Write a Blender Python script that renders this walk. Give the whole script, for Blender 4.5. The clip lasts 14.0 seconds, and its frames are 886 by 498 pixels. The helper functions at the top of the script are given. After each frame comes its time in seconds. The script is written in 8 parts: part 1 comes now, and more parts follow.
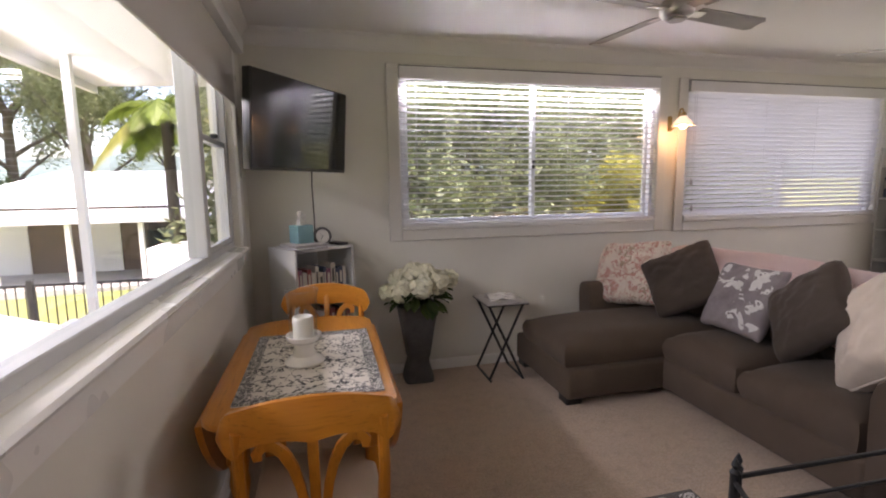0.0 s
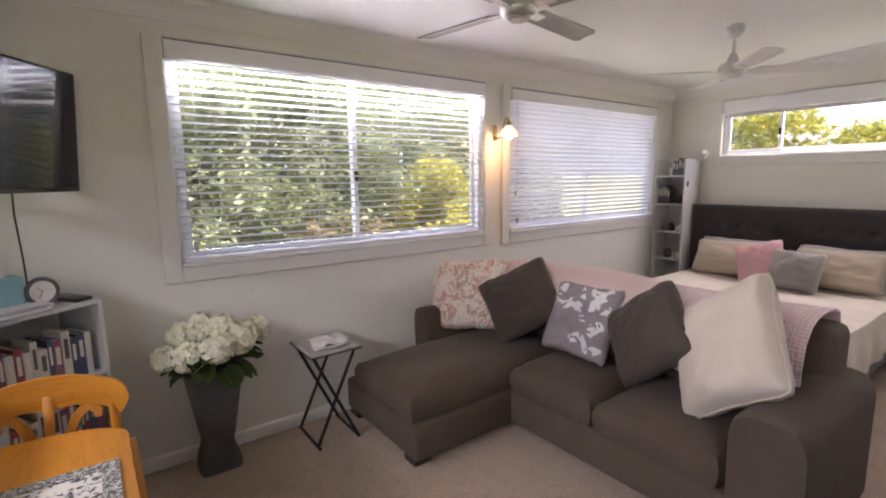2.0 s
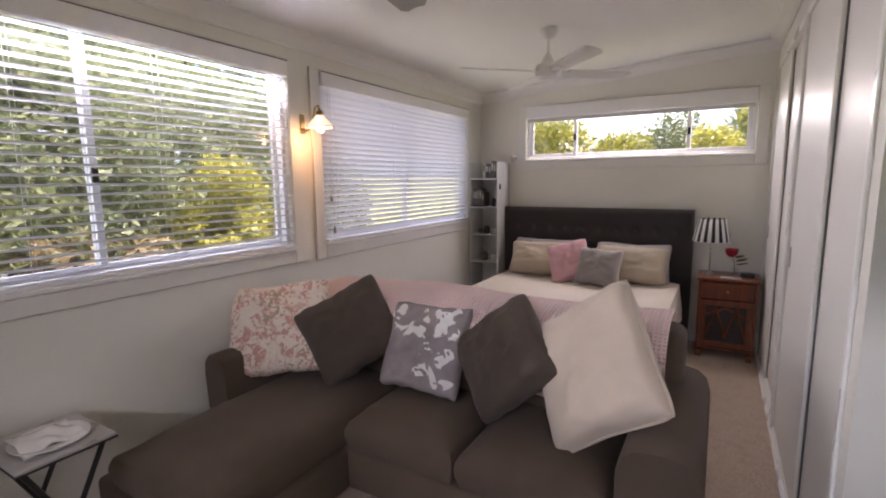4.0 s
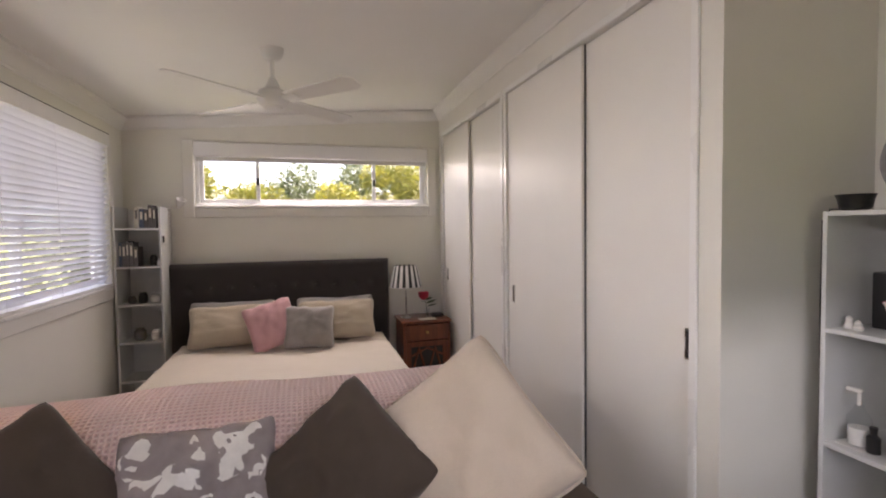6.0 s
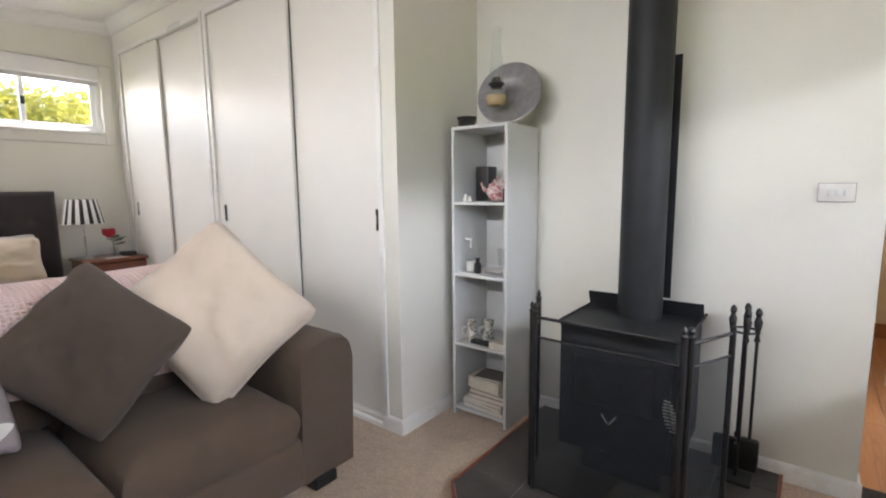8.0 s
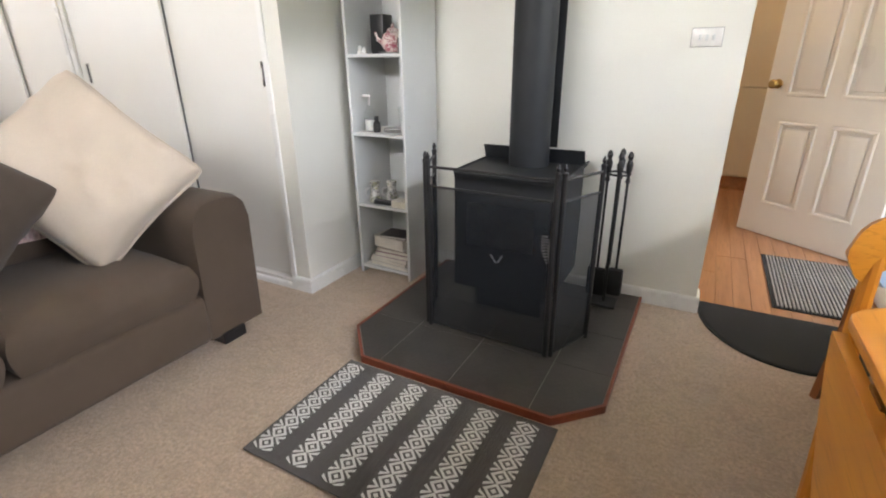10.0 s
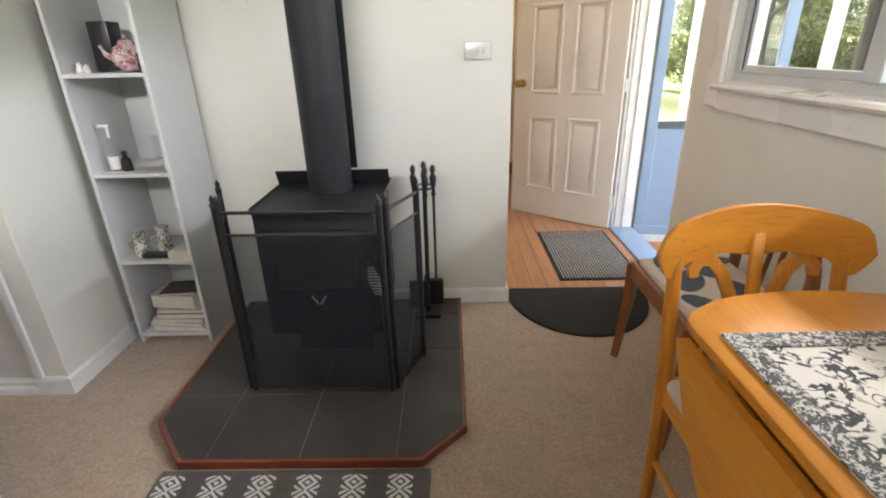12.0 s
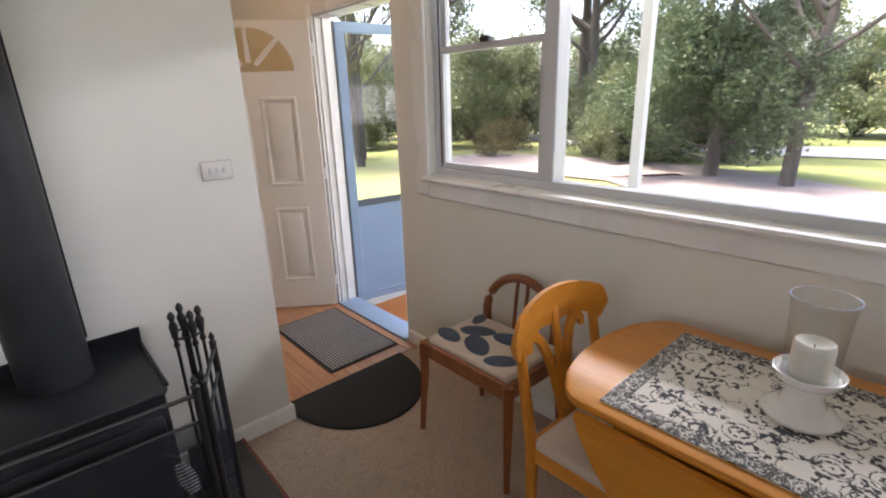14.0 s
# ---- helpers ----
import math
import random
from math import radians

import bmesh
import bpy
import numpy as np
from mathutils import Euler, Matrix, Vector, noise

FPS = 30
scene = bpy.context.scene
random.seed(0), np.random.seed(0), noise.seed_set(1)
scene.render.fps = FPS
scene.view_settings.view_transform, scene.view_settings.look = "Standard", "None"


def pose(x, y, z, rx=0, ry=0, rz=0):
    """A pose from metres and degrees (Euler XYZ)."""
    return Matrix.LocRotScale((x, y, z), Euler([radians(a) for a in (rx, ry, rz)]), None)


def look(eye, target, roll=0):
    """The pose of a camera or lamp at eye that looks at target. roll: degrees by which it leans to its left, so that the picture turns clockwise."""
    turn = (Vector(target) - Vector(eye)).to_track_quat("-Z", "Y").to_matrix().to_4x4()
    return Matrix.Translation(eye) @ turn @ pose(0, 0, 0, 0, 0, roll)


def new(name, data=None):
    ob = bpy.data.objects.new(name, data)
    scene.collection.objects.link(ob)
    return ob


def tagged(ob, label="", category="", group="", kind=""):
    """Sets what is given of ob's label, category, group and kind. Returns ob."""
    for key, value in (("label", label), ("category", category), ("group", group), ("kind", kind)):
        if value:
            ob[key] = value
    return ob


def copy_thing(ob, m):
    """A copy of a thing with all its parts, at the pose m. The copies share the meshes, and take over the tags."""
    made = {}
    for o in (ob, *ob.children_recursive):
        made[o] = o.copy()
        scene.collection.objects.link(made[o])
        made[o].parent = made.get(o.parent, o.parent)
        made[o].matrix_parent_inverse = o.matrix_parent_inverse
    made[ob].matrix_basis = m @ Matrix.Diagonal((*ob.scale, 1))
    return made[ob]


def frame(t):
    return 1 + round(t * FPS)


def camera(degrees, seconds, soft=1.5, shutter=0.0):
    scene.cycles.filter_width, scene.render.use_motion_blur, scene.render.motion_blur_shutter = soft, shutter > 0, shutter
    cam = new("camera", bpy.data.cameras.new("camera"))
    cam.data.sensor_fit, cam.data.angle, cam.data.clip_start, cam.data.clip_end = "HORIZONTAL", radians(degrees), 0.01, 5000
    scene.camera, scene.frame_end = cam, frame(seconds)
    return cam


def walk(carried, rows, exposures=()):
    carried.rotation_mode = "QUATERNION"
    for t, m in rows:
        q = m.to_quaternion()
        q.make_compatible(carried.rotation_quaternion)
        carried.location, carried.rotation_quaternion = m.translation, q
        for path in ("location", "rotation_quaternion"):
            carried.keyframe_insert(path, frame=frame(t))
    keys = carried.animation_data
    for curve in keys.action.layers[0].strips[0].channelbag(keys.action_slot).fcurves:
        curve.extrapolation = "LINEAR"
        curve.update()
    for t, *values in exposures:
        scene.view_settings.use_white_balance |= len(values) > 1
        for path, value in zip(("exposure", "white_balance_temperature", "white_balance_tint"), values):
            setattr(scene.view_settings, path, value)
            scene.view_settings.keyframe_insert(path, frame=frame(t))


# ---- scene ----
cam = camera(85.7, 14.0, 2.0)
# seconds, eye, target, roll
PATH = [
    (0, (0.193, 0.213, 1.488), (0.666, 2.138, 1.226), -0.8),
    (0.5, (0.202, 0.379, 1.526), (0.909, 2.229, 1.249), -0.7),
    (1, (0.256, 0.584, 1.546), (1.147, 2.352, 1.264), -0.8),
    (1.5, (0.317, 0.747, 1.608), (1.345, 2.438, 1.316), -0.8),
    (2, (0.375, 0.871, 1.633), (1.549, 2.463, 1.338), -0.8),
    (4.5, (0.898, 1.631, 1.61), (2.74, 2.362, 1.343), -0.6),
    (5, (1.073, 1.917, 1.624), (3.023, 2.291, 1.388), -0.6),
    (5.5, (1.203, 2.184, 1.615), (3.192, 2.082, 1.432), -0.7),
    (6, (1.185, 2.378, 1.588), (3.105, 1.824, 1.502), -0.8),
    (6.5, (1.098, 2.544, 1.55), (2.852, 1.586, 1.463), -0.9),
    (7, (0.96, 2.602, 1.506), (2.556, 1.401, 1.415), -0.8),
    (7.5, (0.88, 2.67, 1.41), (2.249, 1.218, 1.281), -0.7),
    (8, (0.823, 2.795, 1.314), (2.035, 1.226, 1.053), -0.6),
    (8.2, (0.805, 2.822, 1.292), (1.98, 1.241, 0.949), -0.6),
    (10.5, (0.676, 2.74, 1.184), (1.467, 1.067, 0.425), -0.9),
    (11, (0.701, 2.689, 1.211), (1.338, 0.958, 0.437), -1.3),
    (11.5, (0.769, 2.644, 1.241), (1.125, 0.834, 0.469), -1.5),
    (12, (0.884, 2.625, 1.286), (0.92, 0.782, 0.512), -1.5),
    (12.5, (1.043, 2.608, 1.357), (0.734, 0.791, 0.58), -1.7),
    (13, (1.174, 2.528, 1.425), (0.521, 0.808, 0.641), -1.6),
    (13.5, (1.249, 2.434, 1.47), (0.294, 0.831, 0.75), -1.7),
    (14, (1.366, 2.368, 1.527), (0.1, 0.943, 0.92), -1.8),
]
# seconds, stops, kelvin, tint
EXPOSURES = [(0, 3.08, 6850, 28), (1, 3.31, 6850, 30), (2, 3.48, 6550, 27), (4.5, 3.08, 6650, 29), (6, 3.16, 7050, 27), (7.5, 3.68, 6500, 19), (10.5, 4.08, 6750, 16), (12.5, 3.88, 6750, 17), (13.3, 3.78, 6650, 19), (14, 3.3, 6500, 22)]
walk(cam, [(t, look(eye, target, roll)) for t, eye, target, roll in PATH], EXPOSURES)

# ---- world, sun and lamps ----
world = bpy.data.worlds.new("overcast sky")
scene.world = world
world.use_nodes = True
wn = world.node_tree.nodes
sky = wn.new("ShaderNodeTexSky")
sky.sky_type = "NISHITA"
sky.sun_disc = False
sky.sun_elevation, sky.sun_rotation = radians(70), radians(153)
sky.dust_density, sky.ozone_density, sky.air_density = 4.0, 0.6, 1.0
world.node_tree.links.new(sky.outputs[0], wn["Background"].inputs[0])
wn["Background"].inputs[1].default_value = 0.105
sun_data = bpy.data.lights.new("sun", "SUN")
sun_data.energy, sun_data.angle, sun_data.color = 1.5, radians(14), (1.0, 0.95, 0.88)
sun_ob = new("sun", sun_data)
sun_ob.matrix_basis = look((4, -8, 26), (0, 0, 0))


def lamp(name, kind, energy, colour, m, size=0.1, size_y=None, spread=None):
    data = bpy.data.lights.new(name, kind)
    data.energy, data.color = energy, colour
    if kind == "AREA":
        data.size = size
        if size_y:
            data.shape, data.size_y = "RECTANGLE", size_y
        if spread:
            data.spread = radians(spread)
    else:
        data.shadow_soft_size = size
    ob = new(name, data)
    ob.matrix_basis = m
    return ob


# daylight by the openings from added lamps: at the verandah eave, under the blinds, behind the closed blind
lamp("open_sky_under_eave", "AREA", 11.5, (0.93, 0.97, 1.0), look((-2.2, 2.2, 2.50), (0.6, 2.2, 1.7)), 8.6, 0.16, 130)
lamp("window_daylight", "AREA", 4.8, (0.95, 0.98, 1.0), look((1.89, 3.955, 2.235), (1.89, 2.5, 0.9)), 2.15, 0.07, 120)
lamp("window_daylight", "AREA", 1.7, (0.92, 0.95, 1.0), look((4.45, 4.03, 1.75), (4.45, 1.0, 1.3)), 2.15, 1.05)
lamp("window_daylight", "AREA", 1.4, (1.0, 0.98, 0.92), look((6.01, 2.24, 2.20), (4.2, 2.24, 0.8)), 2.0, 0.05, 130)


# ---- helpers for building ----
I4 = Matrix.Identity(4)


def world_m(ob):
    return (world_m(ob.parent) @ ob.matrix_parent_inverse if ob.parent else I4) @ ob.matrix_basis


def mesh_from(name, bm, material, smooth=35):
    me = bpy.data.meshes.new(name)
    bmesh.ops.recalc_face_normals(bm, faces=bm.faces)
    bm.to_mesh(me)
    bm.free()
    for m in (material if isinstance(material, (list, tuple)) else [material]):
        me.materials.append(m)
    if smooth:
        me.polygons.foreach_set("use_smooth", [True] * len(me.polygons))
        me.set_sharp_from_angle(angle=radians(smooth))
    return me


def part(name, bm, material, parent, label="", smooth=35):
    """One mesh part, its points in the same space as the parent was made in."""
    ob = new(name, mesh_from(name, bm, material, smooth) if isinstance(bm, bmesh.types.BMesh) else bm)
    ob.parent = parent
    ob.matrix_parent_inverse = world_m(parent).inverted()
    if label:
        ob["label"] = label
    return ob


def solid(name, bm, material, label, category, group="", kind="", smooth=35):
    return tagged(new(name, mesh_from(name, bm, material, smooth)), label, category, group, kind)


def thing(name, base, label, category, group="", kind=""):
    ob = new(name)
    ob.empty_display_size = 0.05
    ob.matrix_basis = Matrix.Translation(base)
    return tagged(ob, label, category, group, kind)


def B():
    return bmesh.new()


def box(bm, x0, x1, y0, y1, z0, z1, bev=0.0, seg=2, m=None):
    vs = [bm.verts.new((x, y, z)) for x in (x0, x1) for y in (y0, y1) for z in (z0, z1)]
    fs = [bm.faces.new([vs[i] for i in q]) for q in
          ((0, 1, 3, 2), (4, 6, 7, 5), (0, 4, 5, 1), (2, 3, 7, 6), (0, 2, 6, 4), (1, 5, 7, 3))]
    if bev > 0:
        es = list({e for f in fs for e in f.edges})
        r = bmesh.ops.bevel(bm, geom=es, offset=bev, segments=seg, affect="EDGES", profile=0.5)
        vs = list({v for f in r["faces"] for v in f.verts} | {v for v in vs if v.is_valid})
    if m is not None:
        bmesh.ops.transform(bm, matrix=m, verts=[v for v in vs if v.is_valid])
    return bm


def rod(bm, p0, p1, r0, r1=None, seg=10, caps=True):
    p0, p1 = Vector(p0), Vector(p1)
    d = p1 - p0
    q = d.to_track_quat("Z", "Y").to_matrix().to_4x4()
    bmesh.ops.create_cone(bm, cap_ends=caps, segments=seg, radius1=r0, radius2=r0 if r1 is None else r1,
                          depth=d.length, matrix=Matrix.Translation((p0 + p1) / 2) @ q)
    return bm


def tube(bm, pts, r, seg=8, flat=1.0):
    """A round bar along a line of points; r may be a list."""
    pts = [Vector(p) for p in pts]
    rs = r if isinstance(r, (list, tuple)) else [r] * len(pts)
    rings = []
    for i, p in enumerate(pts):
        d = (pts[min(i + 1, len(pts) - 1)] - pts[max(i - 1, 0)]).normalized()
        ref = Vector((0, 0, 1)) if abs(d.z) < 0.9 else Vector((0, 1, 0))
        u = d.cross(ref).normalized()
        v = d.cross(u).normalized()
        rings.append([bm.verts.new(p + rs[i] * (math.cos(a) * u + flat * math.sin(a) * v))
                      for a in [2 * math.pi * k / seg for k in range(seg)]])
    for a, b in zip(rings, rings[1:]):
        for k in range(seg):
            bm.faces.new((a[k], a[(k + 1) % seg], b[(k + 1) % seg], b[k]))
    bm.faces.new(rings[0][::-1])
    bm.faces.new(rings[-1])
    return bm


def lathe(bm, profile, c=(0, 0, 0), seg=24, sq=None):
    """Turns (radius, height) pairs round the upright through c. sq: a squarer plan when above 2."""
    rings = []
    for r, z in profile:
        ring = []
        for k in range(seg):
            a = 2 * math.pi * (k + 0.5) / seg
            ca, sa = math.cos(a), math.sin(a)
            s = 1.0 if not sq else 1.0 / (abs(ca) ** sq + abs(sa) ** sq) ** (1 / sq)
            ring.append(bm.verts.new((c[0] + r * s * ca, c[1] + r * s * sa, c[2] + z)))
        rings.append(ring)
    for a, b in zip(rings, rings[1:]):
        for k in range(seg):
            bm.faces.new((a[k], a[(k + 1) % seg], b[(k + 1) % seg], b[k]))
    if profile[0][0] > 1e-5:
        bm.faces.new(rings[0][::-1])
    if profile[-1][0] > 1e-5:
        bm.faces.new(rings[-1])
    bmesh.ops.remove_doubles(bm, verts=bm.verts, dist=1e-6)
    return bm


def prism(bm, outline, z0, z1, m=None):
    """A flat outline in x and y, drawn up from z0 to z1."""
    lo = [bm.verts.new((x, y, z0)) for x, y in outline]
    hi = [bm.verts.new((x, y, z1)) for x, y in outline]
    n = len(lo)
    bm.faces.new(lo[::-1])
    bm.faces.new(hi)
    for i in range(n):
        bm.faces.new((lo[i], lo[(i + 1) % n], hi[(i + 1) % n], hi[i]))
    if m is not None:
        bmesh.ops.transform(bm, matrix=m, verts=lo + hi)
    return bm


def moulding(bm, p0, p1, inward, profile):
    """A profile of (out, up) pairs drawn from p0 to p1; inward: the way off the wall."""
    inward = Vector(inward)
    rings = [[bm.verts.new(Vector(p) + inward * a + Vector((0, 0, b))) for a, b in profile] for p in (p0, p1)]
    n = len(profile)
    for k in range(n):
        bm.faces.new((rings[0][k], rings[0][(k + 1) % n], rings[1][(k + 1) % n], rings[1][k]))
    bm.faces.new(rings[0])
    bm.faces.new(rings[1][::-1])
    return bm


def pillow(bm, w, h, t, n=18, m=None, seed=0, pinch=0.10, sag=0.015):
    """A stuffed cushion in the x and z plane, its corners drawn out to points."""
    off = Vector((seed * 3.1, seed * 1.7, seed * 0.9))
    made = []
    grids = []
    for side in (1, -1):
        g = []
        for i in range(n + 1):
            row = []
            for j in range(n + 1):
                u, v = 2 * i / n - 1, 2 * j / n - 1
                e = (max(0, 1 - u * u) ** 0.5) * (max(0, 1 - v * v) ** 0.5)
                cut = 1 - 0.085 * abs(u * v) ** 5
                x = cut * u * w / 2 * (1 - pinch * (1 - v * v) * abs(u) ** 3)
                z = cut * v * h / 2 * (1 - pinch * (1 - u * u) * abs(v) ** 3)
                k = noise.noise(Vector((u * 1.6, v * 1.6, side)) + off)
                k2 = noise.noise(Vector((u * 4 + v * 2, v * 3, side * 2)) + off)
                k3 = 1 - 2 * abs(noise.noise(Vector((u * 2.2 - v * 1.3, v * 4.5 + u * 2.0, side * 3)) + off))
                y = side * (t / 2 * (e ** 0.75) * (1 + 0.22 * k) + 0.004 + (sag * k2 + 0.016 * k3 ** 3) * e)
                p = (x + 0.012 * k * e, y, z + 0.012 * k2)
                if side == -1 and (i in (0, n) or j in (0, n)):
                    row.append(grids[0][i][j])
                else:
                    vert = bm.verts.new(p if (0 < i < n and 0 < j < n) else (p[0], 0, p[2]))
                    row.append(vert)
                    made.append(vert)
            g.append(row)
        grids.append(g)
        for i in range(n):
            for j in range(n):
                q = (g[i][j], g[i + 1][j], g[i + 1][j + 1], g[i][j + 1])
                bm.faces.new(q if side == 1 else q[::-1])
    if m is not None:
        bmesh.ops.transform(bm, matrix=m, verts=made)
    return bm


def sheet_grid(bm, f, nu, nv, thick=0.0):
    """A surface f(u, v) for u and v from 0 to 1, given a thickness downward or inward."""
    g = [[bm.verts.new(f(i / nu, j / nv)) for j in range(nv + 1)] for i in range(nu + 1)]
    fs = [bm.faces.new((g[i][j], g[i + 1][j], g[i + 1][j + 1], g[i][j + 1])) for i in range(nu) for j in range(nv)]
    if thick:
        bmesh.ops.recalc_face_normals(bm, faces=fs)
        bmesh.ops.solidify(bm, geom=fs, thickness=thick)
    return bm


# ---- materials ----
def nodes_of(name):
    m = bpy.data.materials.new(name)
    m.use_nodes = True
    return m, m.node_tree.nodes, m.node_tree.links, m.node_tree.nodes["Principled BSDF"]


def mixer(nt, links, fac, a, b):
    mx = nt.new("ShaderNodeMix")
    mx.data_type = "RGBA"
    for sock, val in ((mx.inputs[0], fac), (mx.inputs[6], a), (mx.inputs[7], b)):
        if isinstance(val, bpy.types.NodeSocket):
            links.new(val, sock)
        elif isinstance(val, (int, float)):
            sock.default_value = val
        else:
            sock.default_value = (*val[:3], 1)
    return mx.outputs[2]


def ramp(nt, links, src, lo, hi):
    mr = nt.new("ShaderNodeMapRange")
    mr.inputs[1].default_value, mr.inputs[2].default_value = lo, hi
    links.new(src, mr.inputs[0])
    return mr.outputs[0]


def noise_tex(nt, links, vec, scale, detail=3, rough=0.6):
    n = nt.new("ShaderNodeTexNoise")
    n.inputs["Scale"].default_value, n.inputs["Detail"].default_value, n.inputs["Roughness"].default_value = scale, detail, rough
    if vec is not None:
        links.new(vec, n.inputs["Vector"])
    return n.outputs[0]


def mapped(nt, links, scale=(1, 1, 1), rot=(0, 0, 0), kind="Object"):
    tc, mp = nt.new("ShaderNodeTexCoord"), nt.new("ShaderNodeMapping")
    mp.inputs["Scale"].default_value = scale
    mp.inputs["Rotation"].default_value = [radians(a) for a in rot]
    links.new(tc.outputs[kind], mp.inputs["Vector"])
    return mp.outputs[0]


def bump_to(nt, links, bsdf, height, strength, dist=0.01, normal=None):
    b = nt.new("ShaderNodeBump")
    b.inputs["Strength"].default_value, b.inputs["Distance"].default_value = strength, dist
    links.new(height, b.inputs["Height"])
    links.new(b.outputs[0], bsdf.inputs["Normal"])


def paint(name, base, rough=0.5, var=0.08, scale=3.0, bump=0.12, bscale=180, metal=0.0, coat=0.0, stretch=(1, 1, 1), sheen=0.0,
          per_piece=0.0, spec=0.5, rvar=0.08):
    """A plain surface with blotches at a large scale and grain at a fine one."""
    m, nt, links, bs = nodes_of(name)
    vec = mapped(nt, links, stretch)
    big = noise_tex(nt, links, vec, scale, 3)
    fine = noise_tex(nt, links, vec, bscale, 2)
    lo = [c * (1 - var) for c in base]
    hi = [min(1, c * (1 + var)) for c in base]
    col = mixer(nt, links, ramp(nt, links, big, 0.3, 0.7), lo, hi)
    dim = mixer(nt, links, ramp(nt, links, fine, 0.25, 0.75), [c * (1 - var * 0.8) for c in (1, 1, 1)], (1, 1, 1))
    mul = nt.new("ShaderNodeMix")
    mul.data_type, mul.blend_type = "RGBA", "MULTIPLY"
    mul.inputs[0].default_value = 1.0
    links.new(col, mul.inputs[6])
    links.new(dim, mul.inputs[7])
    out = mul.outputs[2]
    if per_piece:
        info = nt.new("ShaderNodeObjectInfo")
        out2 = mixer(nt, links, info.outputs["Random"], [1 - per_piece] * 3, (1, 1, 1))
        mu2 = nt.new("ShaderNodeMix")
        mu2.data_type, mu2.blend_type = "RGBA", "MULTIPLY"
        mu2.inputs[0].default_value = 1.0
        links.new(out, mu2.inputs[6])
        links.new(out2, mu2.inputs[7])
        out = mu2.outputs[2]
    links.new(out, bs.inputs["Base Color"])
    rr = nt.new("ShaderNodeMapRange")
    rr.inputs[3].default_value, rr.inputs[4].default_value = max(0.02, rough - rvar), min(1, rough + rvar)
    links.new(big, rr.inputs[0])
    links.new(rr.outputs[0], bs.inputs["Roughness"])
    bs.inputs["Metallic"].default_value = metal
    bs.inputs["Coat Weight"].default_value = coat
    bs.inputs["Sheen Weight"].default_value = sheen
    bs.inputs["Specular IOR Level"].default_value = spec
    if bump:
        bump_to(nt, links, bs, fine, bump, 0.004)
    return m


def timber(name, light, dark, rough=0.3, axis=1, grain=26.0, coat=0.3, per_piece=0.0):
    """Varnished wood: long streaks along one axis, fine pores across."""
    m, nt, links, bs = nodes_of(name)
    st = [grain, grain, grain]
    st[axis] = grain * 0.07
    vec = mapped(nt, links, st)
    n1 = noise_tex(nt, links, vec, 1.0, 4, 0.65)
    st2 = [c * 7 for c in st]
    n2 = noise_tex(nt, links, mapped(nt, links, st2), 1.0, 2)
    col = mixer(nt, links, ramp(nt, links, n1, 0.35, 0.68), dark, light)
    col = mixer(nt, links, ramp(nt, links, n2, 0.55, 0.8), col, [c * 0.75 for c in dark])
    if per_piece:
        info = nt.new("ShaderNodeObjectInfo")
        tone = mixer(nt, links, info.outputs["Random"], [1 - per_piece] * 3, [1, 1, 1])
        mu = nt.new("ShaderNodeMix")
        mu.data_type, mu.blend_type = "RGBA", "MULTIPLY"
        mu.inputs[0].default_value = 1.0
        links.new(col, mu.inputs[6])
        links.new(tone, mu.inputs[7])
        col = mu.outputs[2]
    links.new(col, bs.inputs["Base Color"])
    bs.inputs["Roughness"].default_value = rough
    bs.inputs["Coat Weight"].default_value = coat
    bs.inputs["Coat Roughness"].default_value = 0.18
    bump_to(nt, links, bs, n1, 0.06, 0.003)
    return m


def fabric(name, base, weave=900, var=0.12, rough=0.9, sheen=0.25, bump=0.35):
    m, nt, links, bs = nodes_of(name)
    vec = mapped(nt, links)
    big = noise_tex(nt, links, vec, 5, 4)
    fine = noise_tex(nt, links, vec, weave, 1)
    lo, hi = [c * (1 - var) for c in base], [min(1, c * (1 + var)) for c in base]
    col = mixer(nt, links, ramp(nt, links, big, 0.3, 0.7), lo, hi)
    col2 = mixer(nt, links, ramp(nt, links, fine, 0.35, 0.7), [c * 0.78 for c in base], col)
    links.new(col2, bs.inputs["Base Color"])
    bs.inputs["Roughness"].default_value = rough
    bs.inputs["Sheen Weight"].default_value = sheen
    bs.inputs["Specular IOR Level"].default_value = 0.2
    bump_to(nt, links, bs, fine, bump, 0.003)
    return m


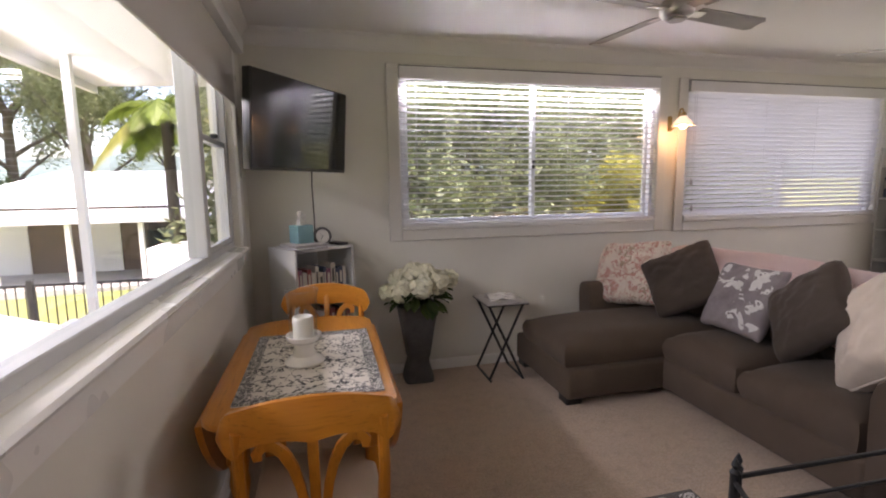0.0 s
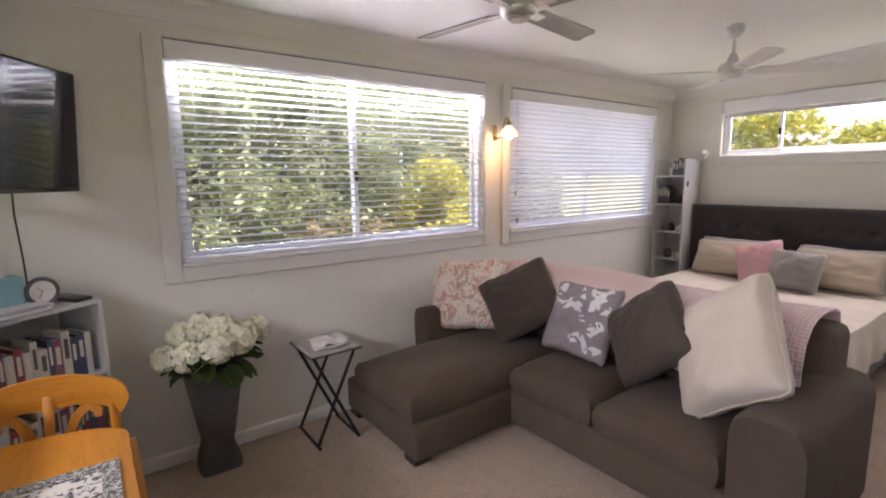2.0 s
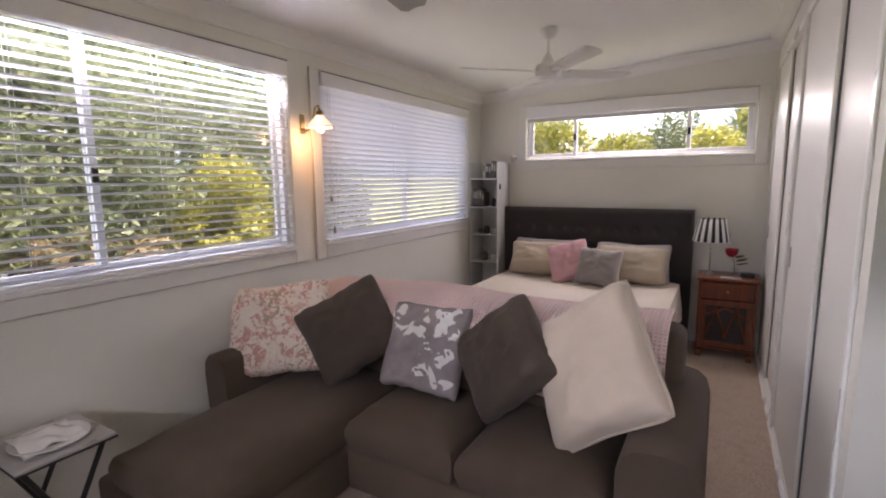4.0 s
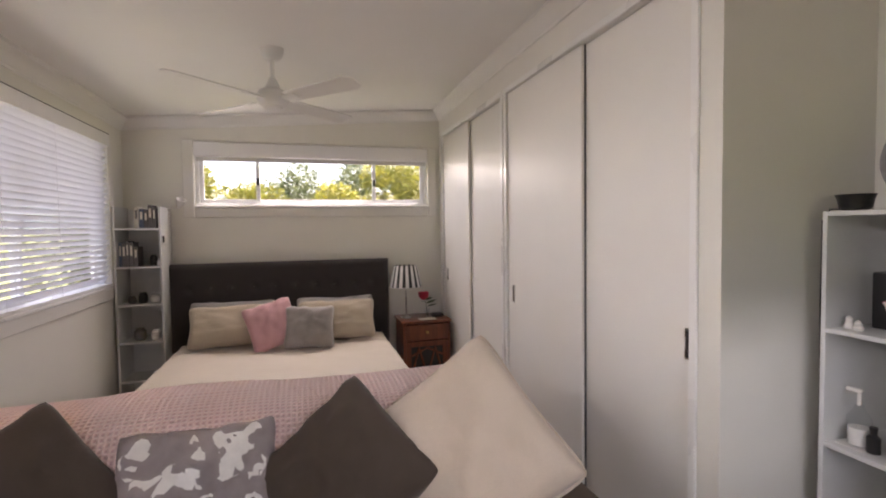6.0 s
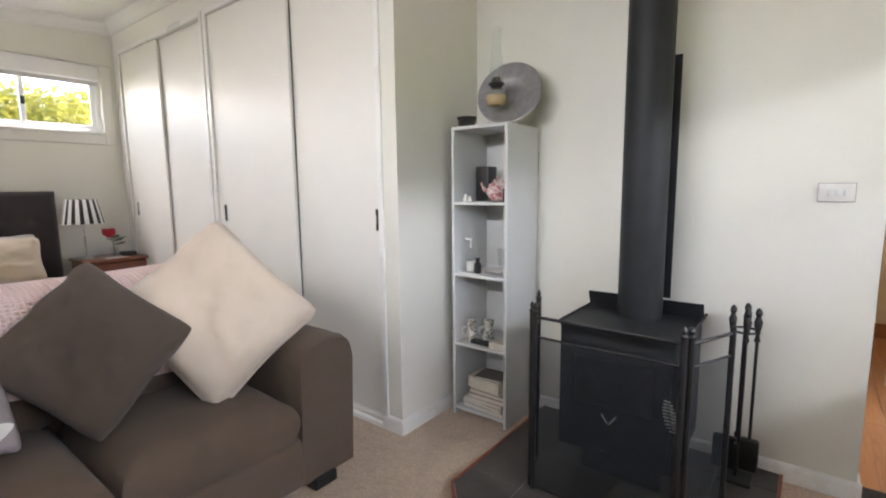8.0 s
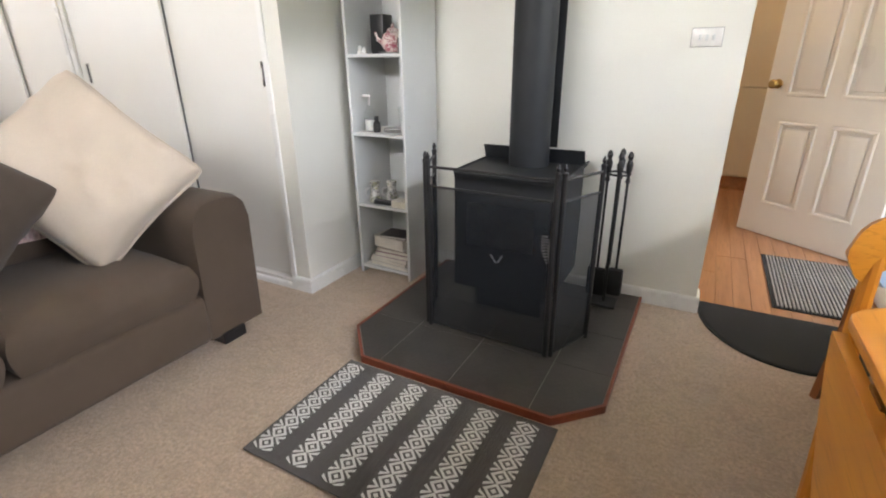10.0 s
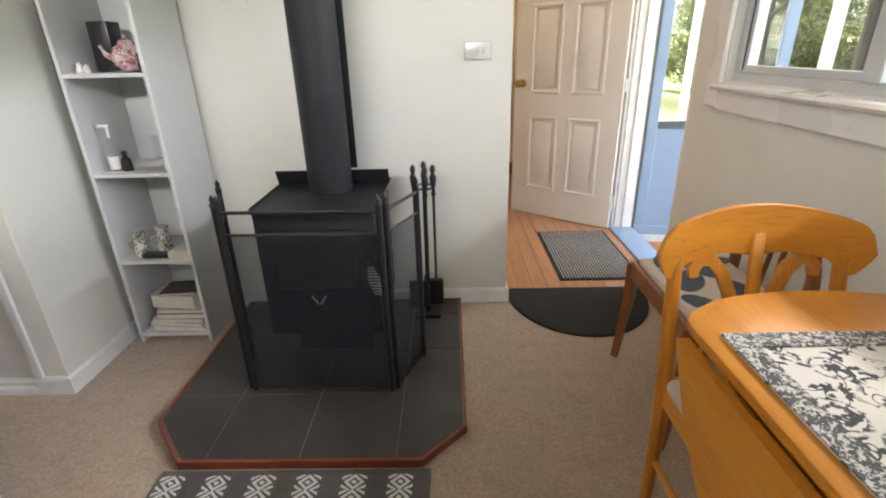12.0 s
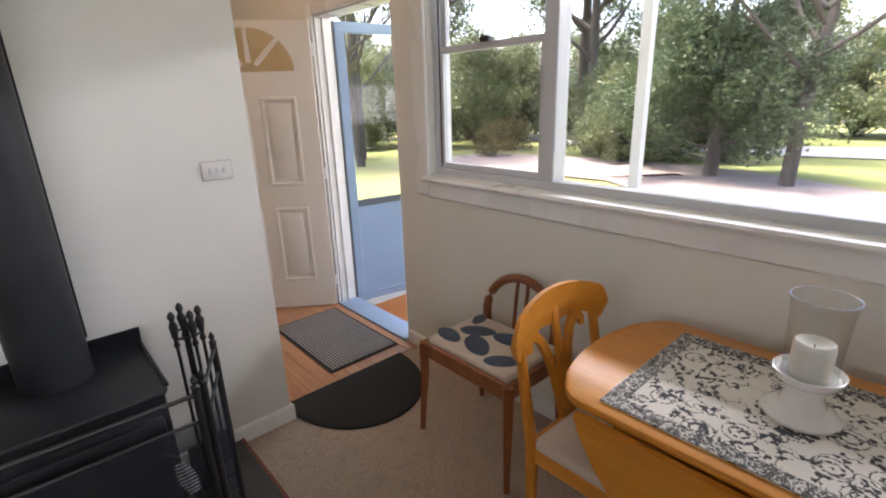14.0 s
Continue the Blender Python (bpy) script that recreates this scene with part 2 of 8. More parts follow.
def print_fabric(name, ground, tones, scale=14, lo=0.54, hi=0.57, patch=0.3, detail=2):
    """Cloth with a printed pattern: crisp-edged sprigs, one tone over another, gathered in patches."""
    m, nt, links, bs = nodes_of(name)
    vec = mapped(nt, links)
    col = ground
    for k, tone in enumerate(tones):
        n = nt.new("ShaderNodeTexNoise")
        n.inputs["Scale"].default_value, n.inputs["Detail"].default_value = scale * (1 + 0.6 * k), detail
        n.inputs["Distortion"].default_value = 1.2
        shift = nt.new("ShaderNodeVectorMath")
        shift.inputs[1].default_value = (3.7 * k, 1.9 * k, 5.3 * k)
        links.new(vec, shift.inputs[0])
        links.new(shift.outputs[0], n.inputs["Vector"])
        f = ramp(nt, links, n.outputs[0], lo, hi)
        pt = ramp(nt, links, noise_tex(nt, links, shift.outputs[0], scale * patch, 1), 0.44, 0.47)
        mul = nt.new("ShaderNodeMath")
        mul.operation = "MULTIPLY"
        links.new(f, mul.inputs[0])
        links.new(pt, mul.inputs[1])
        col = mixer(nt, links, mul.outputs[0], col, tone)
    links.new(col, bs.inputs["Base Color"])
    bs.inputs["Roughness"].default_value = 0.9
    bs.inputs["Specular IOR Level"].default_value = 0.2
    bs.inputs["Sheen Weight"].default_value = 0.15
    bump_to(nt, links, bs, noise_tex(nt, links, vec, 900, 1), 0.3, 0.002)
    return m


def glass(name, tint=(1, 1, 1), rough=0.0, face=0.03, edge=0.45):
    """Thin clear pane: mostly see-through, with a glossy reflection that grows towards the edge."""
    m, nt, links, bs = nodes_of(name)
    nt.remove(bs)
    tr, gl, mx, lw = nt.new("ShaderNodeBsdfTransparent"), nt.new("ShaderNodeBsdfGlossy"), nt.new("ShaderNodeMixShader"), nt.new("ShaderNodeLayerWeight")
    tr.inputs[0].default_value = (*tint, 1)
    gl.inputs["Roughness"].default_value = rough + 0.02
    pw = nt.new("ShaderNodeMath")
    pw.operation = "POWER"
    pw.inputs[1].default_value = 4.0
    links.new(lw.outputs["Facing"], pw.inputs[0])
    mr = nt.new("ShaderNodeMapRange")
    mr.inputs[3].default_value, mr.inputs[4].default_value = face, edge
    links.new(pw.outputs[0], mr.inputs[0])
    links.new(mr.outputs[0], mx.inputs[0])
    links.new(tr.outputs[0], mx.inputs[1])
    links.new(gl.outputs[0], mx.inputs[2])
    links.new(mx.outputs[0], nt["Material Output"].inputs[0])
    return m


def glow(name, colour, strength):
    m, nt, links, bs = nodes_of(name)
    bs.inputs["Base Color"].default_value = (*colour, 1)
    bs.inputs["Emission Color"].default_value = (*colour, 1)
    bs.inputs["Emission Strength"].default_value = strength
    return m


WALL = paint("wall paint", (0.74, 0.73, 0.67), 0.55, 0.03, 1.2, 0.06, 160)
CEIL = paint("ceiling paint", (0.78, 0.78, 0.76), 0.7, 0.02, 1.0, 0.05, 150)
CASING = paint("satin casing paint", (0.73, 0.72, 0.68), 0.35, 0.03, 2.0, 0.03, 90)
TRIM = paint("gloss trim paint", (0.80, 0.80, 0.78), 0.28, 0.03, 2.0, 0.03, 90)
ROBE = paint("wardrobe satin paint", (0.78, 0.77, 0.73), 0.46, 0.03, 1.3, 0.05, 120)
ALU = paint("white window aluminium", (0.78, 0.79, 0.80), 0.35, 0.03, 3.0, 0.02, 100)
ALUGREY = paint("pale grey window aluminium", (0.58, 0.60, 0.62), 0.4, 0.03, 3.0, 0.02, 100)
BLIND = paint("white blind slat", (0.80, 0.80, 0.81), 0.45, 0.03, 3.0, 0.02, 100)


def thin_plastic(m, share, tint):
    """Lets part of the light through, as thin white plastic does."""
    nt, links = m.node_tree.nodes, m.node_tree.links
    tl, mx = nt.new("ShaderNodeBsdfTranslucent"), nt.new("ShaderNodeMixShader")
    tl.inputs[0].default_value = (*tint, 1)
    mx.inputs[0].default_value = share
    links.new(nt["Principled BSDF"].outputs[0], mx.inputs[1])
    links.new(tl.outputs[0], mx.inputs[2])
    links.new(mx.outputs[0], nt["Material Output"].inputs[0])
    return m


SLAT = thin_plastic(paint("thin white slat plastic", (0.80, 0.80, 0.82), 0.45, 0.03, 3.0, 0.02, 100), 0.3, (0.8, 0.8, 0.84))
BLINDCLOTH = fabric("pale roller blind cloth", (0.66, 0.65, 0.63), 500, 0.03)
# dark colour painted in for shadow lines and shaded gaps
SHADELINE = paint("dark shade line", (0.10, 0.10, 0.10), 0.6)
BLACKPLASTIC = paint("black plastic", (0.015, 0.015, 0.016), 0.35, 0.1, 6, 0.03)
IRON = paint("black stove steel", (0.017, 0.019, 0.022), 0.55, 0.3, 5, 0.12, 260, spec=0.32)
IRON2 = paint("wrought black iron", (0.010, 0.010, 0.011), 0.5, 0.3, 8, 0.3, 120)
CHROME = paint("brushed steel", (0.62, 0.61, 0.58), 0.28, 0.08, 6, 0.03, 200, metal=1.0)
SILVER = paint("bright nickel wire", (0.80, 0.80, 0.80), 0.35, 0.05, 6, 0.02, 200, metal=0.6)
BRASS = paint("aged brass", (0.45, 0.30, 0.12), 0.3, 0.15, 9, 0.03, 100, metal=1.0)
PINE = timber("honey pine varnish", (0.66, 0.27, 0.028), (0.57, 0.21, 0.018), 0.36, 1, 18, 0.12)
PINEX = timber("honey pine varnish across", (0.66, 0.27, 0.028), (0.57, 0.21, 0.018), 0.36, 0, 18, 0.12)
PINEZ = timber("honey pine varnish upright", (0.66, 0.27, 0.028), (0.52, 0.18, 0.014), 0.36, 2, 18, 0.12)
TEAK = timber("teak stain", (0.32, 0.11, 0.032), (0.20, 0.062, 0.018), 0.38, 2, 24, 0.15)
DARKWOOD = timber("red brown stained wood", (0.22, 0.055, 0.018), (0.11, 0.025, 0.009), 0.33, 2, 24, 0.3)
JARRAH = timber("red hearth edging", (0.30, 0.075, 0.035), (0.20, 0.045, 0.022), 0.4, 0, 24, 0.2)
BOARDS = timber("hall floorboard", (0.50, 0.25, 0.12), (0.36, 0.16, 0.07), 0.3, 1, 14, 0.35, per_piece=0.10)
SLATE = paint("charcoal hearth tile", (0.068, 0.062, 0.057), 0.45, 0.25, 5, 0.25, 70, per_piece=0.12)
GROUT = paint("tile grout", (0.30, 0.29, 0.275), 0.9, 0.15, 20, 0.3, 200)
SOFA = fabric("taupe sofa cloth", (0.120, 0.088, 0.066), 1100, 0.18, 0.95, 0.08)
TAUPE = fabric("dark taupe cushion cloth", (0.098, 0.075, 0.060), 1100, 0.16, 0.95, 0.12)
CREAM = fabric("cream linen", (0.72, 0.61, 0.50), 700, 0.08, 0.9, 0.3)
BEIGE = fabric("beige cotton", (0.56, 0.48, 0.37), 900, 0.06)
GREY = fabric("grey satin", (0.34, 0.31, 0.29), 1200, 0.08, 0.6, 0.5)
PINK = fabric("pink cotton", (0.72, 0.42, 0.44), 900, 0.07)
PALEGREY = fabric("pale grey cotton", (0.48, 0.46, 0.46), 900, 0.06)
QUILT = fabric("ivory bedspread", (0.76, 0.67, 0.56), 500, 0.06, 0.7, 0.3, 0.25)
HEADBOARD = fabric("charcoal velvet", (0.042, 0.036, 0.037), 1100, 0.2, 0.9, 0.6)
FLORAL = print_fabric("rose print cloth", (0.80, 0.70, 0.60), [(0.70, 0.50, 0.40), (0.62, 0.33, 0.27), (0.46, 0.34, 0.24), (0.60, 0.32, 0.27)], 10.5, 0.535, 0.60, 0.45, 5)
LEAFGREY = paint("mauve grey cloth", (0.33, 0.285, 0.29), 0.9, 0.25, 6, 0.3, 800)
PETAL = paint("white printed leaf", (0.80, 0.78, 0.76), 0.9, 0.08, 20, 0.3, 800)


def toile_material():
    """Cream cloth printed with black sprays: scrolling stems, leaf clusters and dotted flowers."""
    m, nt, links, bs = nodes_of("black and cream toile cloth")
    vec = mapped(nt, links)

    def math_node(op, a, b=None):
        n = nt.new("ShaderNodeMath")
        n.operation = op
        for k, v in enumerate((a, b)):
            if isinstance(v, (int, float)):
                n.inputs[k].default_value = v
            elif v is not None:
                links.new(v, n.inputs[k])
        return n.outputs[0]

    stem_n = noise_tex(nt, links, vec, 14, 1.0)
    stem = ramp(nt, links, math_node("ABSOLUTE", math_node("SUBTRACT", stem_n, 0.5)), 0.009, 0.005)
    leaf_n = noise_tex(nt, links, vec, 75, 0.8)
    near = ramp(nt, links, math_node("ABSOLUTE", math_node("SUBTRACT", stem_n, 0.5)), 0.10, 0.075)
    leaves = math_node("MULTIPLY", ramp(nt, links, leaf_n, 0.545, 0.58), near)
    vo = nt.new("ShaderNodeTexVoronoi")
    vo.inputs["Scale"].default_value = 9
    links.new(vec, vo.inputs["Vector"])
    ring = math_node("SINE", math_node("MULTIPLY", vo.outputs["Distance"], 42.0))
    bloom = math_node("MULTIPLY", ramp(nt, links, ring, 0.1, 0.4), ramp(nt, links, vo.outputs["Distance"], 0.36, 0.32))
    petals = math_node("MULTIPLY", bloom, ramp(nt, links, noise_tex(nt, links, vec, 130, 1), 0.42, 0.47))
    ink = math_node("MAXIMUM", math_node("MAXIMUM", stem, leaves), petals)
    col = mixer(nt, links, math_node("MINIMUM", ink, 1.0), (0.70, 0.66, 0.60), (0.075, 0.075, 0.08))
    links.new(col, bs.inputs["Base Color"])
    bs.inputs["Roughness"].default_value = 0.9
    bs.inputs["Specular IOR Level"].default_value = 0.2
    bump_to(nt, links, bs, noise_tex(nt, links, vec, 900, 1), 0.3, 0.002)
    return m


TOILE = toile_material()
TOILEBORDER = print_fabric("woven border", (0.60, 0.57, 0.52), [(0.07, 0.07, 0.075), (0.10, 0.10, 0.10)], 95, 0.47, 0.51, 1.0)
WHITECERAMIC = paint("white glazed china", (0.76, 0.74, 0.71), 0.15, 0.05, 20, 0.05, 60, coat=0.5)
WAX = paint("candle wax", (0.80, 0.77, 0.70), 0.45, 0.04, 20)
CLEAR = glass("clear glass", (0.97, 0.98, 0.98), 0.0, 0.035, 0.5)
PANE = glass("window pane", (0.97, 0.98, 0.98))
VASE = paint("weathered grey planter", (0.10, 0.095, 0.095), 0.6, 0.3, 9, 0.3, 60)
SHELFWHITE = paint("pale grey shelf board", (0.62, 0.63, 0.62), 0.4, 0.03, 4, 0.03, 100)
RUGDARK = fabric("charcoal rug wool", (0.105, 0.096, 0.092), 420, 0.18, 0.98, 0.3, 0.7)
RUGLITE = fabric("off-white rug wool", (0.78, 0.77, 0.75), 420, 0.12, 0.98, 0.3, 0.7)
MATBLACK = fabric("black rubber-backed mat", (0.022, 0.022, 0.021), 300, 0.3, 0.98, 0.1, 0.8)
MATGREY = fabric("grey ribbed mat", (0.38, 0.365, 0.35), 350, 0.2, 0.98, 0.1, 0.7)
COIR = fabric("orange coir", (0.45, 0.16, 0.035), 300, 0.25, 1.0, 0.1, 0.9)
DOORPAINT = paint("cream white door paint", (0.74, 0.70, 0.64), 0.3, 0.03, 2.0, 0.04, 120)
SCREENBLUE = paint("pale blue grey screen door", (0.27, 0.38, 0.54), 0.4, 0.05, 4, 0.03, 90)
SCREENDARK = paint("slate screen frame", (0.10, 0.12, 0.14), 0.4, 0.05, 4)
CUPBOARD = paint("cream cupboard paint", (0.70, 0.60, 0.44), 0.35, 0.04, 3)
CONCRETE = paint("pale concrete", (0.38, 0.37, 0.355), 0.85, 0.12, 4, 0.3, 60)
VERANDAH = paint("white verandah lining", (0.80, 0.80, 0.80), 0.6, 0.04, 2)
GLASSBLACK = paint("dark screen glass", (0.012, 0.013, 0.016), 0.10, 0.05, 3, 0.0, 50, spec=0.5)


def carpet_material():
    m, nt, links, bs = nodes_of("beige cut-pile carpet")
    vec = mapped(nt, links)
    big = noise_tex(nt, links, vec, 2.2, 4)
    mid = noise_tex(nt, links, vec, 75, 4, 0.75)
    fine = noise_tex(nt, links, vec, 320, 2)
    col = mixer(nt, links, ramp(nt, links, mid, 0.34, 0.66), (0.40, 0.295, 0.212), (0.72, 0.56, 0.425))
    col = mixer(nt, links, ramp(nt, links, big, 0.45, 1.1), col, (0.57, 0.44, 0.335))
    tread = noise_tex(nt, links, vec, 13, 5, 0.7)
    col = mixer(nt, links, ramp(nt, links, tread, 0.48, 0.78), col, (0.40, 0.30, 0.22))
    col = mixer(nt, links, ramp(nt, links, fine, 0.5, 0.75), col, (0.31, 0.235, 0.175))
    links.new(col, bs.inputs["Base Color"])
    bs.inputs["Roughness"].default_value = 1.0
    bs.inputs["Specular IOR Level"].default_value = 0.1
    bs.inputs["Sheen Weight"].default_value = 0.3
    ad = nt.new("ShaderNodeMath")
    links.new(mid, ad.inputs[0])
    links.new(fine, ad.inputs[1])
    bump_to(nt, links, bs, ad.outputs[0], 0.7, 0.009)
    return m


CARPET = carpet_material()


def knit_material():
    """Chunky pink knit: rows of loops, with shade painted as darker colour in the gaps between them."""
    m, nt, links, bs = nodes_of("pink chunky knit")
    tc = nt.new("ShaderNodeTexCoord")
    sep = nt.new("ShaderNodeSeparateXYZ")
    links.new(tc.outputs["UV"], sep.inputs[0])
    vals = []
    for k, freq in ((0, 1.0), (1, 1.0)):
        mul = nt.new("ShaderNodeMath")
        mul.operation = "MULTIPLY"
        mul.inputs[1].default_value = math.pi * freq
        links.new(sep.outputs[k], mul.inputs[0])
        si = nt.new("ShaderNodeMath")
        si.operation = "SINE"
        links.new(mul.outputs[0], si.inputs[0])
        ab = nt.new("ShaderNodeMath")
        ab.operation = "ABSOLUTE"
        links.new(si.outputs[0], ab.inputs[0])
        vals.append(ab.outputs[0])
    mu = nt.new("ShaderNodeMath")
    mu.operation = "MULTIPLY"
    links.new(vals[0], mu.inputs[0])
    links.new(vals[1], mu.inputs[1])
    loop_shade = ramp(nt, links, mu.outputs[0], 0.55, 0.9)
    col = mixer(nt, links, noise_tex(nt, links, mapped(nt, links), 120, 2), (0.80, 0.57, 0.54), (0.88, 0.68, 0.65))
    col = mixer(nt, links, loop_shade, col, (0.68, 0.45, 0.44))
    links.new(col, bs.inputs["Base Color"])
    bs.inputs["Roughness"].default_value = 0.95
    bs.inputs["Sheen Weight"].default_value = 0.4
    inv = nt.new("ShaderNodeMath")
    inv.operation = "SUBTRACT"
    inv.inputs[0].default_value = 1.0
    links.new(mu.outputs[0], inv.inputs[1])
    bump_to(nt, links, bs, inv.outputs[0], 0.9, 0.012)
    return m


KNIT = knit_material()
def leaf_material(name, a, b):
    m, nt, links, bs = nodes_of(name)
    geo = nt.new("ShaderNodeNewGeometry")
    info = nt.new("ShaderNodeObjectInfo")
    col = mixer(nt, links, geo.outputs["Random Per Island"], a, b)
    col = mixer(nt, links, ramp(nt, links, info.outputs["Random"], 0.0, 2.5), col, (0.10, 0.11, 0.02))
    links.new(col, bs.inputs["Base Color"])
    bs.inputs["Roughness"].default_value = 0.5
    bs.inputs["Subsurface Weight"].default_value = 0.0
    tl = nt.new("ShaderNodeBsdfTranslucent")
    links.new(col, tl.inputs[0])
    mx = nt.new("ShaderNodeMixShader")
    mx.inputs[0].default_value = 0.5
    links.new(bs.outputs[0], mx.inputs[1])
    links.new(tl.outputs[0], mx.inputs[2])
    links.new(mx.outputs[0], nt["Material Output"].inputs[0])
    return m


LEAF = leaf_material("gum leaf", (0.13, 0.17, 0.08), (0.25, 0.28, 0.15))
LEAFDARK = leaf_material("dark conifer leaf", (0.05, 0.08, 0.04), (0.11, 0.145, 0.07))
LEAFLIME = leaf_material("lime fern leaf", (0.13, 0.20, 0.025), (0.22, 0.30, 0.05))
LEAFGOLD = leaf_material("golden wattle leaf", (0.24, 0.26, 0.05), (0.40, 0.36, 0.06))
LEAFDRY = leaf_material("dry brush leaf", (0.16, 0.12, 0.06), (0.26, 0.20, 0.10))
BARK = paint("grey bark", (0.095, 0.08, 0.065), 0.95, 0.35, 6, 0.8, 40, stretch=(1, 1, 0.25))


def ground_material():
    m, nt, links, bs = nodes_of("lawn and gravel")
    vec = mapped(nt, links)
    n1 = noise_tex(nt, links, vec, 0.35, 4)
    n2 = noise_tex(nt, links, vec, 14, 3)
    col = mixer(nt, links, ramp(nt, links, n2, 0.3, 0.7), (0.15, 0.18, 0.045), (0.23, 0.26, 0.08))
    col = mixer(nt, links, ramp(nt, links, n1, 0.45, 0.65), col, (0.20, 0.19, 0.07))
    links.new(col, bs.inputs["Base Color"])
    bs.inputs["Roughness"].default_value = 1.0
    bump_to(nt, links, bs, n2, 0.8, 0.05)
    return m


GRASS = ground_material()
GRAVEL = paint("pinkish gravel drive", (0.27, 0.22, 0.19), 0.95, 0.2, 1.5, 0.6, 40)
ROOFWHITE = paint("white steel roofing", (0.74, 0.75, 0.76), 0.4, 0.05, 1, 0.02)
SHEDWALL = paint("brown brick wall far off", (0.20, 0.15, 0.12), 0.9, 0.25, 4, 0.3, 20)

# ---- plan of the room ----
WX, EX, NY = -0.34, 5.95, 3.885      # faces of the west, east and north walls
FY, FX0 = 0.31, 0.595                # fire wall and its free end
RX, RY = 2.47, 1.03                  # wardrobe corner and wardrobe front
SLOPE = 0.0755


def ceil_z(y):
    return 2.572 + (NY - y) * SLOPE


# ---- walls, floor, ceiling ----
def wall_with_holes(name, axis, at, thick, a0, a1, z0, z1, holes, material, label):
    """An upright wall along x or y, from `at` by `thick`, with oblong holes (a0, a1, z0, z1) through it."""
    bm = B()
    cuts = sorted({a0, a1, *[h[0] for h in holes], *[h[1] for h in holes]})
    lo, hi = min(at, at + thick), max(at, at + thick)
    for p, q in zip(cuts, cuts[1:]):
        mid = (p + q) / 2
        spans, zc = [], z0
        for h in sorted([h for h in holes if h[0] < mid < h[1]], key=lambda h: h[2]):
            if h[2] > zc:
                spans.append((zc, h[2]))
            zc = h[3]
        if zc < z1:
            spans.append((zc, z1))
        for s, e in spans:
            if axis == "x":
                box(bm, p, q, lo, hi, s, e)
            else:
                box(bm, lo, hi, p, q, s, e)
    bmesh.ops.remove_doubles(bm, verts=bm.verts, dist=1e-5)
    seen = {}
    for f in bm.faces:
        seen.setdefault(tuple(round(c, 4) for c in f.calc_center_median()), []).append(f)
    bmesh.ops.delete(bm, geom=[f for fs in seen.values() if len(fs) > 1 for f in fs], context="FACES")
    return solid(name, bm, material, label, "wall", kind="structure", smooth=0)


NW1 = (0.767, 3.02, 1.165, 2.385)
NW2 = (3.315, 5.58, 1.155, 2.375)
EW = (1.16, 3.32, 1.815, 2.40)
WW = (0.37, 3.47, 1.12, 2.36)
wall_with_holes("wall_north", "x", NY, 0.13, WX - 0.13, EX + 0.13, -0.3, 3.0, [NW1, NW2], WALL, "off-white painted plasterboard wall with two windows")
wall_with_holes("wall_east", "y", EX, 0.13, RY - 0.75, NY, -0.3, 3.0, [EW], WALL, "off-white painted wall behind the bed head")
wall_with_holes("wall_west", "y", WX, -0.13, -2.7, NY, -0.3, 3.0, [WW, (-0.79, 0.10, -0.05, 2.08)], WALL, "off-white painted wall with the large window and front doorway")
wall_with_holes("wall_fire", "x", FY, -0.12, FX0, RX + 0.1, -0.3, 3.0, [], WALL, "warm white painted wall behind the wood stove")
wall_with_holes("wall_alcove", "y", RX, 0.10, FY, RY, -0.3, 3.0, [], WALL, "off-white painted return wall at the wardrobe end")
wall_with_holes("wall_wardrobe", "x", RY, -0.05, RX + 0.10, EX, -0.3, 3.0, [(2.60, 4.235, 0.05, 2.505), (4.33, 5.80, 0.05, 2.505)], ROBE, "white painted wardrobe front with sliding doors")
wall_with_holes("wall_wardrobe_back", "x", RY - 0.65, -0.1, RX + 0.1, EX, -0.3, 3.0, [], WALL, "plain wall behind the wardrobes")
wall_with_holes("wall_hall_south", "x", -2.7, -0.1, WX - 0.13, 2.6, -0.3, 3.0, [], WALL, "plain white hall wall")
wall_with_holes("wall_hall_east", "y", 2.5, 0.1, -2.7, FY - 0.12, -0.3, 3.0, [], WALL, "plain white hall wall")

bm = B()
box(bm, WX - 0.0, RX, 0.19, NY, -0.06, 0.0)
box(bm, RX, EX, RY - 0.02, NY, -0.06, 0.0)
box(bm, RX + 0.10, EX, RY - 0.65, RY - 0.05, -0.06, 0.0)
solid("floor", bm, CARPET, "beige cut-pile wall-to-wall carpet", "floor", kind="structure", smooth=0)

bm = B()
prism(bm, [(WX - 0.13, -2.8), (EX + 0.13, -2.8), (EX + 0.13, NY + 0.13), (WX - 0.13, NY + 0.13)], 0, 0.1)
for v in bm.verts:
    v.co.z += ceil_z(max(v.co.y, -2.8))
solid("ceiling", bm, CEIL, "smooth white raked plaster ceiling", "ceiling", kind="structure", smooth=0)

COVE = [(0, 0.02), (0, -0.10), (0.012, -0.10), (0.014, -0.086), (0.024, -0.08), (0.034, -0.055), (0.058, -0.03), (0.085, -0.018), (0.085, 0.02)]


def cornice(name, p0, p1, inward):
    bm = B()
    moulding(bm, p0, p1, inward, COVE)
    return solid(name, bm, CEIL, "white stepped cove cornice", "cornice", kind="structure", smooth=50)


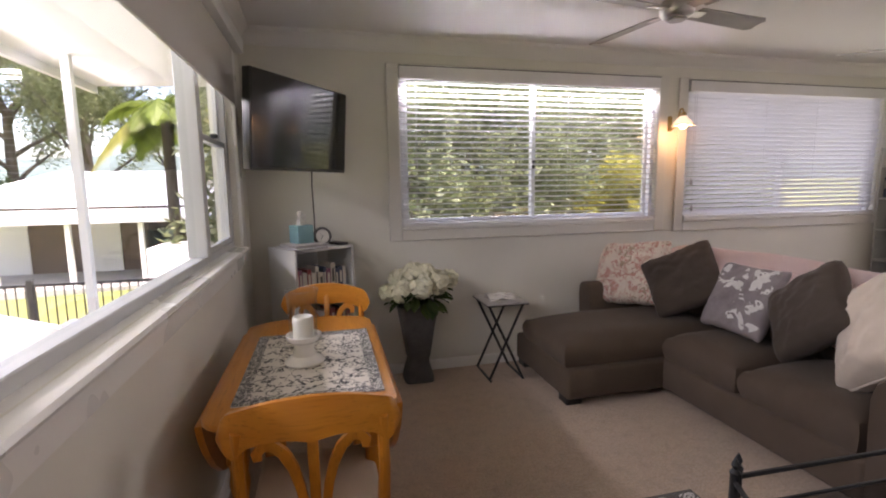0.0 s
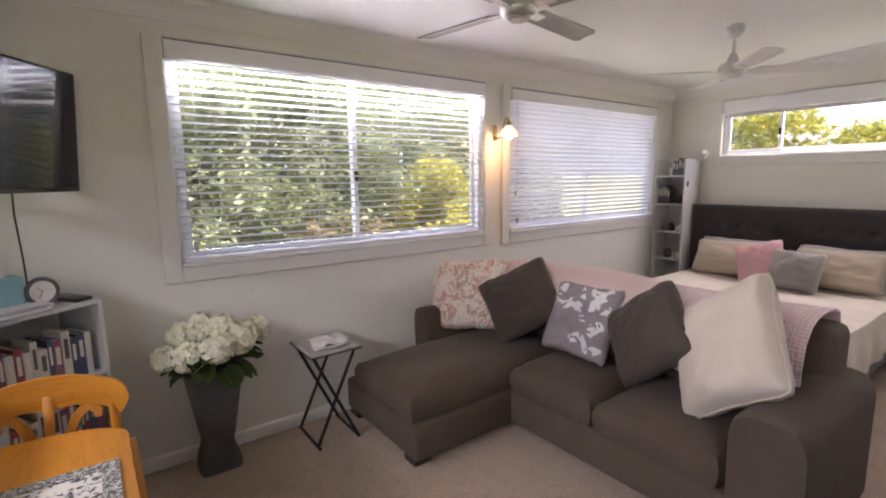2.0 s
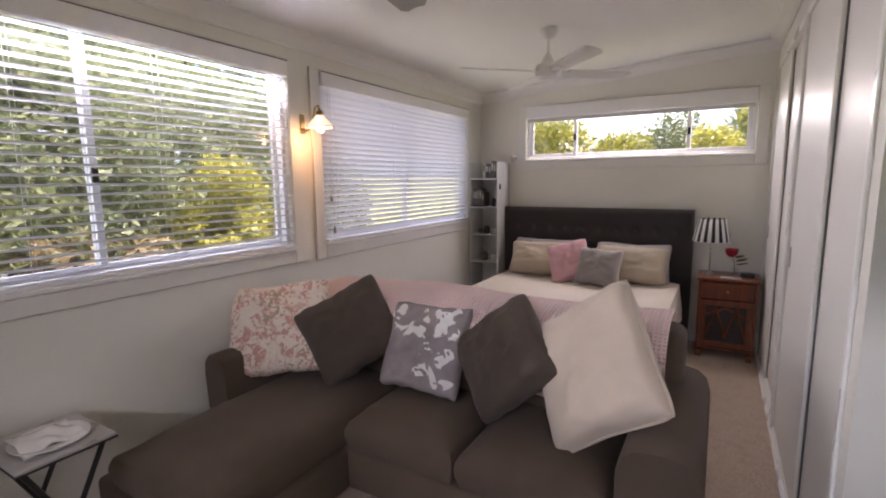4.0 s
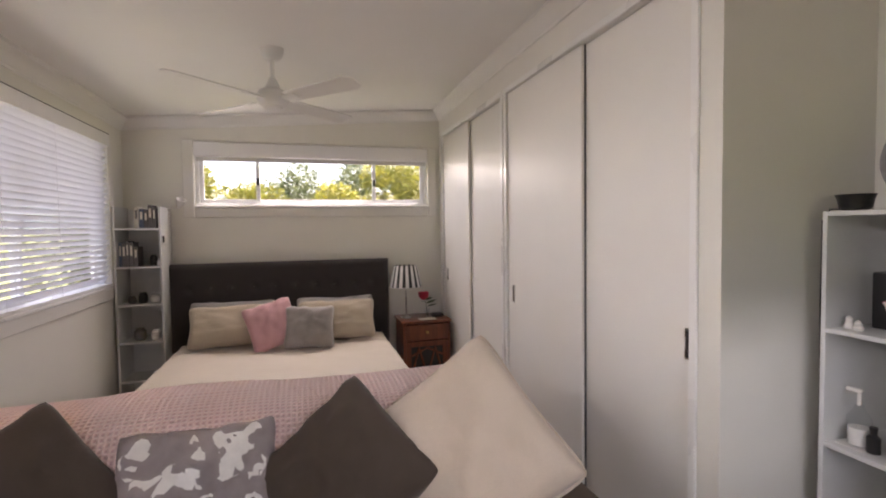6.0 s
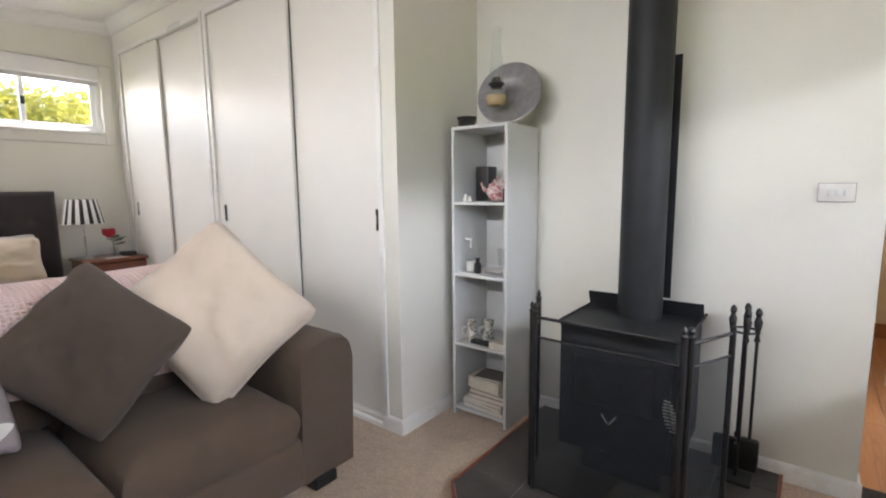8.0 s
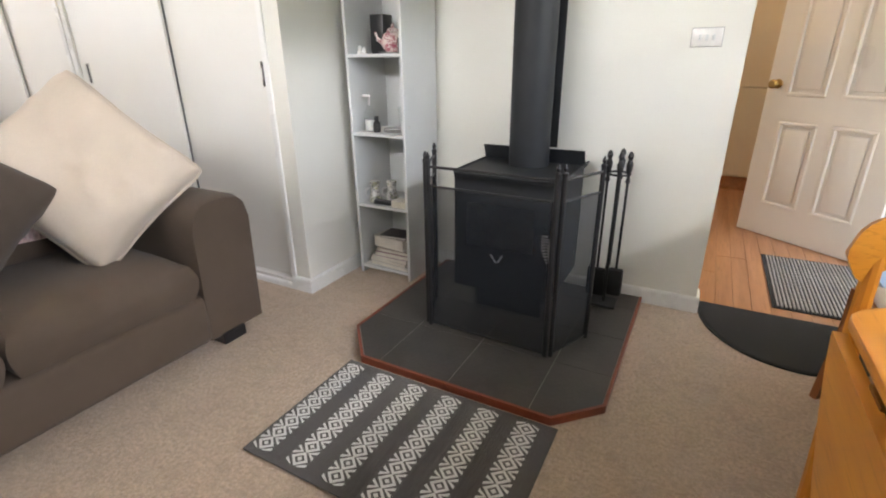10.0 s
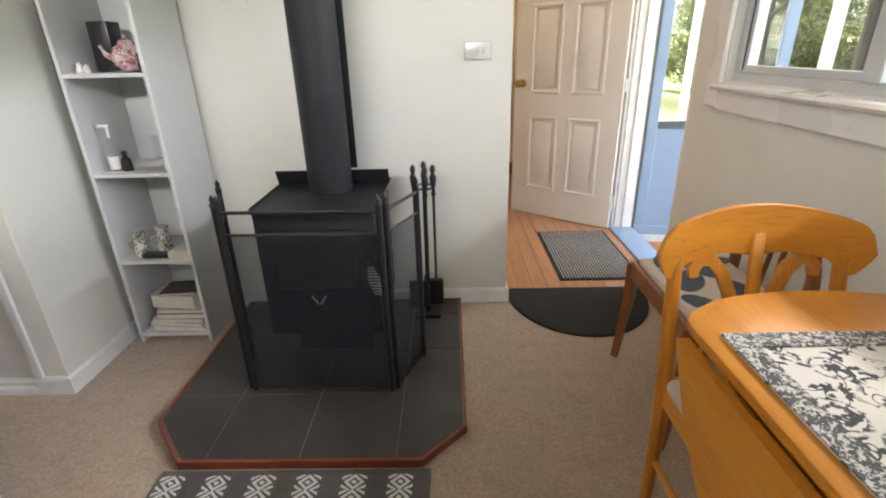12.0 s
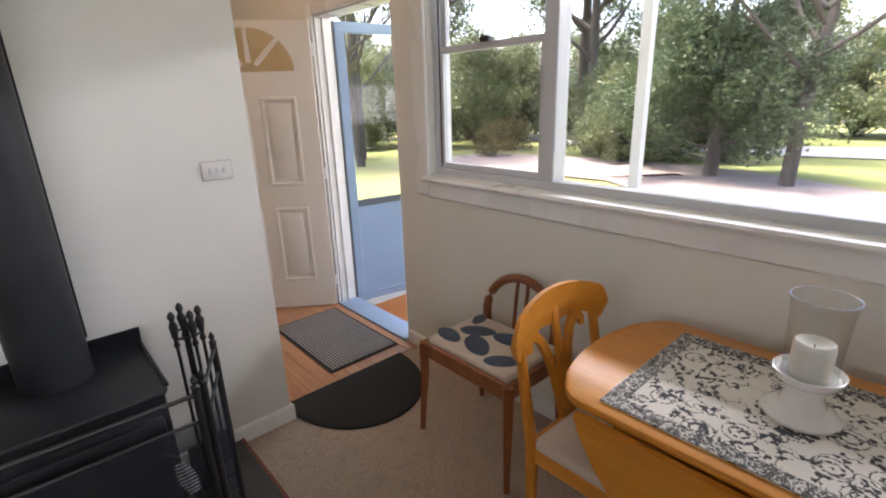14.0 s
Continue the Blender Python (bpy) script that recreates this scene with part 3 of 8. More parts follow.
cn = cornice("trim", (WX, NY, ceil_z(NY)), (EX, NY, ceil_z(NY)), (0, -1, 0))
cornice("trim", (EX, NY, ceil_z(NY)), (EX, RY, ceil_z(RY)), (-1, 0, 0))
cornice("trim", (EX, RY, ceil_z(RY)), (RX, RY, ceil_z(RY)), (0, 1, 0))
cornice("trim", (RX, RY, ceil_z(RY)), (RX, FY, ceil_z(FY)), (-1, 0, 0))
cornice("trim", (RX, FY, ceil_z(FY)), (FX0, FY, ceil_z(FY)), (0, 1, 0))
cornice("trim", (WX, NY, ceil_z(NY)), (WX, 0.1, ceil_z(0.1)), (1, 0, 0))

SKIRT = [(0, 0.0), (0.016, 0.0), (0.016, 0.064), (0.013, 0.074), (0.007, 0.080), (0, 0.082)]


def skirting(p0, p1, inward):
    bm = B()
    moulding(bm, p0, p1, inward, SKIRT)
    return solid("baseboard", bm, TRIM, "white painted skirting board", "skirting", kind="structure")


skirting((WX, NY, 0), (EX, NY, 0), (0, -1, 0))
skirting((EX, NY, 0), (EX, RY, 0), (-1, 0, 0))
skirting((RX, RY + 0.016, 0), (RX, FY, 0), (-1, 0, 0))
skirting((RX, RY, 0), (2.60, RY, 0), (0, 1, 0))
skirting((RX, FY, 0), (FX0 - 0.016, FY, 0), (0, 1, 0))
skirting((FX0, FY, 0), (FX0, FY - 0.12, 0), (-1, 0, 0))
skirting((WX, NY, 0), (WX, 0.1, 0), (1, 0, 0))
skirting((2.60, RY, -0.05), (EX, RY, -0.05), (0, 1, 0))


# ---- windows ----
def frame_rect(bm, axis, at0, at1, a0, a1, z0, z1, w, bev=0.004):
    """Four bars round an opening in the plane of a wall."""
    for p, q, s, e in ((a0, a1, z0, z0 + w), (a0, a1, z1 - w, z1), (a0, a0 + w, z0 + w, z1 - w), (a1 - w, a1, z0 + w, z1 - w)):
        if axis == "x":
            box(bm, p, q, at0, at1, s, e, bev, 1)
        else:
            box(bm, at0, at1, p, q, s, e, bev, 1)
    return bm


def bar(axis, at0, at1, a0, a1, z0, z1, bev=0.004, bm=None):
    bm = bm or B()
    return box(bm, a0, a1, at0, at1, z0, z1, bev, 1) if axis == "x" else box(bm, at0, at1, a0, a1, z0, z1, bev, 1)


def architrave(parent, axis, face, out, a0, a1, z0, z1, w=0.095, low=0.10):
    """Flat white casing on the wall round an opening; out: +1 or -1 off the wall."""
    f0, f1 = sorted((face, face + out * 0.02))
    for name, p, q, s, e in (("casing", a0 - w, a0, z0 - low, z1 + 0.012), ("casing", a1, a1 + w, z0 - low, z1 + 0.012),
                             ("casing", a0, a1, z0 - low, z0 - 0.012), ("casing", a0, a1, z1, z1 + 0.012)):
        part(name, bar(axis, f0, f1, p, q, s, e, 0.006), CASING, parent)
    g0, g1 = sorted((face - out * 0.05, face + out * 0.032))
    part("window_sill", bar(axis, g0, g1, a0, a1, z0 - 0.012, z0 + 0.012, 0.005), TRIM, parent)


def pane(parent, axis, at, a0, a1, z0, z1):
    ob = part("pane", bar(axis, at - 0.003, at + 0.003, a0, a1, z0, z1, 0), PANE, parent, smooth=0)
    ob.visible_shadow = False
    return ob


def slider_window(name, axis, face, out, opening, splits, label):
    """A white aluminium sliding window, its track set back in the wall."""
    a0, a1, z0, z1 = opening
    root = thing(name, ((a0, face, z0) if axis == "x" else (face, a0, z0)), label, "window", kind="structure")
    d0, d1 = sorted((face - out * 0.105, face - out * 0.03))
    part("window_frame", frame_rect(B(), axis, d0, d1, a0, a1, z0, z1, 0.035), ALU, root)
    edges = [a0 + 0.035, *splits, a1 - 0.035]
    for k, (p, q) in enumerate(zip(edges, edges[1:])):
        at = face - out * (0.055 if k % 2 == 0 else 0.082)
        part("sash", frame_rect(B(), axis, at - 0.011, at + 0.011, p - (0.018 if k else 0), q + (0.018 if q != edges[-1] else 0), z0 + 0.036, z1 - 0.036, 0.034, 0.003), ALU, root)
        pane(root, axis, at, p + 0.016, q - 0.016, z0 + 0.07, z1 - 0.07)
    for s in splits:
        zc = z0 + 0.40 * (z1 - z0)
        n0, n1 = sorted((face - out * 0.044, face - out * 0.026))
        part("latch", bar(axis, n0, n1, s - 0.013, s + 0.013, zc - 0.035, zc + 0.035, 0.004), BLACKPLASTIC, root, "black window latch")
    architrave(root, axis, face, out, a0, a1, z0, z1)
    return root


slider_window("window_1", "x", NY, -1, NW1, [1.885], "white aluminium sliding window in a white casing")
slider_window("window_2", "x", NY, -1, NW2, [4.45], "white aluminium sliding window behind a closed blind")
slider_window("window_3", "y", EX, -1, EW, [1.70, 2.79], "wide low white sliding window high above the bed")


def west_window():
    a0, a1, z0, z1 = WW
    root = thing("window_4", (WX, a0, z0), "wide white timber window, fixed pane between two sash windows", "window", kind="structure")
    d0, d1 = WX - 0.10, WX - 0.035
    part("window_frame", frame_rect(B(), "y", d0, d1, a0, a1, z0, z1, 0.04), ALUGREY, root)
    for y in (1.118, 2.728):
        part("mullion", bar("y", d0 - 0.01, WX - 0.02, y - 0.035, y + 0.035, z0 + 0.04, z1 - 0.04), ALUGREY, root)
    for p, q in ((a0 + 0.04, 1.083), (2.763, a1 - 0.04)):
        for s, e, at in ((z0 + 0.04, 1.765, WX - 0.055), (1.735, z1 - 0.04, WX - 0.083)):
            part("sash", frame_rect(B(), "y", at - 0.012, at + 0.012, p, q, s, e, 0.03, 0.003), ALUGREY, root)
            pane(root, "y", at, p + 0.028, q - 0.028, s + 0.028, e - 0.028)
        part("seal", bar("y", WX - 0.046, WX - 0.041, p + 0.004, p + 0.012, z0 + 0.05, z1 - 0.05, 0), BLACKPLASTIC, root)
        part("latch", bar("y", WX - 0.05, WX - 0.02, (p + q) / 2 - 0.03, (p + q) / 2 + 0.03, 1.762, 1.785, 0.004), BLACKPLASTIC, root, "dark sash catch")
    pane(root, "y", WX - 0.07, 1.153, 2.693, z0 + 0.04, z1 - 0.04)
    f = WX
    part("casing", bar("y", f, f + 0.022, a0 - 0.11, a0, z0 - 0.11, z1 + 0.08, 0.006), TRIM, root)
    part("casing", bar("y", f, f + 0.022, a1, a1 + 0.11, z0 - 0.11, z1 + 0.08, 0.006), TRIM, root)
    part("casing", bar("y", f, f + 0.022, a0, a1, z0 - 0.12, z0 - 0.03, 0.006), TRIM, root)
    bm = B()
    moulding(bm, (f, a0 - 0.02, z0 - 0.03), (f, a1 + 0.02, z0 - 0.03), (1, 0, 0), [(-0.04, 0), (0.045, 0), (0.052, 0.012), (0.045, 0.024), (-0.04, 0.034)])
    part("window_sill", bm, TRIM, root)


west_window()


# ---- blinds ----
def venetian(name, opening, face, pitch, tilt, label):
    """A slatted blind hung inside a window's casing."""
    a0, a1, z0, z1 = opening
    y = face - 0.0
    root = thing(name, ((a0 + a1) / 2, y, z1), label, "blind")
    part("pelmet", box(B(), a0 + 0.004, a1 - 0.004, y - 0.038, y + 0.022, z1 - 0.105, z1 - 0.006, 0.004, 1), BLIND, root)
    # shadow line along the pelmet's top, painted in as a dark strip
    part("cord_line", box(B(), a0 + 0.004, a1 - 0.004, y - 0.0395, y - 0.0365, z1 - 0.012, z1 - 0.006), SHADELINE, root, "thin dark strip made for the pelmet's shadow line")
    part("bottom_rail", box(B(), a0 + 0.012, a1 - 0.012, y - 0.024, y + 0.022, z0 + 0.012, z0 + 0.034, 0.004, 1), BLIND, root)
    slat = B()
    n = 4
    w = 0.048
    prof = [(w * (k / n - 0.5), 0.0075 * (1 - (2 * k / n - 1) ** 2)) for k in range(n + 1)]
    outline = prof + [(a, b - 0.0025) for a, b in prof[::-1]]
    rings = [[slat.verts.new((x, a, b)) for a, b in outline] for x in (a0 + 0.010, a1 - 0.010)]
    for k in range(len(outline)):
        j = (k + 1) % len(outline)
        slat.faces.new((rings[0][k], rings[0][j], rings[1][j], rings[1][k]))
    slat.faces.new(rings[0])
    slat.faces.new(rings[1][::-1])
    me = mesh_from("slat", slat, SLAT, 40)
    zz = z1 - 0.125
    while zz > z0 + 0.05:
        ob = part("slat", me, None, root)
        ob.matrix_basis = pose(0, y, zz, tilt + random.uniform(-0.8, 0.8), 0, random.uniform(-0.02, 0.02))
        zz -= pitch
    for x in (a0 + 0.13, a0 + (a1 - a0) * 0.37, a0 + (a1 - a0) * 0.63, a1 - 0.13):
        bm = B()
        for dy in (-0.0265, 0.0265):
            rod(bm, (x, y + dy, z0 + 0.03), (x, y + dy, z1 - 0.1), 0.0012, seg=5)
        part("ladder_cord", bm, BLIND, root)
    for dx, dz in ((0.055, 0.335), (0.075, 0.10)):
        bm = rod(B(), (a0 + dx, y - 0.034, z0 + dz), (a0 + dx, y - 0.034, z1 - 0.10), 0.0011, seg=5)
        lathe(bm, [(0.003, 0.03), (0.010, 0.018), (0.013, -0.012), (0.010, -0.022), (0, -0.024)], (a0 + dx, y - 0.034, z0 + dz), 12)
        part("pull_cord", bm, PALEGREY, root, "thin cord with a grey tassel")
    return root


venetian("venetian_blind", NW1, NY - 0.0, 0.0435, -3, "white slatted blind lowered with its slats open")
venetian("venetian_blind", NW2, NY - 0.0, 0.0405, -45, "white slatted blind lowered with its slats closed")
bl = thing("roller_blind", (EX, 2.2, 2.4), "white pelmet with a rolled-up blind above the bed window", "blind")
part("pelmet", box(B(), EX - 0.045, EX + 0.02, EW[0] + 0.004, EW[1] - 0.004, 2.262, 2.394, 0.012, 3), BLIND, bl)
part("cloth", box(B(), EX - 0.012, EX - 0.006, EW[0] + 0.02, EW[1] - 0.02, 2.225, 2.27), BLINDCLOTH, bl)
bl = thing("roller_blind", (WX, 1.8, 2.36), "white pelmet and half-rolled pale blind over the large window", "blind")
part("pelmet", box(B(), WX - 0.02, WX + 0.075, WW[0] - 0.02, WW[1] + 0.14, 2.34, 2.43, 0.008, 2), TRIM, bl)
part("cloth", box(B(), WX + 0.012, WX + 0.026, WW[0] + 0.01, WW[1] - 0.01, 1.995, 2.345, 0.002, 1), BLINDCLOTH, bl)


# ---- wardrobe doors ----
for x0, x1, dy, px in ((2.603, 3.40, -0.038, 2.64), (3.325, 4.232, -0.012, 4.15), (4.333, 5.10, -0.038, 4.37), (5.06, 5.797, -0.012, 5.70)):
    dr = thing("wardrobe_door", ((x0 + x1) / 2, RY + dy, 0.02), "tall plain white sliding wardrobe door with a flush pull", "wardrobe door", "wardrobe doors")
    part("panel", box(B(), x0, x1, RY + dy - 0.010, RY + dy + 0.008, 0.055, 2.50, 0.003, 1), ROBE, dr)
    # the shaded gap where two doors overlap is added as a dark strip
    if dy > -0.03 and x0 < 4:
        part("edge_seal", box(B(), x0 - 0.004, x0 + 0.004, RY + dy - 0.0175, RY + dy - 0.0105, 0.055, 2.50), SHADELINE, dr, "dark strip painted as the shaded gap between the doors")
    bm = frame_rect(B(), "x", RY + dy + 0.006, RY + dy + 0.013, px - 0.018, px + 0.018, 1.08, 1.20, 0.006, 0.002)
    pl = part("pull", bm, CHROME, dr, "slim recessed metal finger pull")
    part("recess", box(B(), px - 0.012, px + 0.012, RY + dy + 0.0065, RY + dy + 0.009, 1.086, 1.194), BLACKPLASTIC, pl)
bm = B()
for a0, a1 in ((2.60, 4.235), (4.33, 5.80)):
    for p, q, s, e in ((a0 - 0.035, a0, 0.0, 2.54), (a1, a1 + 0.035, 0.0, 2.54), (a0, a1, 2.505, 2.54)):
        box(bm, p, q, RY, RY + 0.012, s, e, 0.003, 1)
solid("trim", bm, TRIM, "white beading round the wardrobe doors", "trim", kind="structure")
# dark strip that colours in the shaded slot above the far door
solid("trim", box(B(), 5.12, 5.797, RY - 0.030, RY - 0.024, 2.468, 2.503), SHADELINE, "dark strip painted as the shaded gap at the door track", "door track", kind="structure")


# ---- sofa with chaise ----
def sofa():
    s = thing("corner_sofa", (2.9, 2.6, 0), "dark taupe fabric corner sofa with chaise and loose cushions", "sofa")
    part("base", box(B(), 2.44, 3.36, 1.66, 3.60, 0.05, 0.27, 0.03, 3), SOFA, s)
    part("chaise_base", box(B(), 1.70, 2.46, 2.95, 3.83, 0.05, 0.27, 0.03, 3), SOFA, s)
    def puff(x0, x1, y0, y1, z0, z1, crown, seed):
        bm = B()
        n = 14
        box(bm, x0, x1, y0, y1, z0, z1, 0.0)
        bmesh.ops.subdivide_edges(bm, edges=bm.edges, cuts=n, use_grid_fill=True)
        for v in bm.verts:
            u = (v.co.x - x0) / (x1 - x0) * 2 - 1
            w = (v.co.y - y0) / (y1 - y0) * 2 - 1
            h = (v.co.z - z0) / (z1 - z0)
            e = (1 - abs(u) ** 6) * (1 - abs(w) ** 6)
            k = noise.noise(Vector((v.co.x * 3, v.co.y * 3, seed)))
            if h > 0.5:
                v.co.z += (crown * e + 0.012 * k * e - 0.03 * (1 - e)) * (h - 0.5) * 2
            sh = 0.02 * (1 - math.sin(math.pi * min(max(h, 0), 1)))
            v.co.x -= u ** 5 * sh
            v.co.y -= w ** 5 * sh
        return bm
    part("chaise_cushion", puff(1.685, 3.06, 2.965, 3.66, 0.275, 0.455, 0.03, 1.0), SOFA, s, smooth=60)
    part("seat_cushion", puff(2.425, 3.06, 2.345, 2.957, 0.275, 0.455, 0.03, 2.0), SOFA, s, smooth=60)
    part("seat_cushion", puff(2.425, 3.06, 1.69, 2.335, 0.275, 0.455, 0.03, 3.0), SOFA, s, smooth=60)
    def arm(y0, y1, x0):
        bm = B()
        out = [(0, 0.05), (0, 0.56), (0.02, 0.63), (0.06, 0.665), (0.12, 0.675)]
        w = y1 - y0
        pr = [(y0 + a * w / 0.30, z) for a, z in out] + [(y1 - a * w / 0.30, z) for a, z in out[::-1]]
        rings = []
        for x, sc in ((x0, 0.96), (x0 + 0.02, 1.0), (3.20, 1.0), (3.36, 0.99)):
            yc = (y0 + y1) / 2
            rings.append([bm.verts.new((x + (0.04 * (0.675 - z) if x < x0 + 0.1 else 0), yc + (y - yc) * sc, 0.05 + (z - 0.05) * (0.985 if sc < 1 else 1))) for y, z in pr])
        for a, b in zip(rings, rings[1:]):
            for k in range(len(pr)):
                j = (k + 1) % len(pr)
                bm.faces.new((a[k], a[j], b[j], b[k]))
        bm.faces.new(rings[0])
        bm.faces.new(rings[-1][::-1])
        return bm
    part("arm", arm(1.385, 1.675, 2.43), SOFA, s, smooth=50)
    part("arm", arm(3.665, 3.845, 2.28), SOFA, s, smooth=50)
    bm = box(B(), 3.10, 3.37, 1.50, 3.83, 0.05, 0.90, 0.06, 4)
    part("backrest", bm, SOFA, s)
    for y0, y1, sd in ((1.69, 2.33, 5), (2.345, 2.985, 6), (2.995, 3.64, 7)):
        bm = pillow(B(), y1 - y0 + 0.03, 0.50, 0.24, 14, pose(3.04, (y0 + y1) / 2, 0.68, 0, 0, 90) @ pose(0, 0, 0, 8, 0, 0), sd, 0.02)
        part("back_cushion", bm, SOFA, s, smooth=60)
    for x, y in ((2.50, 1.56), (3.30, 1.56), (3.30, 3.76), (1.78, 3.05), (1.78, 3.76)):
        part("foot", box(B(), x - 0.06, x + 0.06, y - 0.06, y + 0.06, 0.0, 0.055, 0.006, 1), BLACKPLASTIC, s, "black block foot")


sofa()


def cushion(label, material, w, h, t, m, seed, piping=None):
    ob = thing("cushion", m.translation, label, "cushion", "cushions on the sofa")
    part("cover", pillow(B(), w, h, t, 30, m, seed), material, ob, smooth=60)
    if piping:
        pts = []
        n = 12
        for k in range(4 * n + 1):
            s, r = divmod(k % (4 * n), n)
            a = 2 * r / n - 1
            u, v = ((a, -1), (1, a), (-a, 1), (-1, -a))[s]
            c = 1 - 0.085 * abs(u * v) ** 5
            pts.append(m @ Vector((c * u * w / 2 * (1 - 0.10 * (1 - v * v) * abs(u) ** 3), 0, c * v * h / 2 * (1 - 0.10 * (1 - u * u) * abs(v) ** 3))))
        part("piping", tube(B(), pts, 0.006, 6), piping, ob, "corded edge")
    return ob


def lean(x, y, z, face, back, spin=0):
    """A cushion's pose: face: the way it looks, degrees anticlockwise from west; back: how far it leans; spin: turned in its own plane."""
    return pose(x, y, z, 0, 0, 90 + face) @ pose(0, 0, 0, back, 0, 0) @ pose(0, 0, 0, 0, spin, 0)


cushion("cream cushion printed with pink roses", FLORAL, 0.64, 0.58, 0.19, lean(2.62, 3.61, 0.755, 24, 28, 8), 1)
cushion("dark taupe cushion set on its corner", TAUPE, 0.56, 0.50, 0.22, lean(2.78, 3.20, 0.765, 30, 24, 30), 2)
LEAFM = lean(2.85, 2.736, 0.715, -1, 27, 1)
leafc = cushion("grey cushion printed with white leaves", LEAFGREY, 0.52, 0.50, 0.15, LEAFM, 3)
cushion("dark taupe cushion set on its corner", TAUPE, 0.51, 0.50, 0.21, lean(2.82, 2.26, 0.755, -18, 25, 46), 4)
cushion("large cream linen cushion with corded edges", CREAM, 0.59, 0.64, 0.24, lean(2.77, 1.83, 0.807, -31, 25, 41), 5, CREAM)


def throw():
    """The knitted throw over the back of the sofa."""
    bm = B()
    y0, y1 = 1.56, 3.62
    path = [(2.880, 0.60), (2.885, 0.74), (2.915, 0.86), (2.985, 0.935), (3.07, 0.962), (3.16, 0.972), (3.28, 0.965), (3.37, 0.93), (3.395, 0.82), (3.40, 0.60), (3.405, 0.40)]
    cum = [0.0]
    for a, b in zip(path, path[1:]):
        cum.append(cum[-1] + math.dist(a, b))
    nu, nv = 70, 36
    uv = bm.loops.layers.uv.new("UVMap")
    g = []
    for i in range(nu + 1):
        row = []
        for j in range(nv + 1):
            s = cum[-1] * j / nv
            k = max(i2 for i2 in range(len(cum)) if cum[i2] <= s + 1e-9)
            k = min(k, len(path) - 2)
            f = (s - cum[k]) / (cum[k + 1] - cum[k])
            x = path[k][0] * (1 - f) + path[k + 1][0] * f
            z = path[k][1] * (1 - f) + path[k + 1][1] * f
            y = y0 + (y1 - y0) * i / nu
            bulge = 0.018 * math.sin(y * 4.7 + 0.8) + 0.02 * noise.noise(Vector((y * 3, s * 2, 0)))
            out = -1 if x < 3.15 else 1
            z += 0.5 * bulge * (1 if s > 0.2 else 0.3) + (0.05 * math.sin(y * 2.3 + 1) if j == 0 else 0)
            v = bm.verts.new((x + out * abs(bulge) * 0.7, y, z))
            row.append((v, y / 0.020, s / 0.019))
        g.append(row)
    for i in range(nu):
        for j in range(nv):
            q = (g[i][j], g[i + 1][j], g[i + 1][j + 1], g[i][j + 1])
            f = bm.faces.new([a[0] for a in q])
            for lp, a in zip(f.loops, q):
                lp[uv].uv = (a[1], a[2])
    bmesh.ops.recalc_face_normals(bm, faces=bm.faces)
    bm.normal_update()
    if g[0][8][0].normal.x + g[0][16][0].normal.z < 0:
        bmesh.ops.reverse_faces(bm, faces=bm.faces[:])
        bm.normal_update()
    under = [[bm.verts.new(a[0].co - a[0].normal * 0.010) for a in row] for row in g]
    for i in range(nu):
        for j in range(nv):
            bm.faces.new((under[i][j], under[i][j + 1], under[i + 1][j + 1], under[i + 1][j]))
    rim = [(i, 0) for i in range(nu)] + [(nu, j) for j in range(nv)] + [(i, nv) for i in range(nu, 0, -1)] + [(0, j) for j in range(nv, 0, -1)]
    for (a, b), (c, d) in zip(rim, rim[1:] + rim[:1]):
        bm.faces.new((g[a][b][0], g[c][d][0], under[c][d], under[a][b]))
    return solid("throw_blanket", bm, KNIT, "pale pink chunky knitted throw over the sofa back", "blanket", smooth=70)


throw()


# ---- bed ----
def bed():
    b = thing("bed", (4.9, 2.56, 0), "double bed with charcoal tufted headboard and ivory cover", "bed")
    part("base", box(B(), 3.95, 5.80, 1.74, 3.38, 0.06, 0.34, 0.02, 2), HEADBOARD, b)
    part("mattress", box(B(), 3.93, 5.80, 1.73, 3.39, 0.34, 0.58, 0.05, 4), QUILT, b)
    for x in (4.05, 5.7):
        for y in (1.84, 3.28):
            part("leg", rod(B(), (x, y, 0), (x, y, 0.07), 0.025, 0.03, 10), BLACKPLASTIC, b)
    bm = B()
    y0, y1, z0, z1 = 1.60, 3.535, 0.25, 1.305
    rows, cols = 3, 9
    btn = [(y0 + 0.16 + (y1 - y0 - 0.32) * (c + (0.5 if r % 2 else 0)) / cols, 0.70 + 0.19 * r) for r in range(rows) for c in range(cols + (0 if r % 2 else 1))]
    def face(u, v):
        y, z = y0 + (y1 - y0) * u, z0 + (z1 - z0) * v
        d = 0.0
        for by, bz in btn:
            d = max(d, math.exp(-((y - by) ** 2 + (z - bz) ** 2) / 0.0011))
        edge = min(u, 1 - u) * (y1 - y0)
        top = min(1, (1 - v) * (z1 - z0) / 0.04, edge / 0.04)
        return (5.80 - 0.035 * (top ** 0.5) + 0.028 * d + 0.03, y, z)
    sheet_grid(bm, face, 110, 56)
    bmesh.ops.recalc_face_normals(bm, faces=bm.faces)
    part("headboard_front", bm, HEADBOARD, b, smooth=80)
    part("headboard", box(B(), 5.828, 5.925, y0, y1, 0.05, z1, 0.02, 3), HEADBOARD, b)
    for by, bz in btn:
        bm = B()
        bmesh.ops.create_uvsphere(bm, u_segments=8, v_segments=5, radius=0.012, matrix=pose(5.822, by, bz))
        part("button", bm, HEADBOARD, b)


bed()


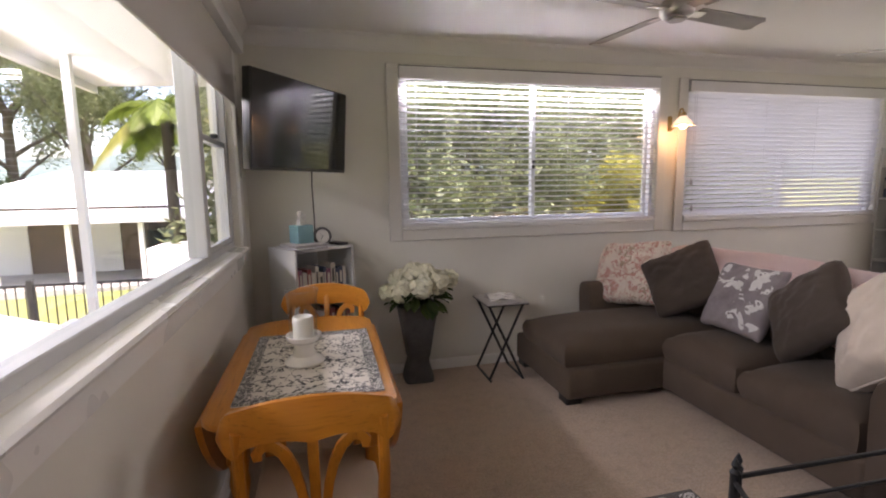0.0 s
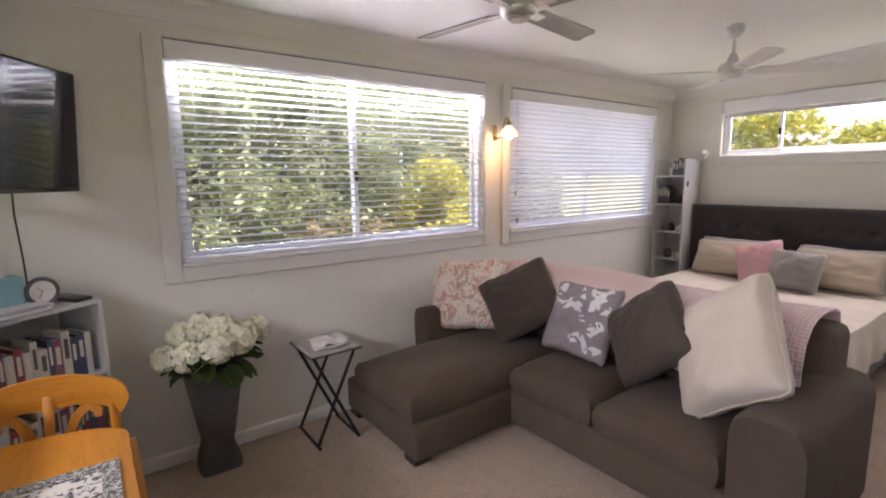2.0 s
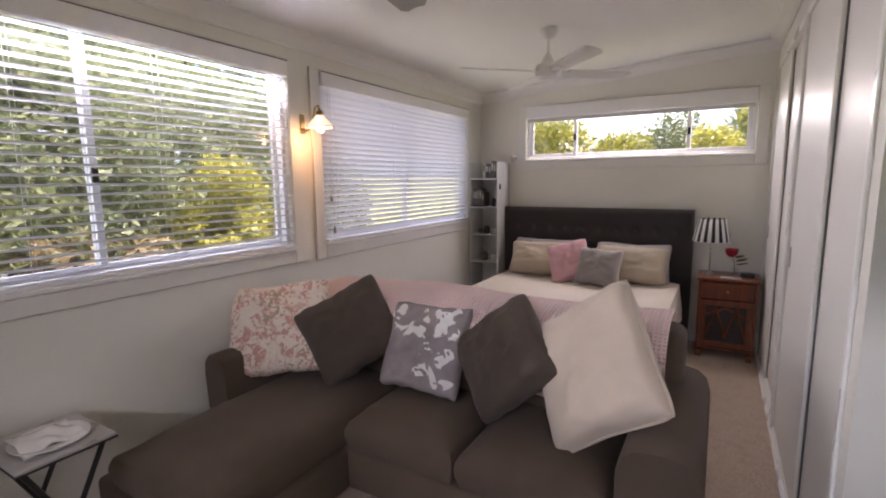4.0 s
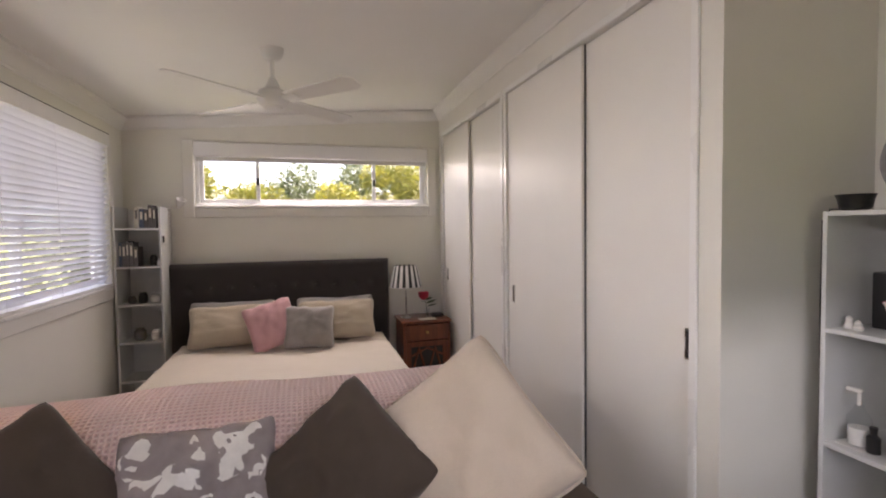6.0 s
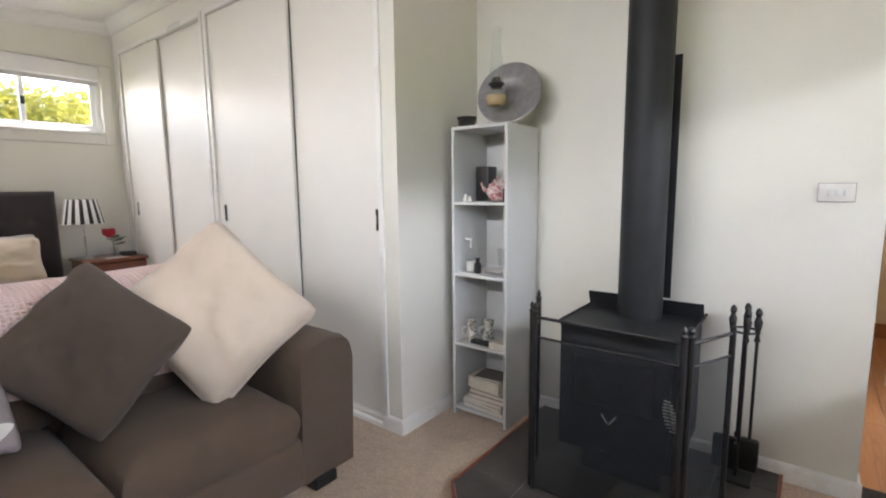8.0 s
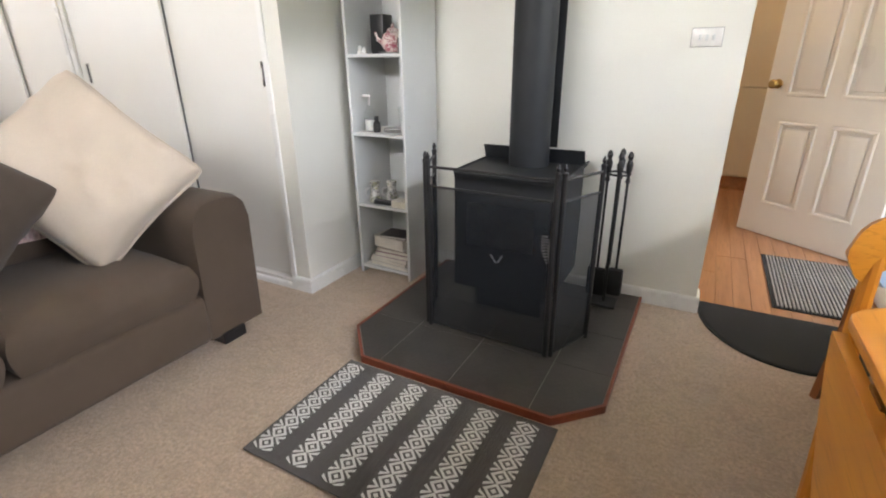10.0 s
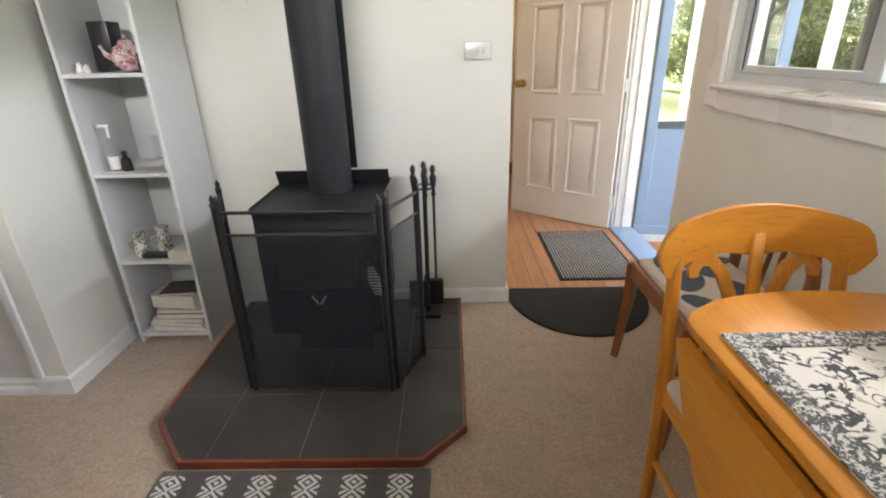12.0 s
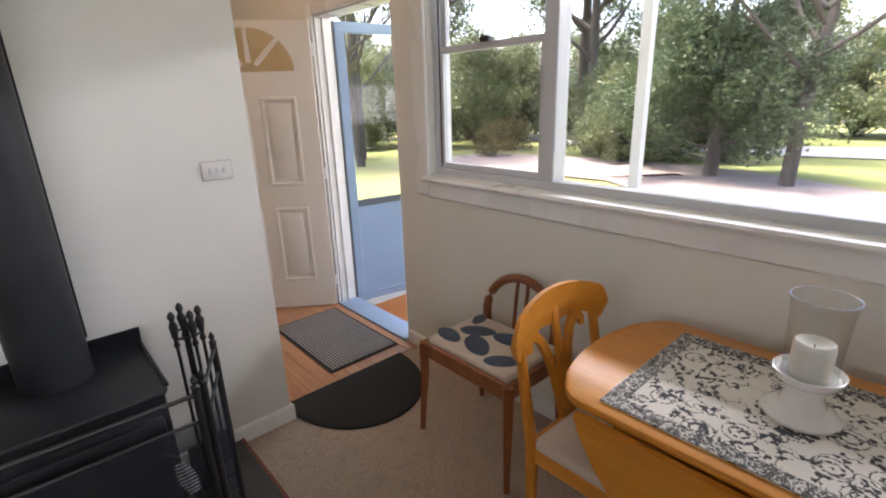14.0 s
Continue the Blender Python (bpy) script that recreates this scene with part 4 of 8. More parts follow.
def bedspread():
    x0, x1, y0, y1, top = 3.86, 5.74, 1.70, 3.42, 0.605
    def f(u, v):
        s = (v - 0.5) * (y1 - y0 + 0.62)
        half = (y1 - y0) / 2
        over = max(0, abs(s) - half)
        x = x0 + (x1 - x0) * u
        k = noise.noise(Vector((x * 1.8, s * 2.4, 3))) * 0.016 + noise.noise(Vector((x * 6, s * 7, 5))) * 0.005
        side = 1 if s > 0 else -1
        y = (y0 + y1) / 2 + side * (min(abs(s), half) + 0.02 * math.sin(min(1, over * 6)) + 0.05 * over + (0.012 * math.sin(x * 17) * min(1, over * 5)))
        z = top + k - over * 0.97 - 0.03 * max(0, (abs(s) - half + 0.06)) * 2
        z -= max(0, 0.04 - u) * 10 * 0.6
        return (x, y, z)
    s = thing("bedspread", (4.8, 2.56, 0.6), "ivory quilted bedspread hanging over the bed's sides", "bedspread")
    for name, v0, v1, n in (("side_drop", 0.0, 0.132, 10), ("top_cover", 0.132, 0.868, 44), ("side_drop", 0.868, 1.0, 10)):
        part(name, sheet_grid(B(), lambda u, v: f(u, v0 + (v1 - v0) * v), 60, n, 0.008), QUILT, s, smooth=80)


bedspread()
def bed_pillow(label, material, w, h, t, m, seed):
    return solid("pillow", pillow(B(), w, h, t, 20, m, seed, 0.10), material, label, "pillow", "pillows on the bed", smooth=60)


bed_pillow("pale grey pillow behind the others", PALEGREY, 0.74, 0.42, 0.16, lean(5.70, 3.00, 0.78, 0, 18), 11)
bed_pillow("pale grey pillow behind the others", PALEGREY, 0.74, 0.42, 0.16, lean(5.70, 2.12, 0.78, 0, 18), 12)
bed_pillow("beige pillow propped on the bed head", BEIGE, 0.72, 0.38, 0.20, lean(5.56, 2.99, 0.785, 3, 28), 13)
bed_pillow("beige pillow propped on the bed head", BEIGE, 0.72, 0.38, 0.20, lean(5.56, 2.12, 0.785, -3, 28), 14)
bed_pillow("pink square cushion turned on its corner", PINK, 0.42, 0.42, 0.15, lean(5.40, 2.66, 0.805, 2, 26, 17), 15)
bed_pillow("shiny grey square cushion on the bed", GREY, 0.43, 0.38, 0.17, lean(5.33, 2.36, 0.778, -2, 26, -2), 16)


# ---- drop-leaf table ----
def table():
    t = thing("dining_table", (0.1, 2.25, 0), "honey pine drop-leaf table with rounded ends, one leaf down", "table")
    out = []
    for k in range(17):
        a = math.pi * k / 16
        out.append((0.095 - 0.315 * math.cos(a), 1.80 - 0.135 * math.sin(a)))
    out2 = [(0.095 + 0.315 * math.cos(math.pi * k / 16), 2.80 + 0.135 * math.sin(math.pi * k / 16)) for k in range(17)]
    bm = prism(B(), out + out2, 0.742, 0.765)
    es = [e for e in bm.edges if abs(e.verts[0].co.z - e.verts[1].co.z) < 1e-6]
    bmesh.ops.bevel(bm, geom=es, offset=0.006, segments=2, affect="EDGES", profile=0.5)
    part("tabletop", bm, PINE, t)
    def leaf(x, sgn):
        pts = [(1.80, 0.735)]
        for k in range(13):
            a = math.pi * k / 12
            pts.append((2.30 - 0.50 * math.cos(a), 0.725 - 0.37 * math.sin(a) ** 1.6))
        pts.append((2.80, 0.735))
        return prism(B(), pts, -0.011, 0.011, Matrix.Translation((x, 0, 0)) @ Matrix(((0, 0, 1, 0), (1, 0, 0, 0), (0, 1, 0, 0), (0, 0, 0, 1))))
    part("leaf", leaf(0.418, 1), PINE, t, "hanging drop leaf")
    part("leaf", leaf(-0.232, -1), PINE, t, "hanging drop leaf")
    for x in (-0.14, 0.33):
        part("apron", box(B(), x - 0.011, x + 0.011, 1.90, 2.70, 0.62, 0.742, 0.003, 1), PINE, t)
    for y in (1.90, 2.70):
        part("apron", box(B(), -0.13, 0.32, y - 0.011, y + 0.011, 0.62, 0.742, 0.003, 1), PINEX, t)
    prof = [(0.022, 0), (0.026, 0.04), (0.020, 0.09), (0.030, 0.16), (0.034, 0.30), (0.026, 0.40), (0.036, 0.46), (0.030, 0.50), (0.036, 0.54)]
    for x in (-0.14, 0.33):
        for y in (1.91, 2.69):
            bm = lathe(B(), prof, (x, y, 0), 14)
            box(bm, x - 0.034, x + 0.034, y - 0.034, y + 0.034, 0.54, 0.742, 0.004, 1)
            part("leg", bm, PINEZ, t)
    for y in (2.0, 2.6):
        part("hinge", box(B(), 0.400, 0.412, y - 0.03, y + 0.03, 0.733, 0.741), BRASS, t)


table()


def runner():
    r = thing("table_runner", (0.11, 2.22, 0.766), "cream runner with black toile flowers and woven border", "table runner")
    x0, x1, y0, y1 = -0.14, 0.372, 1.842, 2.61
    def f(u, v):
        x, y = x0 + (x1 - x0) * u, y0 + (y1 - y0) * v
        return (x, y, 0.7685 + 0.0012 * noise.noise(Vector((x * 9, y * 9, 0))))
    part("cloth", sheet_grid(B(), f, 20, 30, 0.002), TOILE, r, smooth=80)
    bm = B()
    for p, q, s, e in ((x0, x1, y0, y0 + 0.045), (x0, x1, y1 - 0.045, y1), (x0, x0 + 0.045, y0 + 0.045, y1 - 0.045), (x1 - 0.045, x1, y0 + 0.045, y1 - 0.045)):
        box(bm, p, q, s, e, 0.7695, 0.7725)
    part("border", bm, TOILEBORDER, r)


runner()


def ribbon_outline(line, half):
    """The outline of a flat band that follows a line, with a half width at each point."""
    left, right = [], []
    for k, (x, z) in enumerate(line):
        a, b = line[max(k - 1, 0)], line[min(k + 1, len(line) - 1)]
        d = Vector((b[0] - a[0], b[1] - a[1])).normalized()
        left.append((x - d.y * half[k], z + d.x * half[k]))
        right.append((x + d.y * half[k], z - d.x * half[k]))
    return left + right[::-1]


def dining_chair():
    """Faces +y, back at y=0; seat 0.42 deep."""
    c = thing("dining_chair", (0, 0, 0), "honey pine dining chair with curved crest rail and cream seat", "chair", "dining chairs")
    bm = B()
    n = 40
    sect = []
    for k in range(n + 1):
        u = 2 * k / n - 1
        x = 0.255 * u
        zt = 0.922 - 0.055 * u * u
        zb = 0.79 + 0.012 * math.sin(math.pi * min(1, abs(u) / 0.62)) - 0.042 * math.exp(-((abs(u) - 0.86) / 0.13) ** 2)
        if abs(u) > 0.84:
            e = math.sqrt(max(0.0, 1 - ((abs(u) - 0.84) / 0.162) ** 2))
            mid = (0.922 - 0.055 * 0.7056 + 0.758) / 2 - 0.012 * (abs(u) - 0.84) / 0.16
            zt, zb = mid + (zt - mid) * e, mid + (zb - mid) * e
        y = -0.085 + 0.05 * u * u
        sect.append((x, y, zb, zt))
    rings = [[bm.verts.new(p) for p in ((x, y - 0.012, zb), (x, y + 0.012, zb), (x, y + 0.014, (zb + zt) / 2), (x, y + 0.008, zt), (x, y - 0.008, zt), (x, y - 0.014, (zb + zt) / 2))] for x, y, zb, zt in sect]
    for a, b in zip(rings, rings[1:]):
        for k in range(6):
            bm.faces.new((a[k], a[(k + 1) % 6], b[(k + 1) % 6], b[k]))
    bm.faces.new(rings[0])
    bm.faces.new(rings[-1][::-1])
    part("crest_rail", bm, PINEX, c, smooth=70)
    for sx in (-1, 1):
        pts = [(sx * 0.195, 0.0, 0), (sx * 0.195, 0.0, 0.25), (sx * 0.20, 0.0, 0.45), (sx * 0.205, -0.03, 0.65), (sx * 0.20, -0.062, 0.83)]
        part("back_post", tube(B(), pts, [0.014, 0.019, 0.022, 0.018, 0.016], 10), PINEZ, c)
        pts = [(sx * 0.19, 0.40, 0), (sx * 0.19, 0.40, 0.20), (sx * 0.185, 0.385, 0.44)]
        part("leg", tube(B(), pts, [0.013, 0.022, 0.019], 10), PINEZ, c)
        part("stretcher", rod(B(), (sx * 0.193, 0.0, 0.20), (sx * 0.19, 0.40, 0.20), 0.010, seg=8), PINE, c)
        part("seat_rail", box(B(), sx * 0.195 - 0.012, sx * 0.195 + 0.012, 0.0, 0.40, 0.40, 0.452, 0.004, 1), PINE, c)
        curve = [(0.022, 0.475), (0.030, 0.55), (0.040, 0.63), (0.056, 0.70), (0.080, 0.755), (0.108, 0.785), (0.134, 0.785), (0.150, 0.765), (0.148, 0.742)]
        ribbon = ribbon_outline([(sx * a, b) for a, b in curve], [0.013, 0.013, 0.014, 0.015, 0.016, 0.016, 0.016, 0.015, 0.011])
        bm = prism(B(), ribbon, -0.009, 0.009, Matrix(((1, 0, 0, 0), (0, 0, 1, 0), (0, 1, 0, 0), (0, 0, 0, 1))))
        for v in bm.verts:
            v.co.y += -0.004 - 0.07 * (v.co.z - 0.47) / 0.32
        part("scroll_splat", bm, PINEZ, c, smooth=40)
    part("splat", box(B(), -0.016, 0.016, -0.008, 0.008, 0.0, 0.40, 0.005, 2, pose(0, -0.002, 0.46, 11, 0, 0)), PINEZ, c)
    part("seat_rail", box(B(), -0.19, 0.19, 0.39, 0.412, 0.40, 0.452, 0.004, 1), PINEX, c)
    part("seat_rail", box(B(), -0.19, 0.19, -0.012, 0.012, 0.40, 0.475, 0.004, 1), PINEX, c)
    part("stretcher", rod(B(), (-0.19, 0.2, 0.20), (0.19, 0.2, 0.20), 0.010, seg=8), PINEX, c)
    bm = box(B(), -0.205, 0.205, 0.005, 0.42, 0.445, 0.485, 0.018, 3)
    part("seat", bm, CREAM, c, "cream upholstered seat")
    return c


ch = dining_chair()
ch.matrix_basis = pose(0.13, 1.60, 0, 0, 0, 0)
ch2 = copy_thing(ch, pose(0.17, 3.02, 0, 0, 0, 172))


def bird_chair():
    c = thing("low_chair", (-0.05, 1.08, 0), "low teak chair with arched back, cream seat with blue leaves", "chair")
    for x, y, lx, ly in ((0.135, 0.83, 0.165, 0.83), (0.135, 1.335, 0.18, 1.37), (-0.225, 0.84, -0.235, 0.845), (-0.225, 1.325, -0.235, 1.33)):
        bm = B()
        pts = [(lx, ly, 0.0), ((x + lx) / 2, (y + ly) / 2, 0.16), (x, y, 0.30), (x, y, 0.455)]
        tube(bm, pts, [0.017, 0.021, 0.027, 0.028], 4)
        part("leg", bm, TEAK, c, smooth=30)
    for p in ((0.125, 0.148, 0.83, 1.335), (-0.238, -0.215, 0.84, 1.325)):
        part("seat_rail", box(B(), p[0], p[1], p[2], p[3], 0.39, 0.462, 0.004, 1), TEAK, c)
    for p in ((0.82, 0.845), (1.32, 1.345)):
        part("seat_rail", box(B(), -0.22, 0.13, p[0], p[1], 0.39, 0.462, 0.004, 1), TEAK, c)
    seat = part("seat", box(B(), -0.215, 0.125, 0.845, 1.32, 0.45, 0.485, 0.014, 3), CREAM, c, "cream drop-in seat with blue printed leaves")
    arch = [(-0.235, 0.885, 0.45)] + [(-0.24 - 0.03 * math.sin(math.pi * k / 14), 1.08 - 0.20 * math.cos(math.pi * k / 14), 0.53 + 0.185 * math.sin(math.pi * k / 14)) for k in range(15)] + [(-0.235, 1.275, 0.45)]
    part("back_arch", tube(B(), arch, 0.021, 8), TEAK, c)
    for y in (1.05, 1.11):
        part("spindle", rod(B(), (-0.238, y, 0.46), (-0.268, y, 0.71), 0.009, seg=8), TEAK, c)
    return c, seat


bird, bird_seat = bird_chair()
BLUE = fabric("slate blue print", (0.055, 0.085, 0.14), 900, 0.2)
random.seed(4)
for x, y, a, s in ((0.05, 0.93, 75, 1.05), (-0.09, 1.00, 120, 1.15), (0.04, 1.09, 60, 1.25), (-0.15, 0.90, 20, 0.75), (-0.12, 1.17, 100, 1.2), (0.03, 1.25, 130, 1.05)):
    out = [(0.075 * s * math.cos(t) * (1 - 0.35 * math.cos(t)), 0.038 * s * math.sin(t) * (1 - 0.5 * math.cos(t))) for t in [2 * math.pi * k / 18 for k in range(18)]]
    part("printed_leaf", prism(B(), out, 0.4845, 0.4862, pose(x, y, 0, 0, 0, a)), BLUE, bird_seat, smooth=0)


# ---- hearth, stove, fire screen, tools ----
HEARTH = [(0.84, FY + 0.018), (0.84, 1.285), (0.995, 1.44), (1.815, 1.44), (1.99, 1.245), (1.99, FY + 0.018)]
hearth = thing("hearth", (1.4, 0.9, 0), "raised charcoal tiled hearth with red timber edging", "hearth", kind="structure")
inner = [(0.852, FY + 0.018), (0.852, 1.281), (1.0, 1.428), (1.81, 1.428), (1.978, 1.240), (1.978, FY + 0.018)]
part("bed", prism(B(), inner, 0.001, 0.0292), GROUT, hearth, smooth=0)
for (a, b), (c, d) in zip(zip(HEARTH, HEARTH[1:]), zip(inner, inner[1:])):
    part("edging", prism(B(), [a, b, d, c], 0.0, 0.033), JARRAH, hearth, "red-brown timber edging", smooth=0)


def clip_poly(poly, nx, ny, c):
    """Keeps the side of a polygon where nx * x + ny * y <= c."""
    out = []
    for p, q in zip(poly, poly[1:] + poly[:1]):
        dp, dq = nx * p[0] + ny * p[1] - c, nx * q[0] + ny * q[1] - c
        if dp <= 0:
            out.append(p)
        if dp * dq < 0:
            t = dp / (dp - dq)
            out.append((p[0] + t * (q[0] - p[0]), p[1] + t * (q[1] - p[1])))
    return out


xs, ys = [0.852, 1.082, 1.41, 1.728, 1.978], [FY + 0.018, 0.49, 0.80, 1.10, 1.428]
for i in range(4):
    for j in range(4):
        cell = [(xs[i] + 0.0016, ys[j] + 0.0016), (xs[i + 1] - 0.0016, ys[j] + 0.0016), (xs[i + 1] - 0.0016, ys[j + 1] - 0.0016), (xs[i] + 0.0016, ys[j + 1] - 0.0016)]
        for (a, b), (c, d) in zip(inner[1:], inner[2:-1] + [inner[-2]]):
            if abs(a - c) > 0.01 and abs(b - d) > 0.01:
                nx, ny = (d - b), -(c - a)
                if nx * (1.4 - a) + ny * (0.8 - b) > 0:
                    nx, ny = -nx, -ny
                ln = math.hypot(nx, ny)
                cell = clip_poly(cell, nx / ln, ny / ln, (nx * a + ny * b) / ln - 0.003)
        if len(cell) > 2:
            part("tile", prism(B(), cell, 0.026, 0.0308), SLATE, hearth, smooth=0)


def stove():
    s = thing("wood_stove", (1.41, 0.68, 0.031), "black steel slow-combustion wood stove on the hearth", "stove")
    x0, x1, y0, y1 = 1.165, 1.66, 0.42, 0.915
    part("pedestal", box(B(), x0 + 0.08, x1 - 0.08, y0 + 0.08, y1 - 0.12, 0.031, 0.19, 0.006, 1), IRON, s)
    part("body", box(B(), x0 + 0.012, x1 - 0.012, y0 + 0.01, y1 - 0.012, 0.18, 0.715, 0.008, 2), IRON, s)
    bm = B()
    rim = [(x0, y0), (x1, y0), (x1, y1 - 0.04), (x1 - 0.02, y1), (x0 + 0.02, y1), (x0, y1 - 0.04)]
    prism(bm, rim, 0.712, 0.728)
    part("top_plate", bm, IRON, s)
    for p in (((x0, y0), (x0, y1 - 0.04)), ((x1, y0), (x1, y1 - 0.04)), ((x0 + 0.02, y1), (x1 - 0.02, y1))):
        (ax, ay), (bx, by) = p
        part("rim", tube(B(), [(ax, ay, 0.729), (bx, by, 0.729)], 0.007, 6), IRON, s)
    for xa, xb, ta, tb in ((x0 - 0.005, x0 + 0.205, 0.0, 0.0), (x1 - 0.17, x1 + 0.005, 0.0, 0.0)):
        bm = prism(B(), [(xa, 0.0), (xb, 0.0), (xb + 0.0, 0.075), (xa - 0.0, 0.075)], -0.003, 0.003, pose(0, y0 + 0.085, 0.728, 68, 0, 0))
        part("heat_lip", bm, IRON, s)
    part("door", box(B(), x0 + 0.03, x1 - 0.03, y1 - 0.013, y1 + 0.014, 0.22, 0.655, 0.008, 2), IRON, s)
    part("door_glass", box(B(), x0 + 0.09, x1 - 0.09, y1 + 0.012, y1 + 0.0155, 0.41, 0.61), GLASSBLACK, s, "dark fire door glass")
    h = tube(B(), [(x0 + 0.055, y1 + 0.01, 0.54), (x0 + 0.030, y1 + 0.05, 0.535), (x0 + 0.020, y1 + 0.066, 0.47), (x0 + 0.005, y1 + 0.066, 0.39)], [0.006, 0.007, 0.006, 0.004], 8)
    part("door_handle", h, IRON, s)
    rings = B()
    for k in range(10):
        z, r = 0.522 - 0.0125 * k, 0.010 + 0.013 * math.sin(math.pi * (k + 0.5) / 10)
        tube(rings, [(x0 + 0.028 - 0.0025 * k + r * math.cos(a), y1 + 0.066 + 0.5 * r * math.sin(a), z + 0.35 * r * math.sin(a)) for a in [2 * math.pi * q / 12 for q in range(13)]], 0.0026, 5)
    part("spring_grip", rings, SILVER, s, "coiled steel spring grip")
    for dx in (-0.016, 0.016):
        part("maker_mark", box(B(), -0.003, 0.003, 0, 0.003, -0.022, 0.022, 0, 1, pose(1.42 + dx, y1 + 0.0165, 0.362, 0, -34 if dx < 0 else 34, 0)), SILVER, s, "small silver emblem")
    for k in range(2):
        part("air_slide", box(B(), x0 + 0.16 + 0.12 * k, x0 + 0.20 + 0.12 * k, y1 - 0.012, y1 + 0.006, 0.205, 0.22, 0.003, 1), IRON, s)


stove()
fl = thing("stove_flue", (1.405, 0.60, 0.73), "tall round black steel flue up to the ceiling", "flue")
part("pipe", lathe(B(), [(0.094, 0.0), (0.094, ceil_z(0.6) + 0.03 - 0.729)], (1.405, 0.60, 0.729), 32), IRON, fl, smooth=60)
part("heat_shield", box(B(), 1.302, 1.508, 0.494, 0.499, 0.80, 1.86, 0.0), IRON, fl)
for z in (0.95, 1.70):
    part("bracket", box(B(), 1.385, 1.425, FY + 0.001, 0.51, z, z + 0.02), IRON, fl)
part("ceiling_collar", box(B(), 1.265, 1.545, 0.46, 0.74, ceil_z(0.74) - 0.03, ceil_z(0.375) + 0.02, 0.006, 1), IRON, fl)


def mesh_cloth():
    m, nt, links, bs = nodes_of("fine black spark mesh")
    nt.remove(bs)
    tr, df, mx = nt.new("ShaderNodeBsdfTransparent"), nt.new("ShaderNodeBsdfDiffuse"), nt.new("ShaderNodeMixShader")
    df.inputs[0].default_value = (0.034, 0.038, 0.044, 1)
    ch2 = noise_tex(nt, links, mapped(nt, links), 700, 1)
    f = nt.new("ShaderNodeMapRange")
    f.inputs[3].default_value, f.inputs[4].default_value = 0.26, 0.44
    links.new(ch2, f.inputs[0])
    links.new(f.outputs[0], mx.inputs[0])
    links.new(tr.outputs[0], mx.inputs[1])
    links.new(df.outputs[0], mx.inputs[2])
    links.new(mx.outputs[0], nt["Material Output"].inputs[0])
    return m


MESH = mesh_cloth()
fs = thing("fire_screen", (1.4, 1.05, 0.031), "folding black iron fire screen with fine mesh panels", "fire screen")
POSTS = [(1.785, 0.83), (1.70, 1.07), (1.115, 1.085), (1.008, 0.84)]
for (x0, y0), (x1, y1) in zip(POSTS, POSTS[1:]):
    d = Vector((x1 - x0, y1 - y0, 0)).normalized() * 0.016
    panel = part("panel", tube(B(), [(x0 + d.x, y0 + d.y, 0.70), (x1 - d.x, y1 - d.y, 0.70)], 0.005, 6), IRON2, fs)
    for (px, py), sg in (((x0, y0), 1), ((x1, y1), -1)):
        bm = rod(B(), (px + sg * d.x, py + sg * d.y, 0.033), (px + sg * d.x, py + sg * d.y, 0.80), 0.0105, seg=8)
        lathe(bm, [(0.011, 0.80), (0.013, 0.806), (0.006, 0.815), (0.010, 0.825), (0.004, 0.838), (0, 0.845)], (px + sg * d.x, py + sg * d.y, 0), 8)
        part("post", bm, IRON2, panel)
    part("top_rail", tube(B(), [(x0 + d.x, y0 + d.y, 0.782), (x1 - d.x, y1 - d.y, 0.782)], 0.0065, 6), IRON2, panel)
    part("bottom_rail", tube(B(), [(x0 + d.x, y0 + d.y, 0.045), (x1 - d.x, y1 - d.y, 0.045)], 0.006, 6), IRON2, panel)
    a, b = Vector((x0 + d.x, y0 + d.y, 0)), Vector((x1 - d.x, y1 - d.y, 0))
    bm = B()
    n = Vector((d.y, -d.x, 0)).normalized() * 0.0012
    vs = [bm.verts.new(p + s * n + Vector((0, 0, z))) for s in (-1, 1) for p, z in ((a, 0.05), (b, 0.05), (b, 0.697), (a, 0.697))]
    bm.faces.new(vs[:4])
    bm.faces.new(vs[4:][::-1])
    part("mesh", bm, MESH, panel, "fine see-through black mesh", smooth=0)

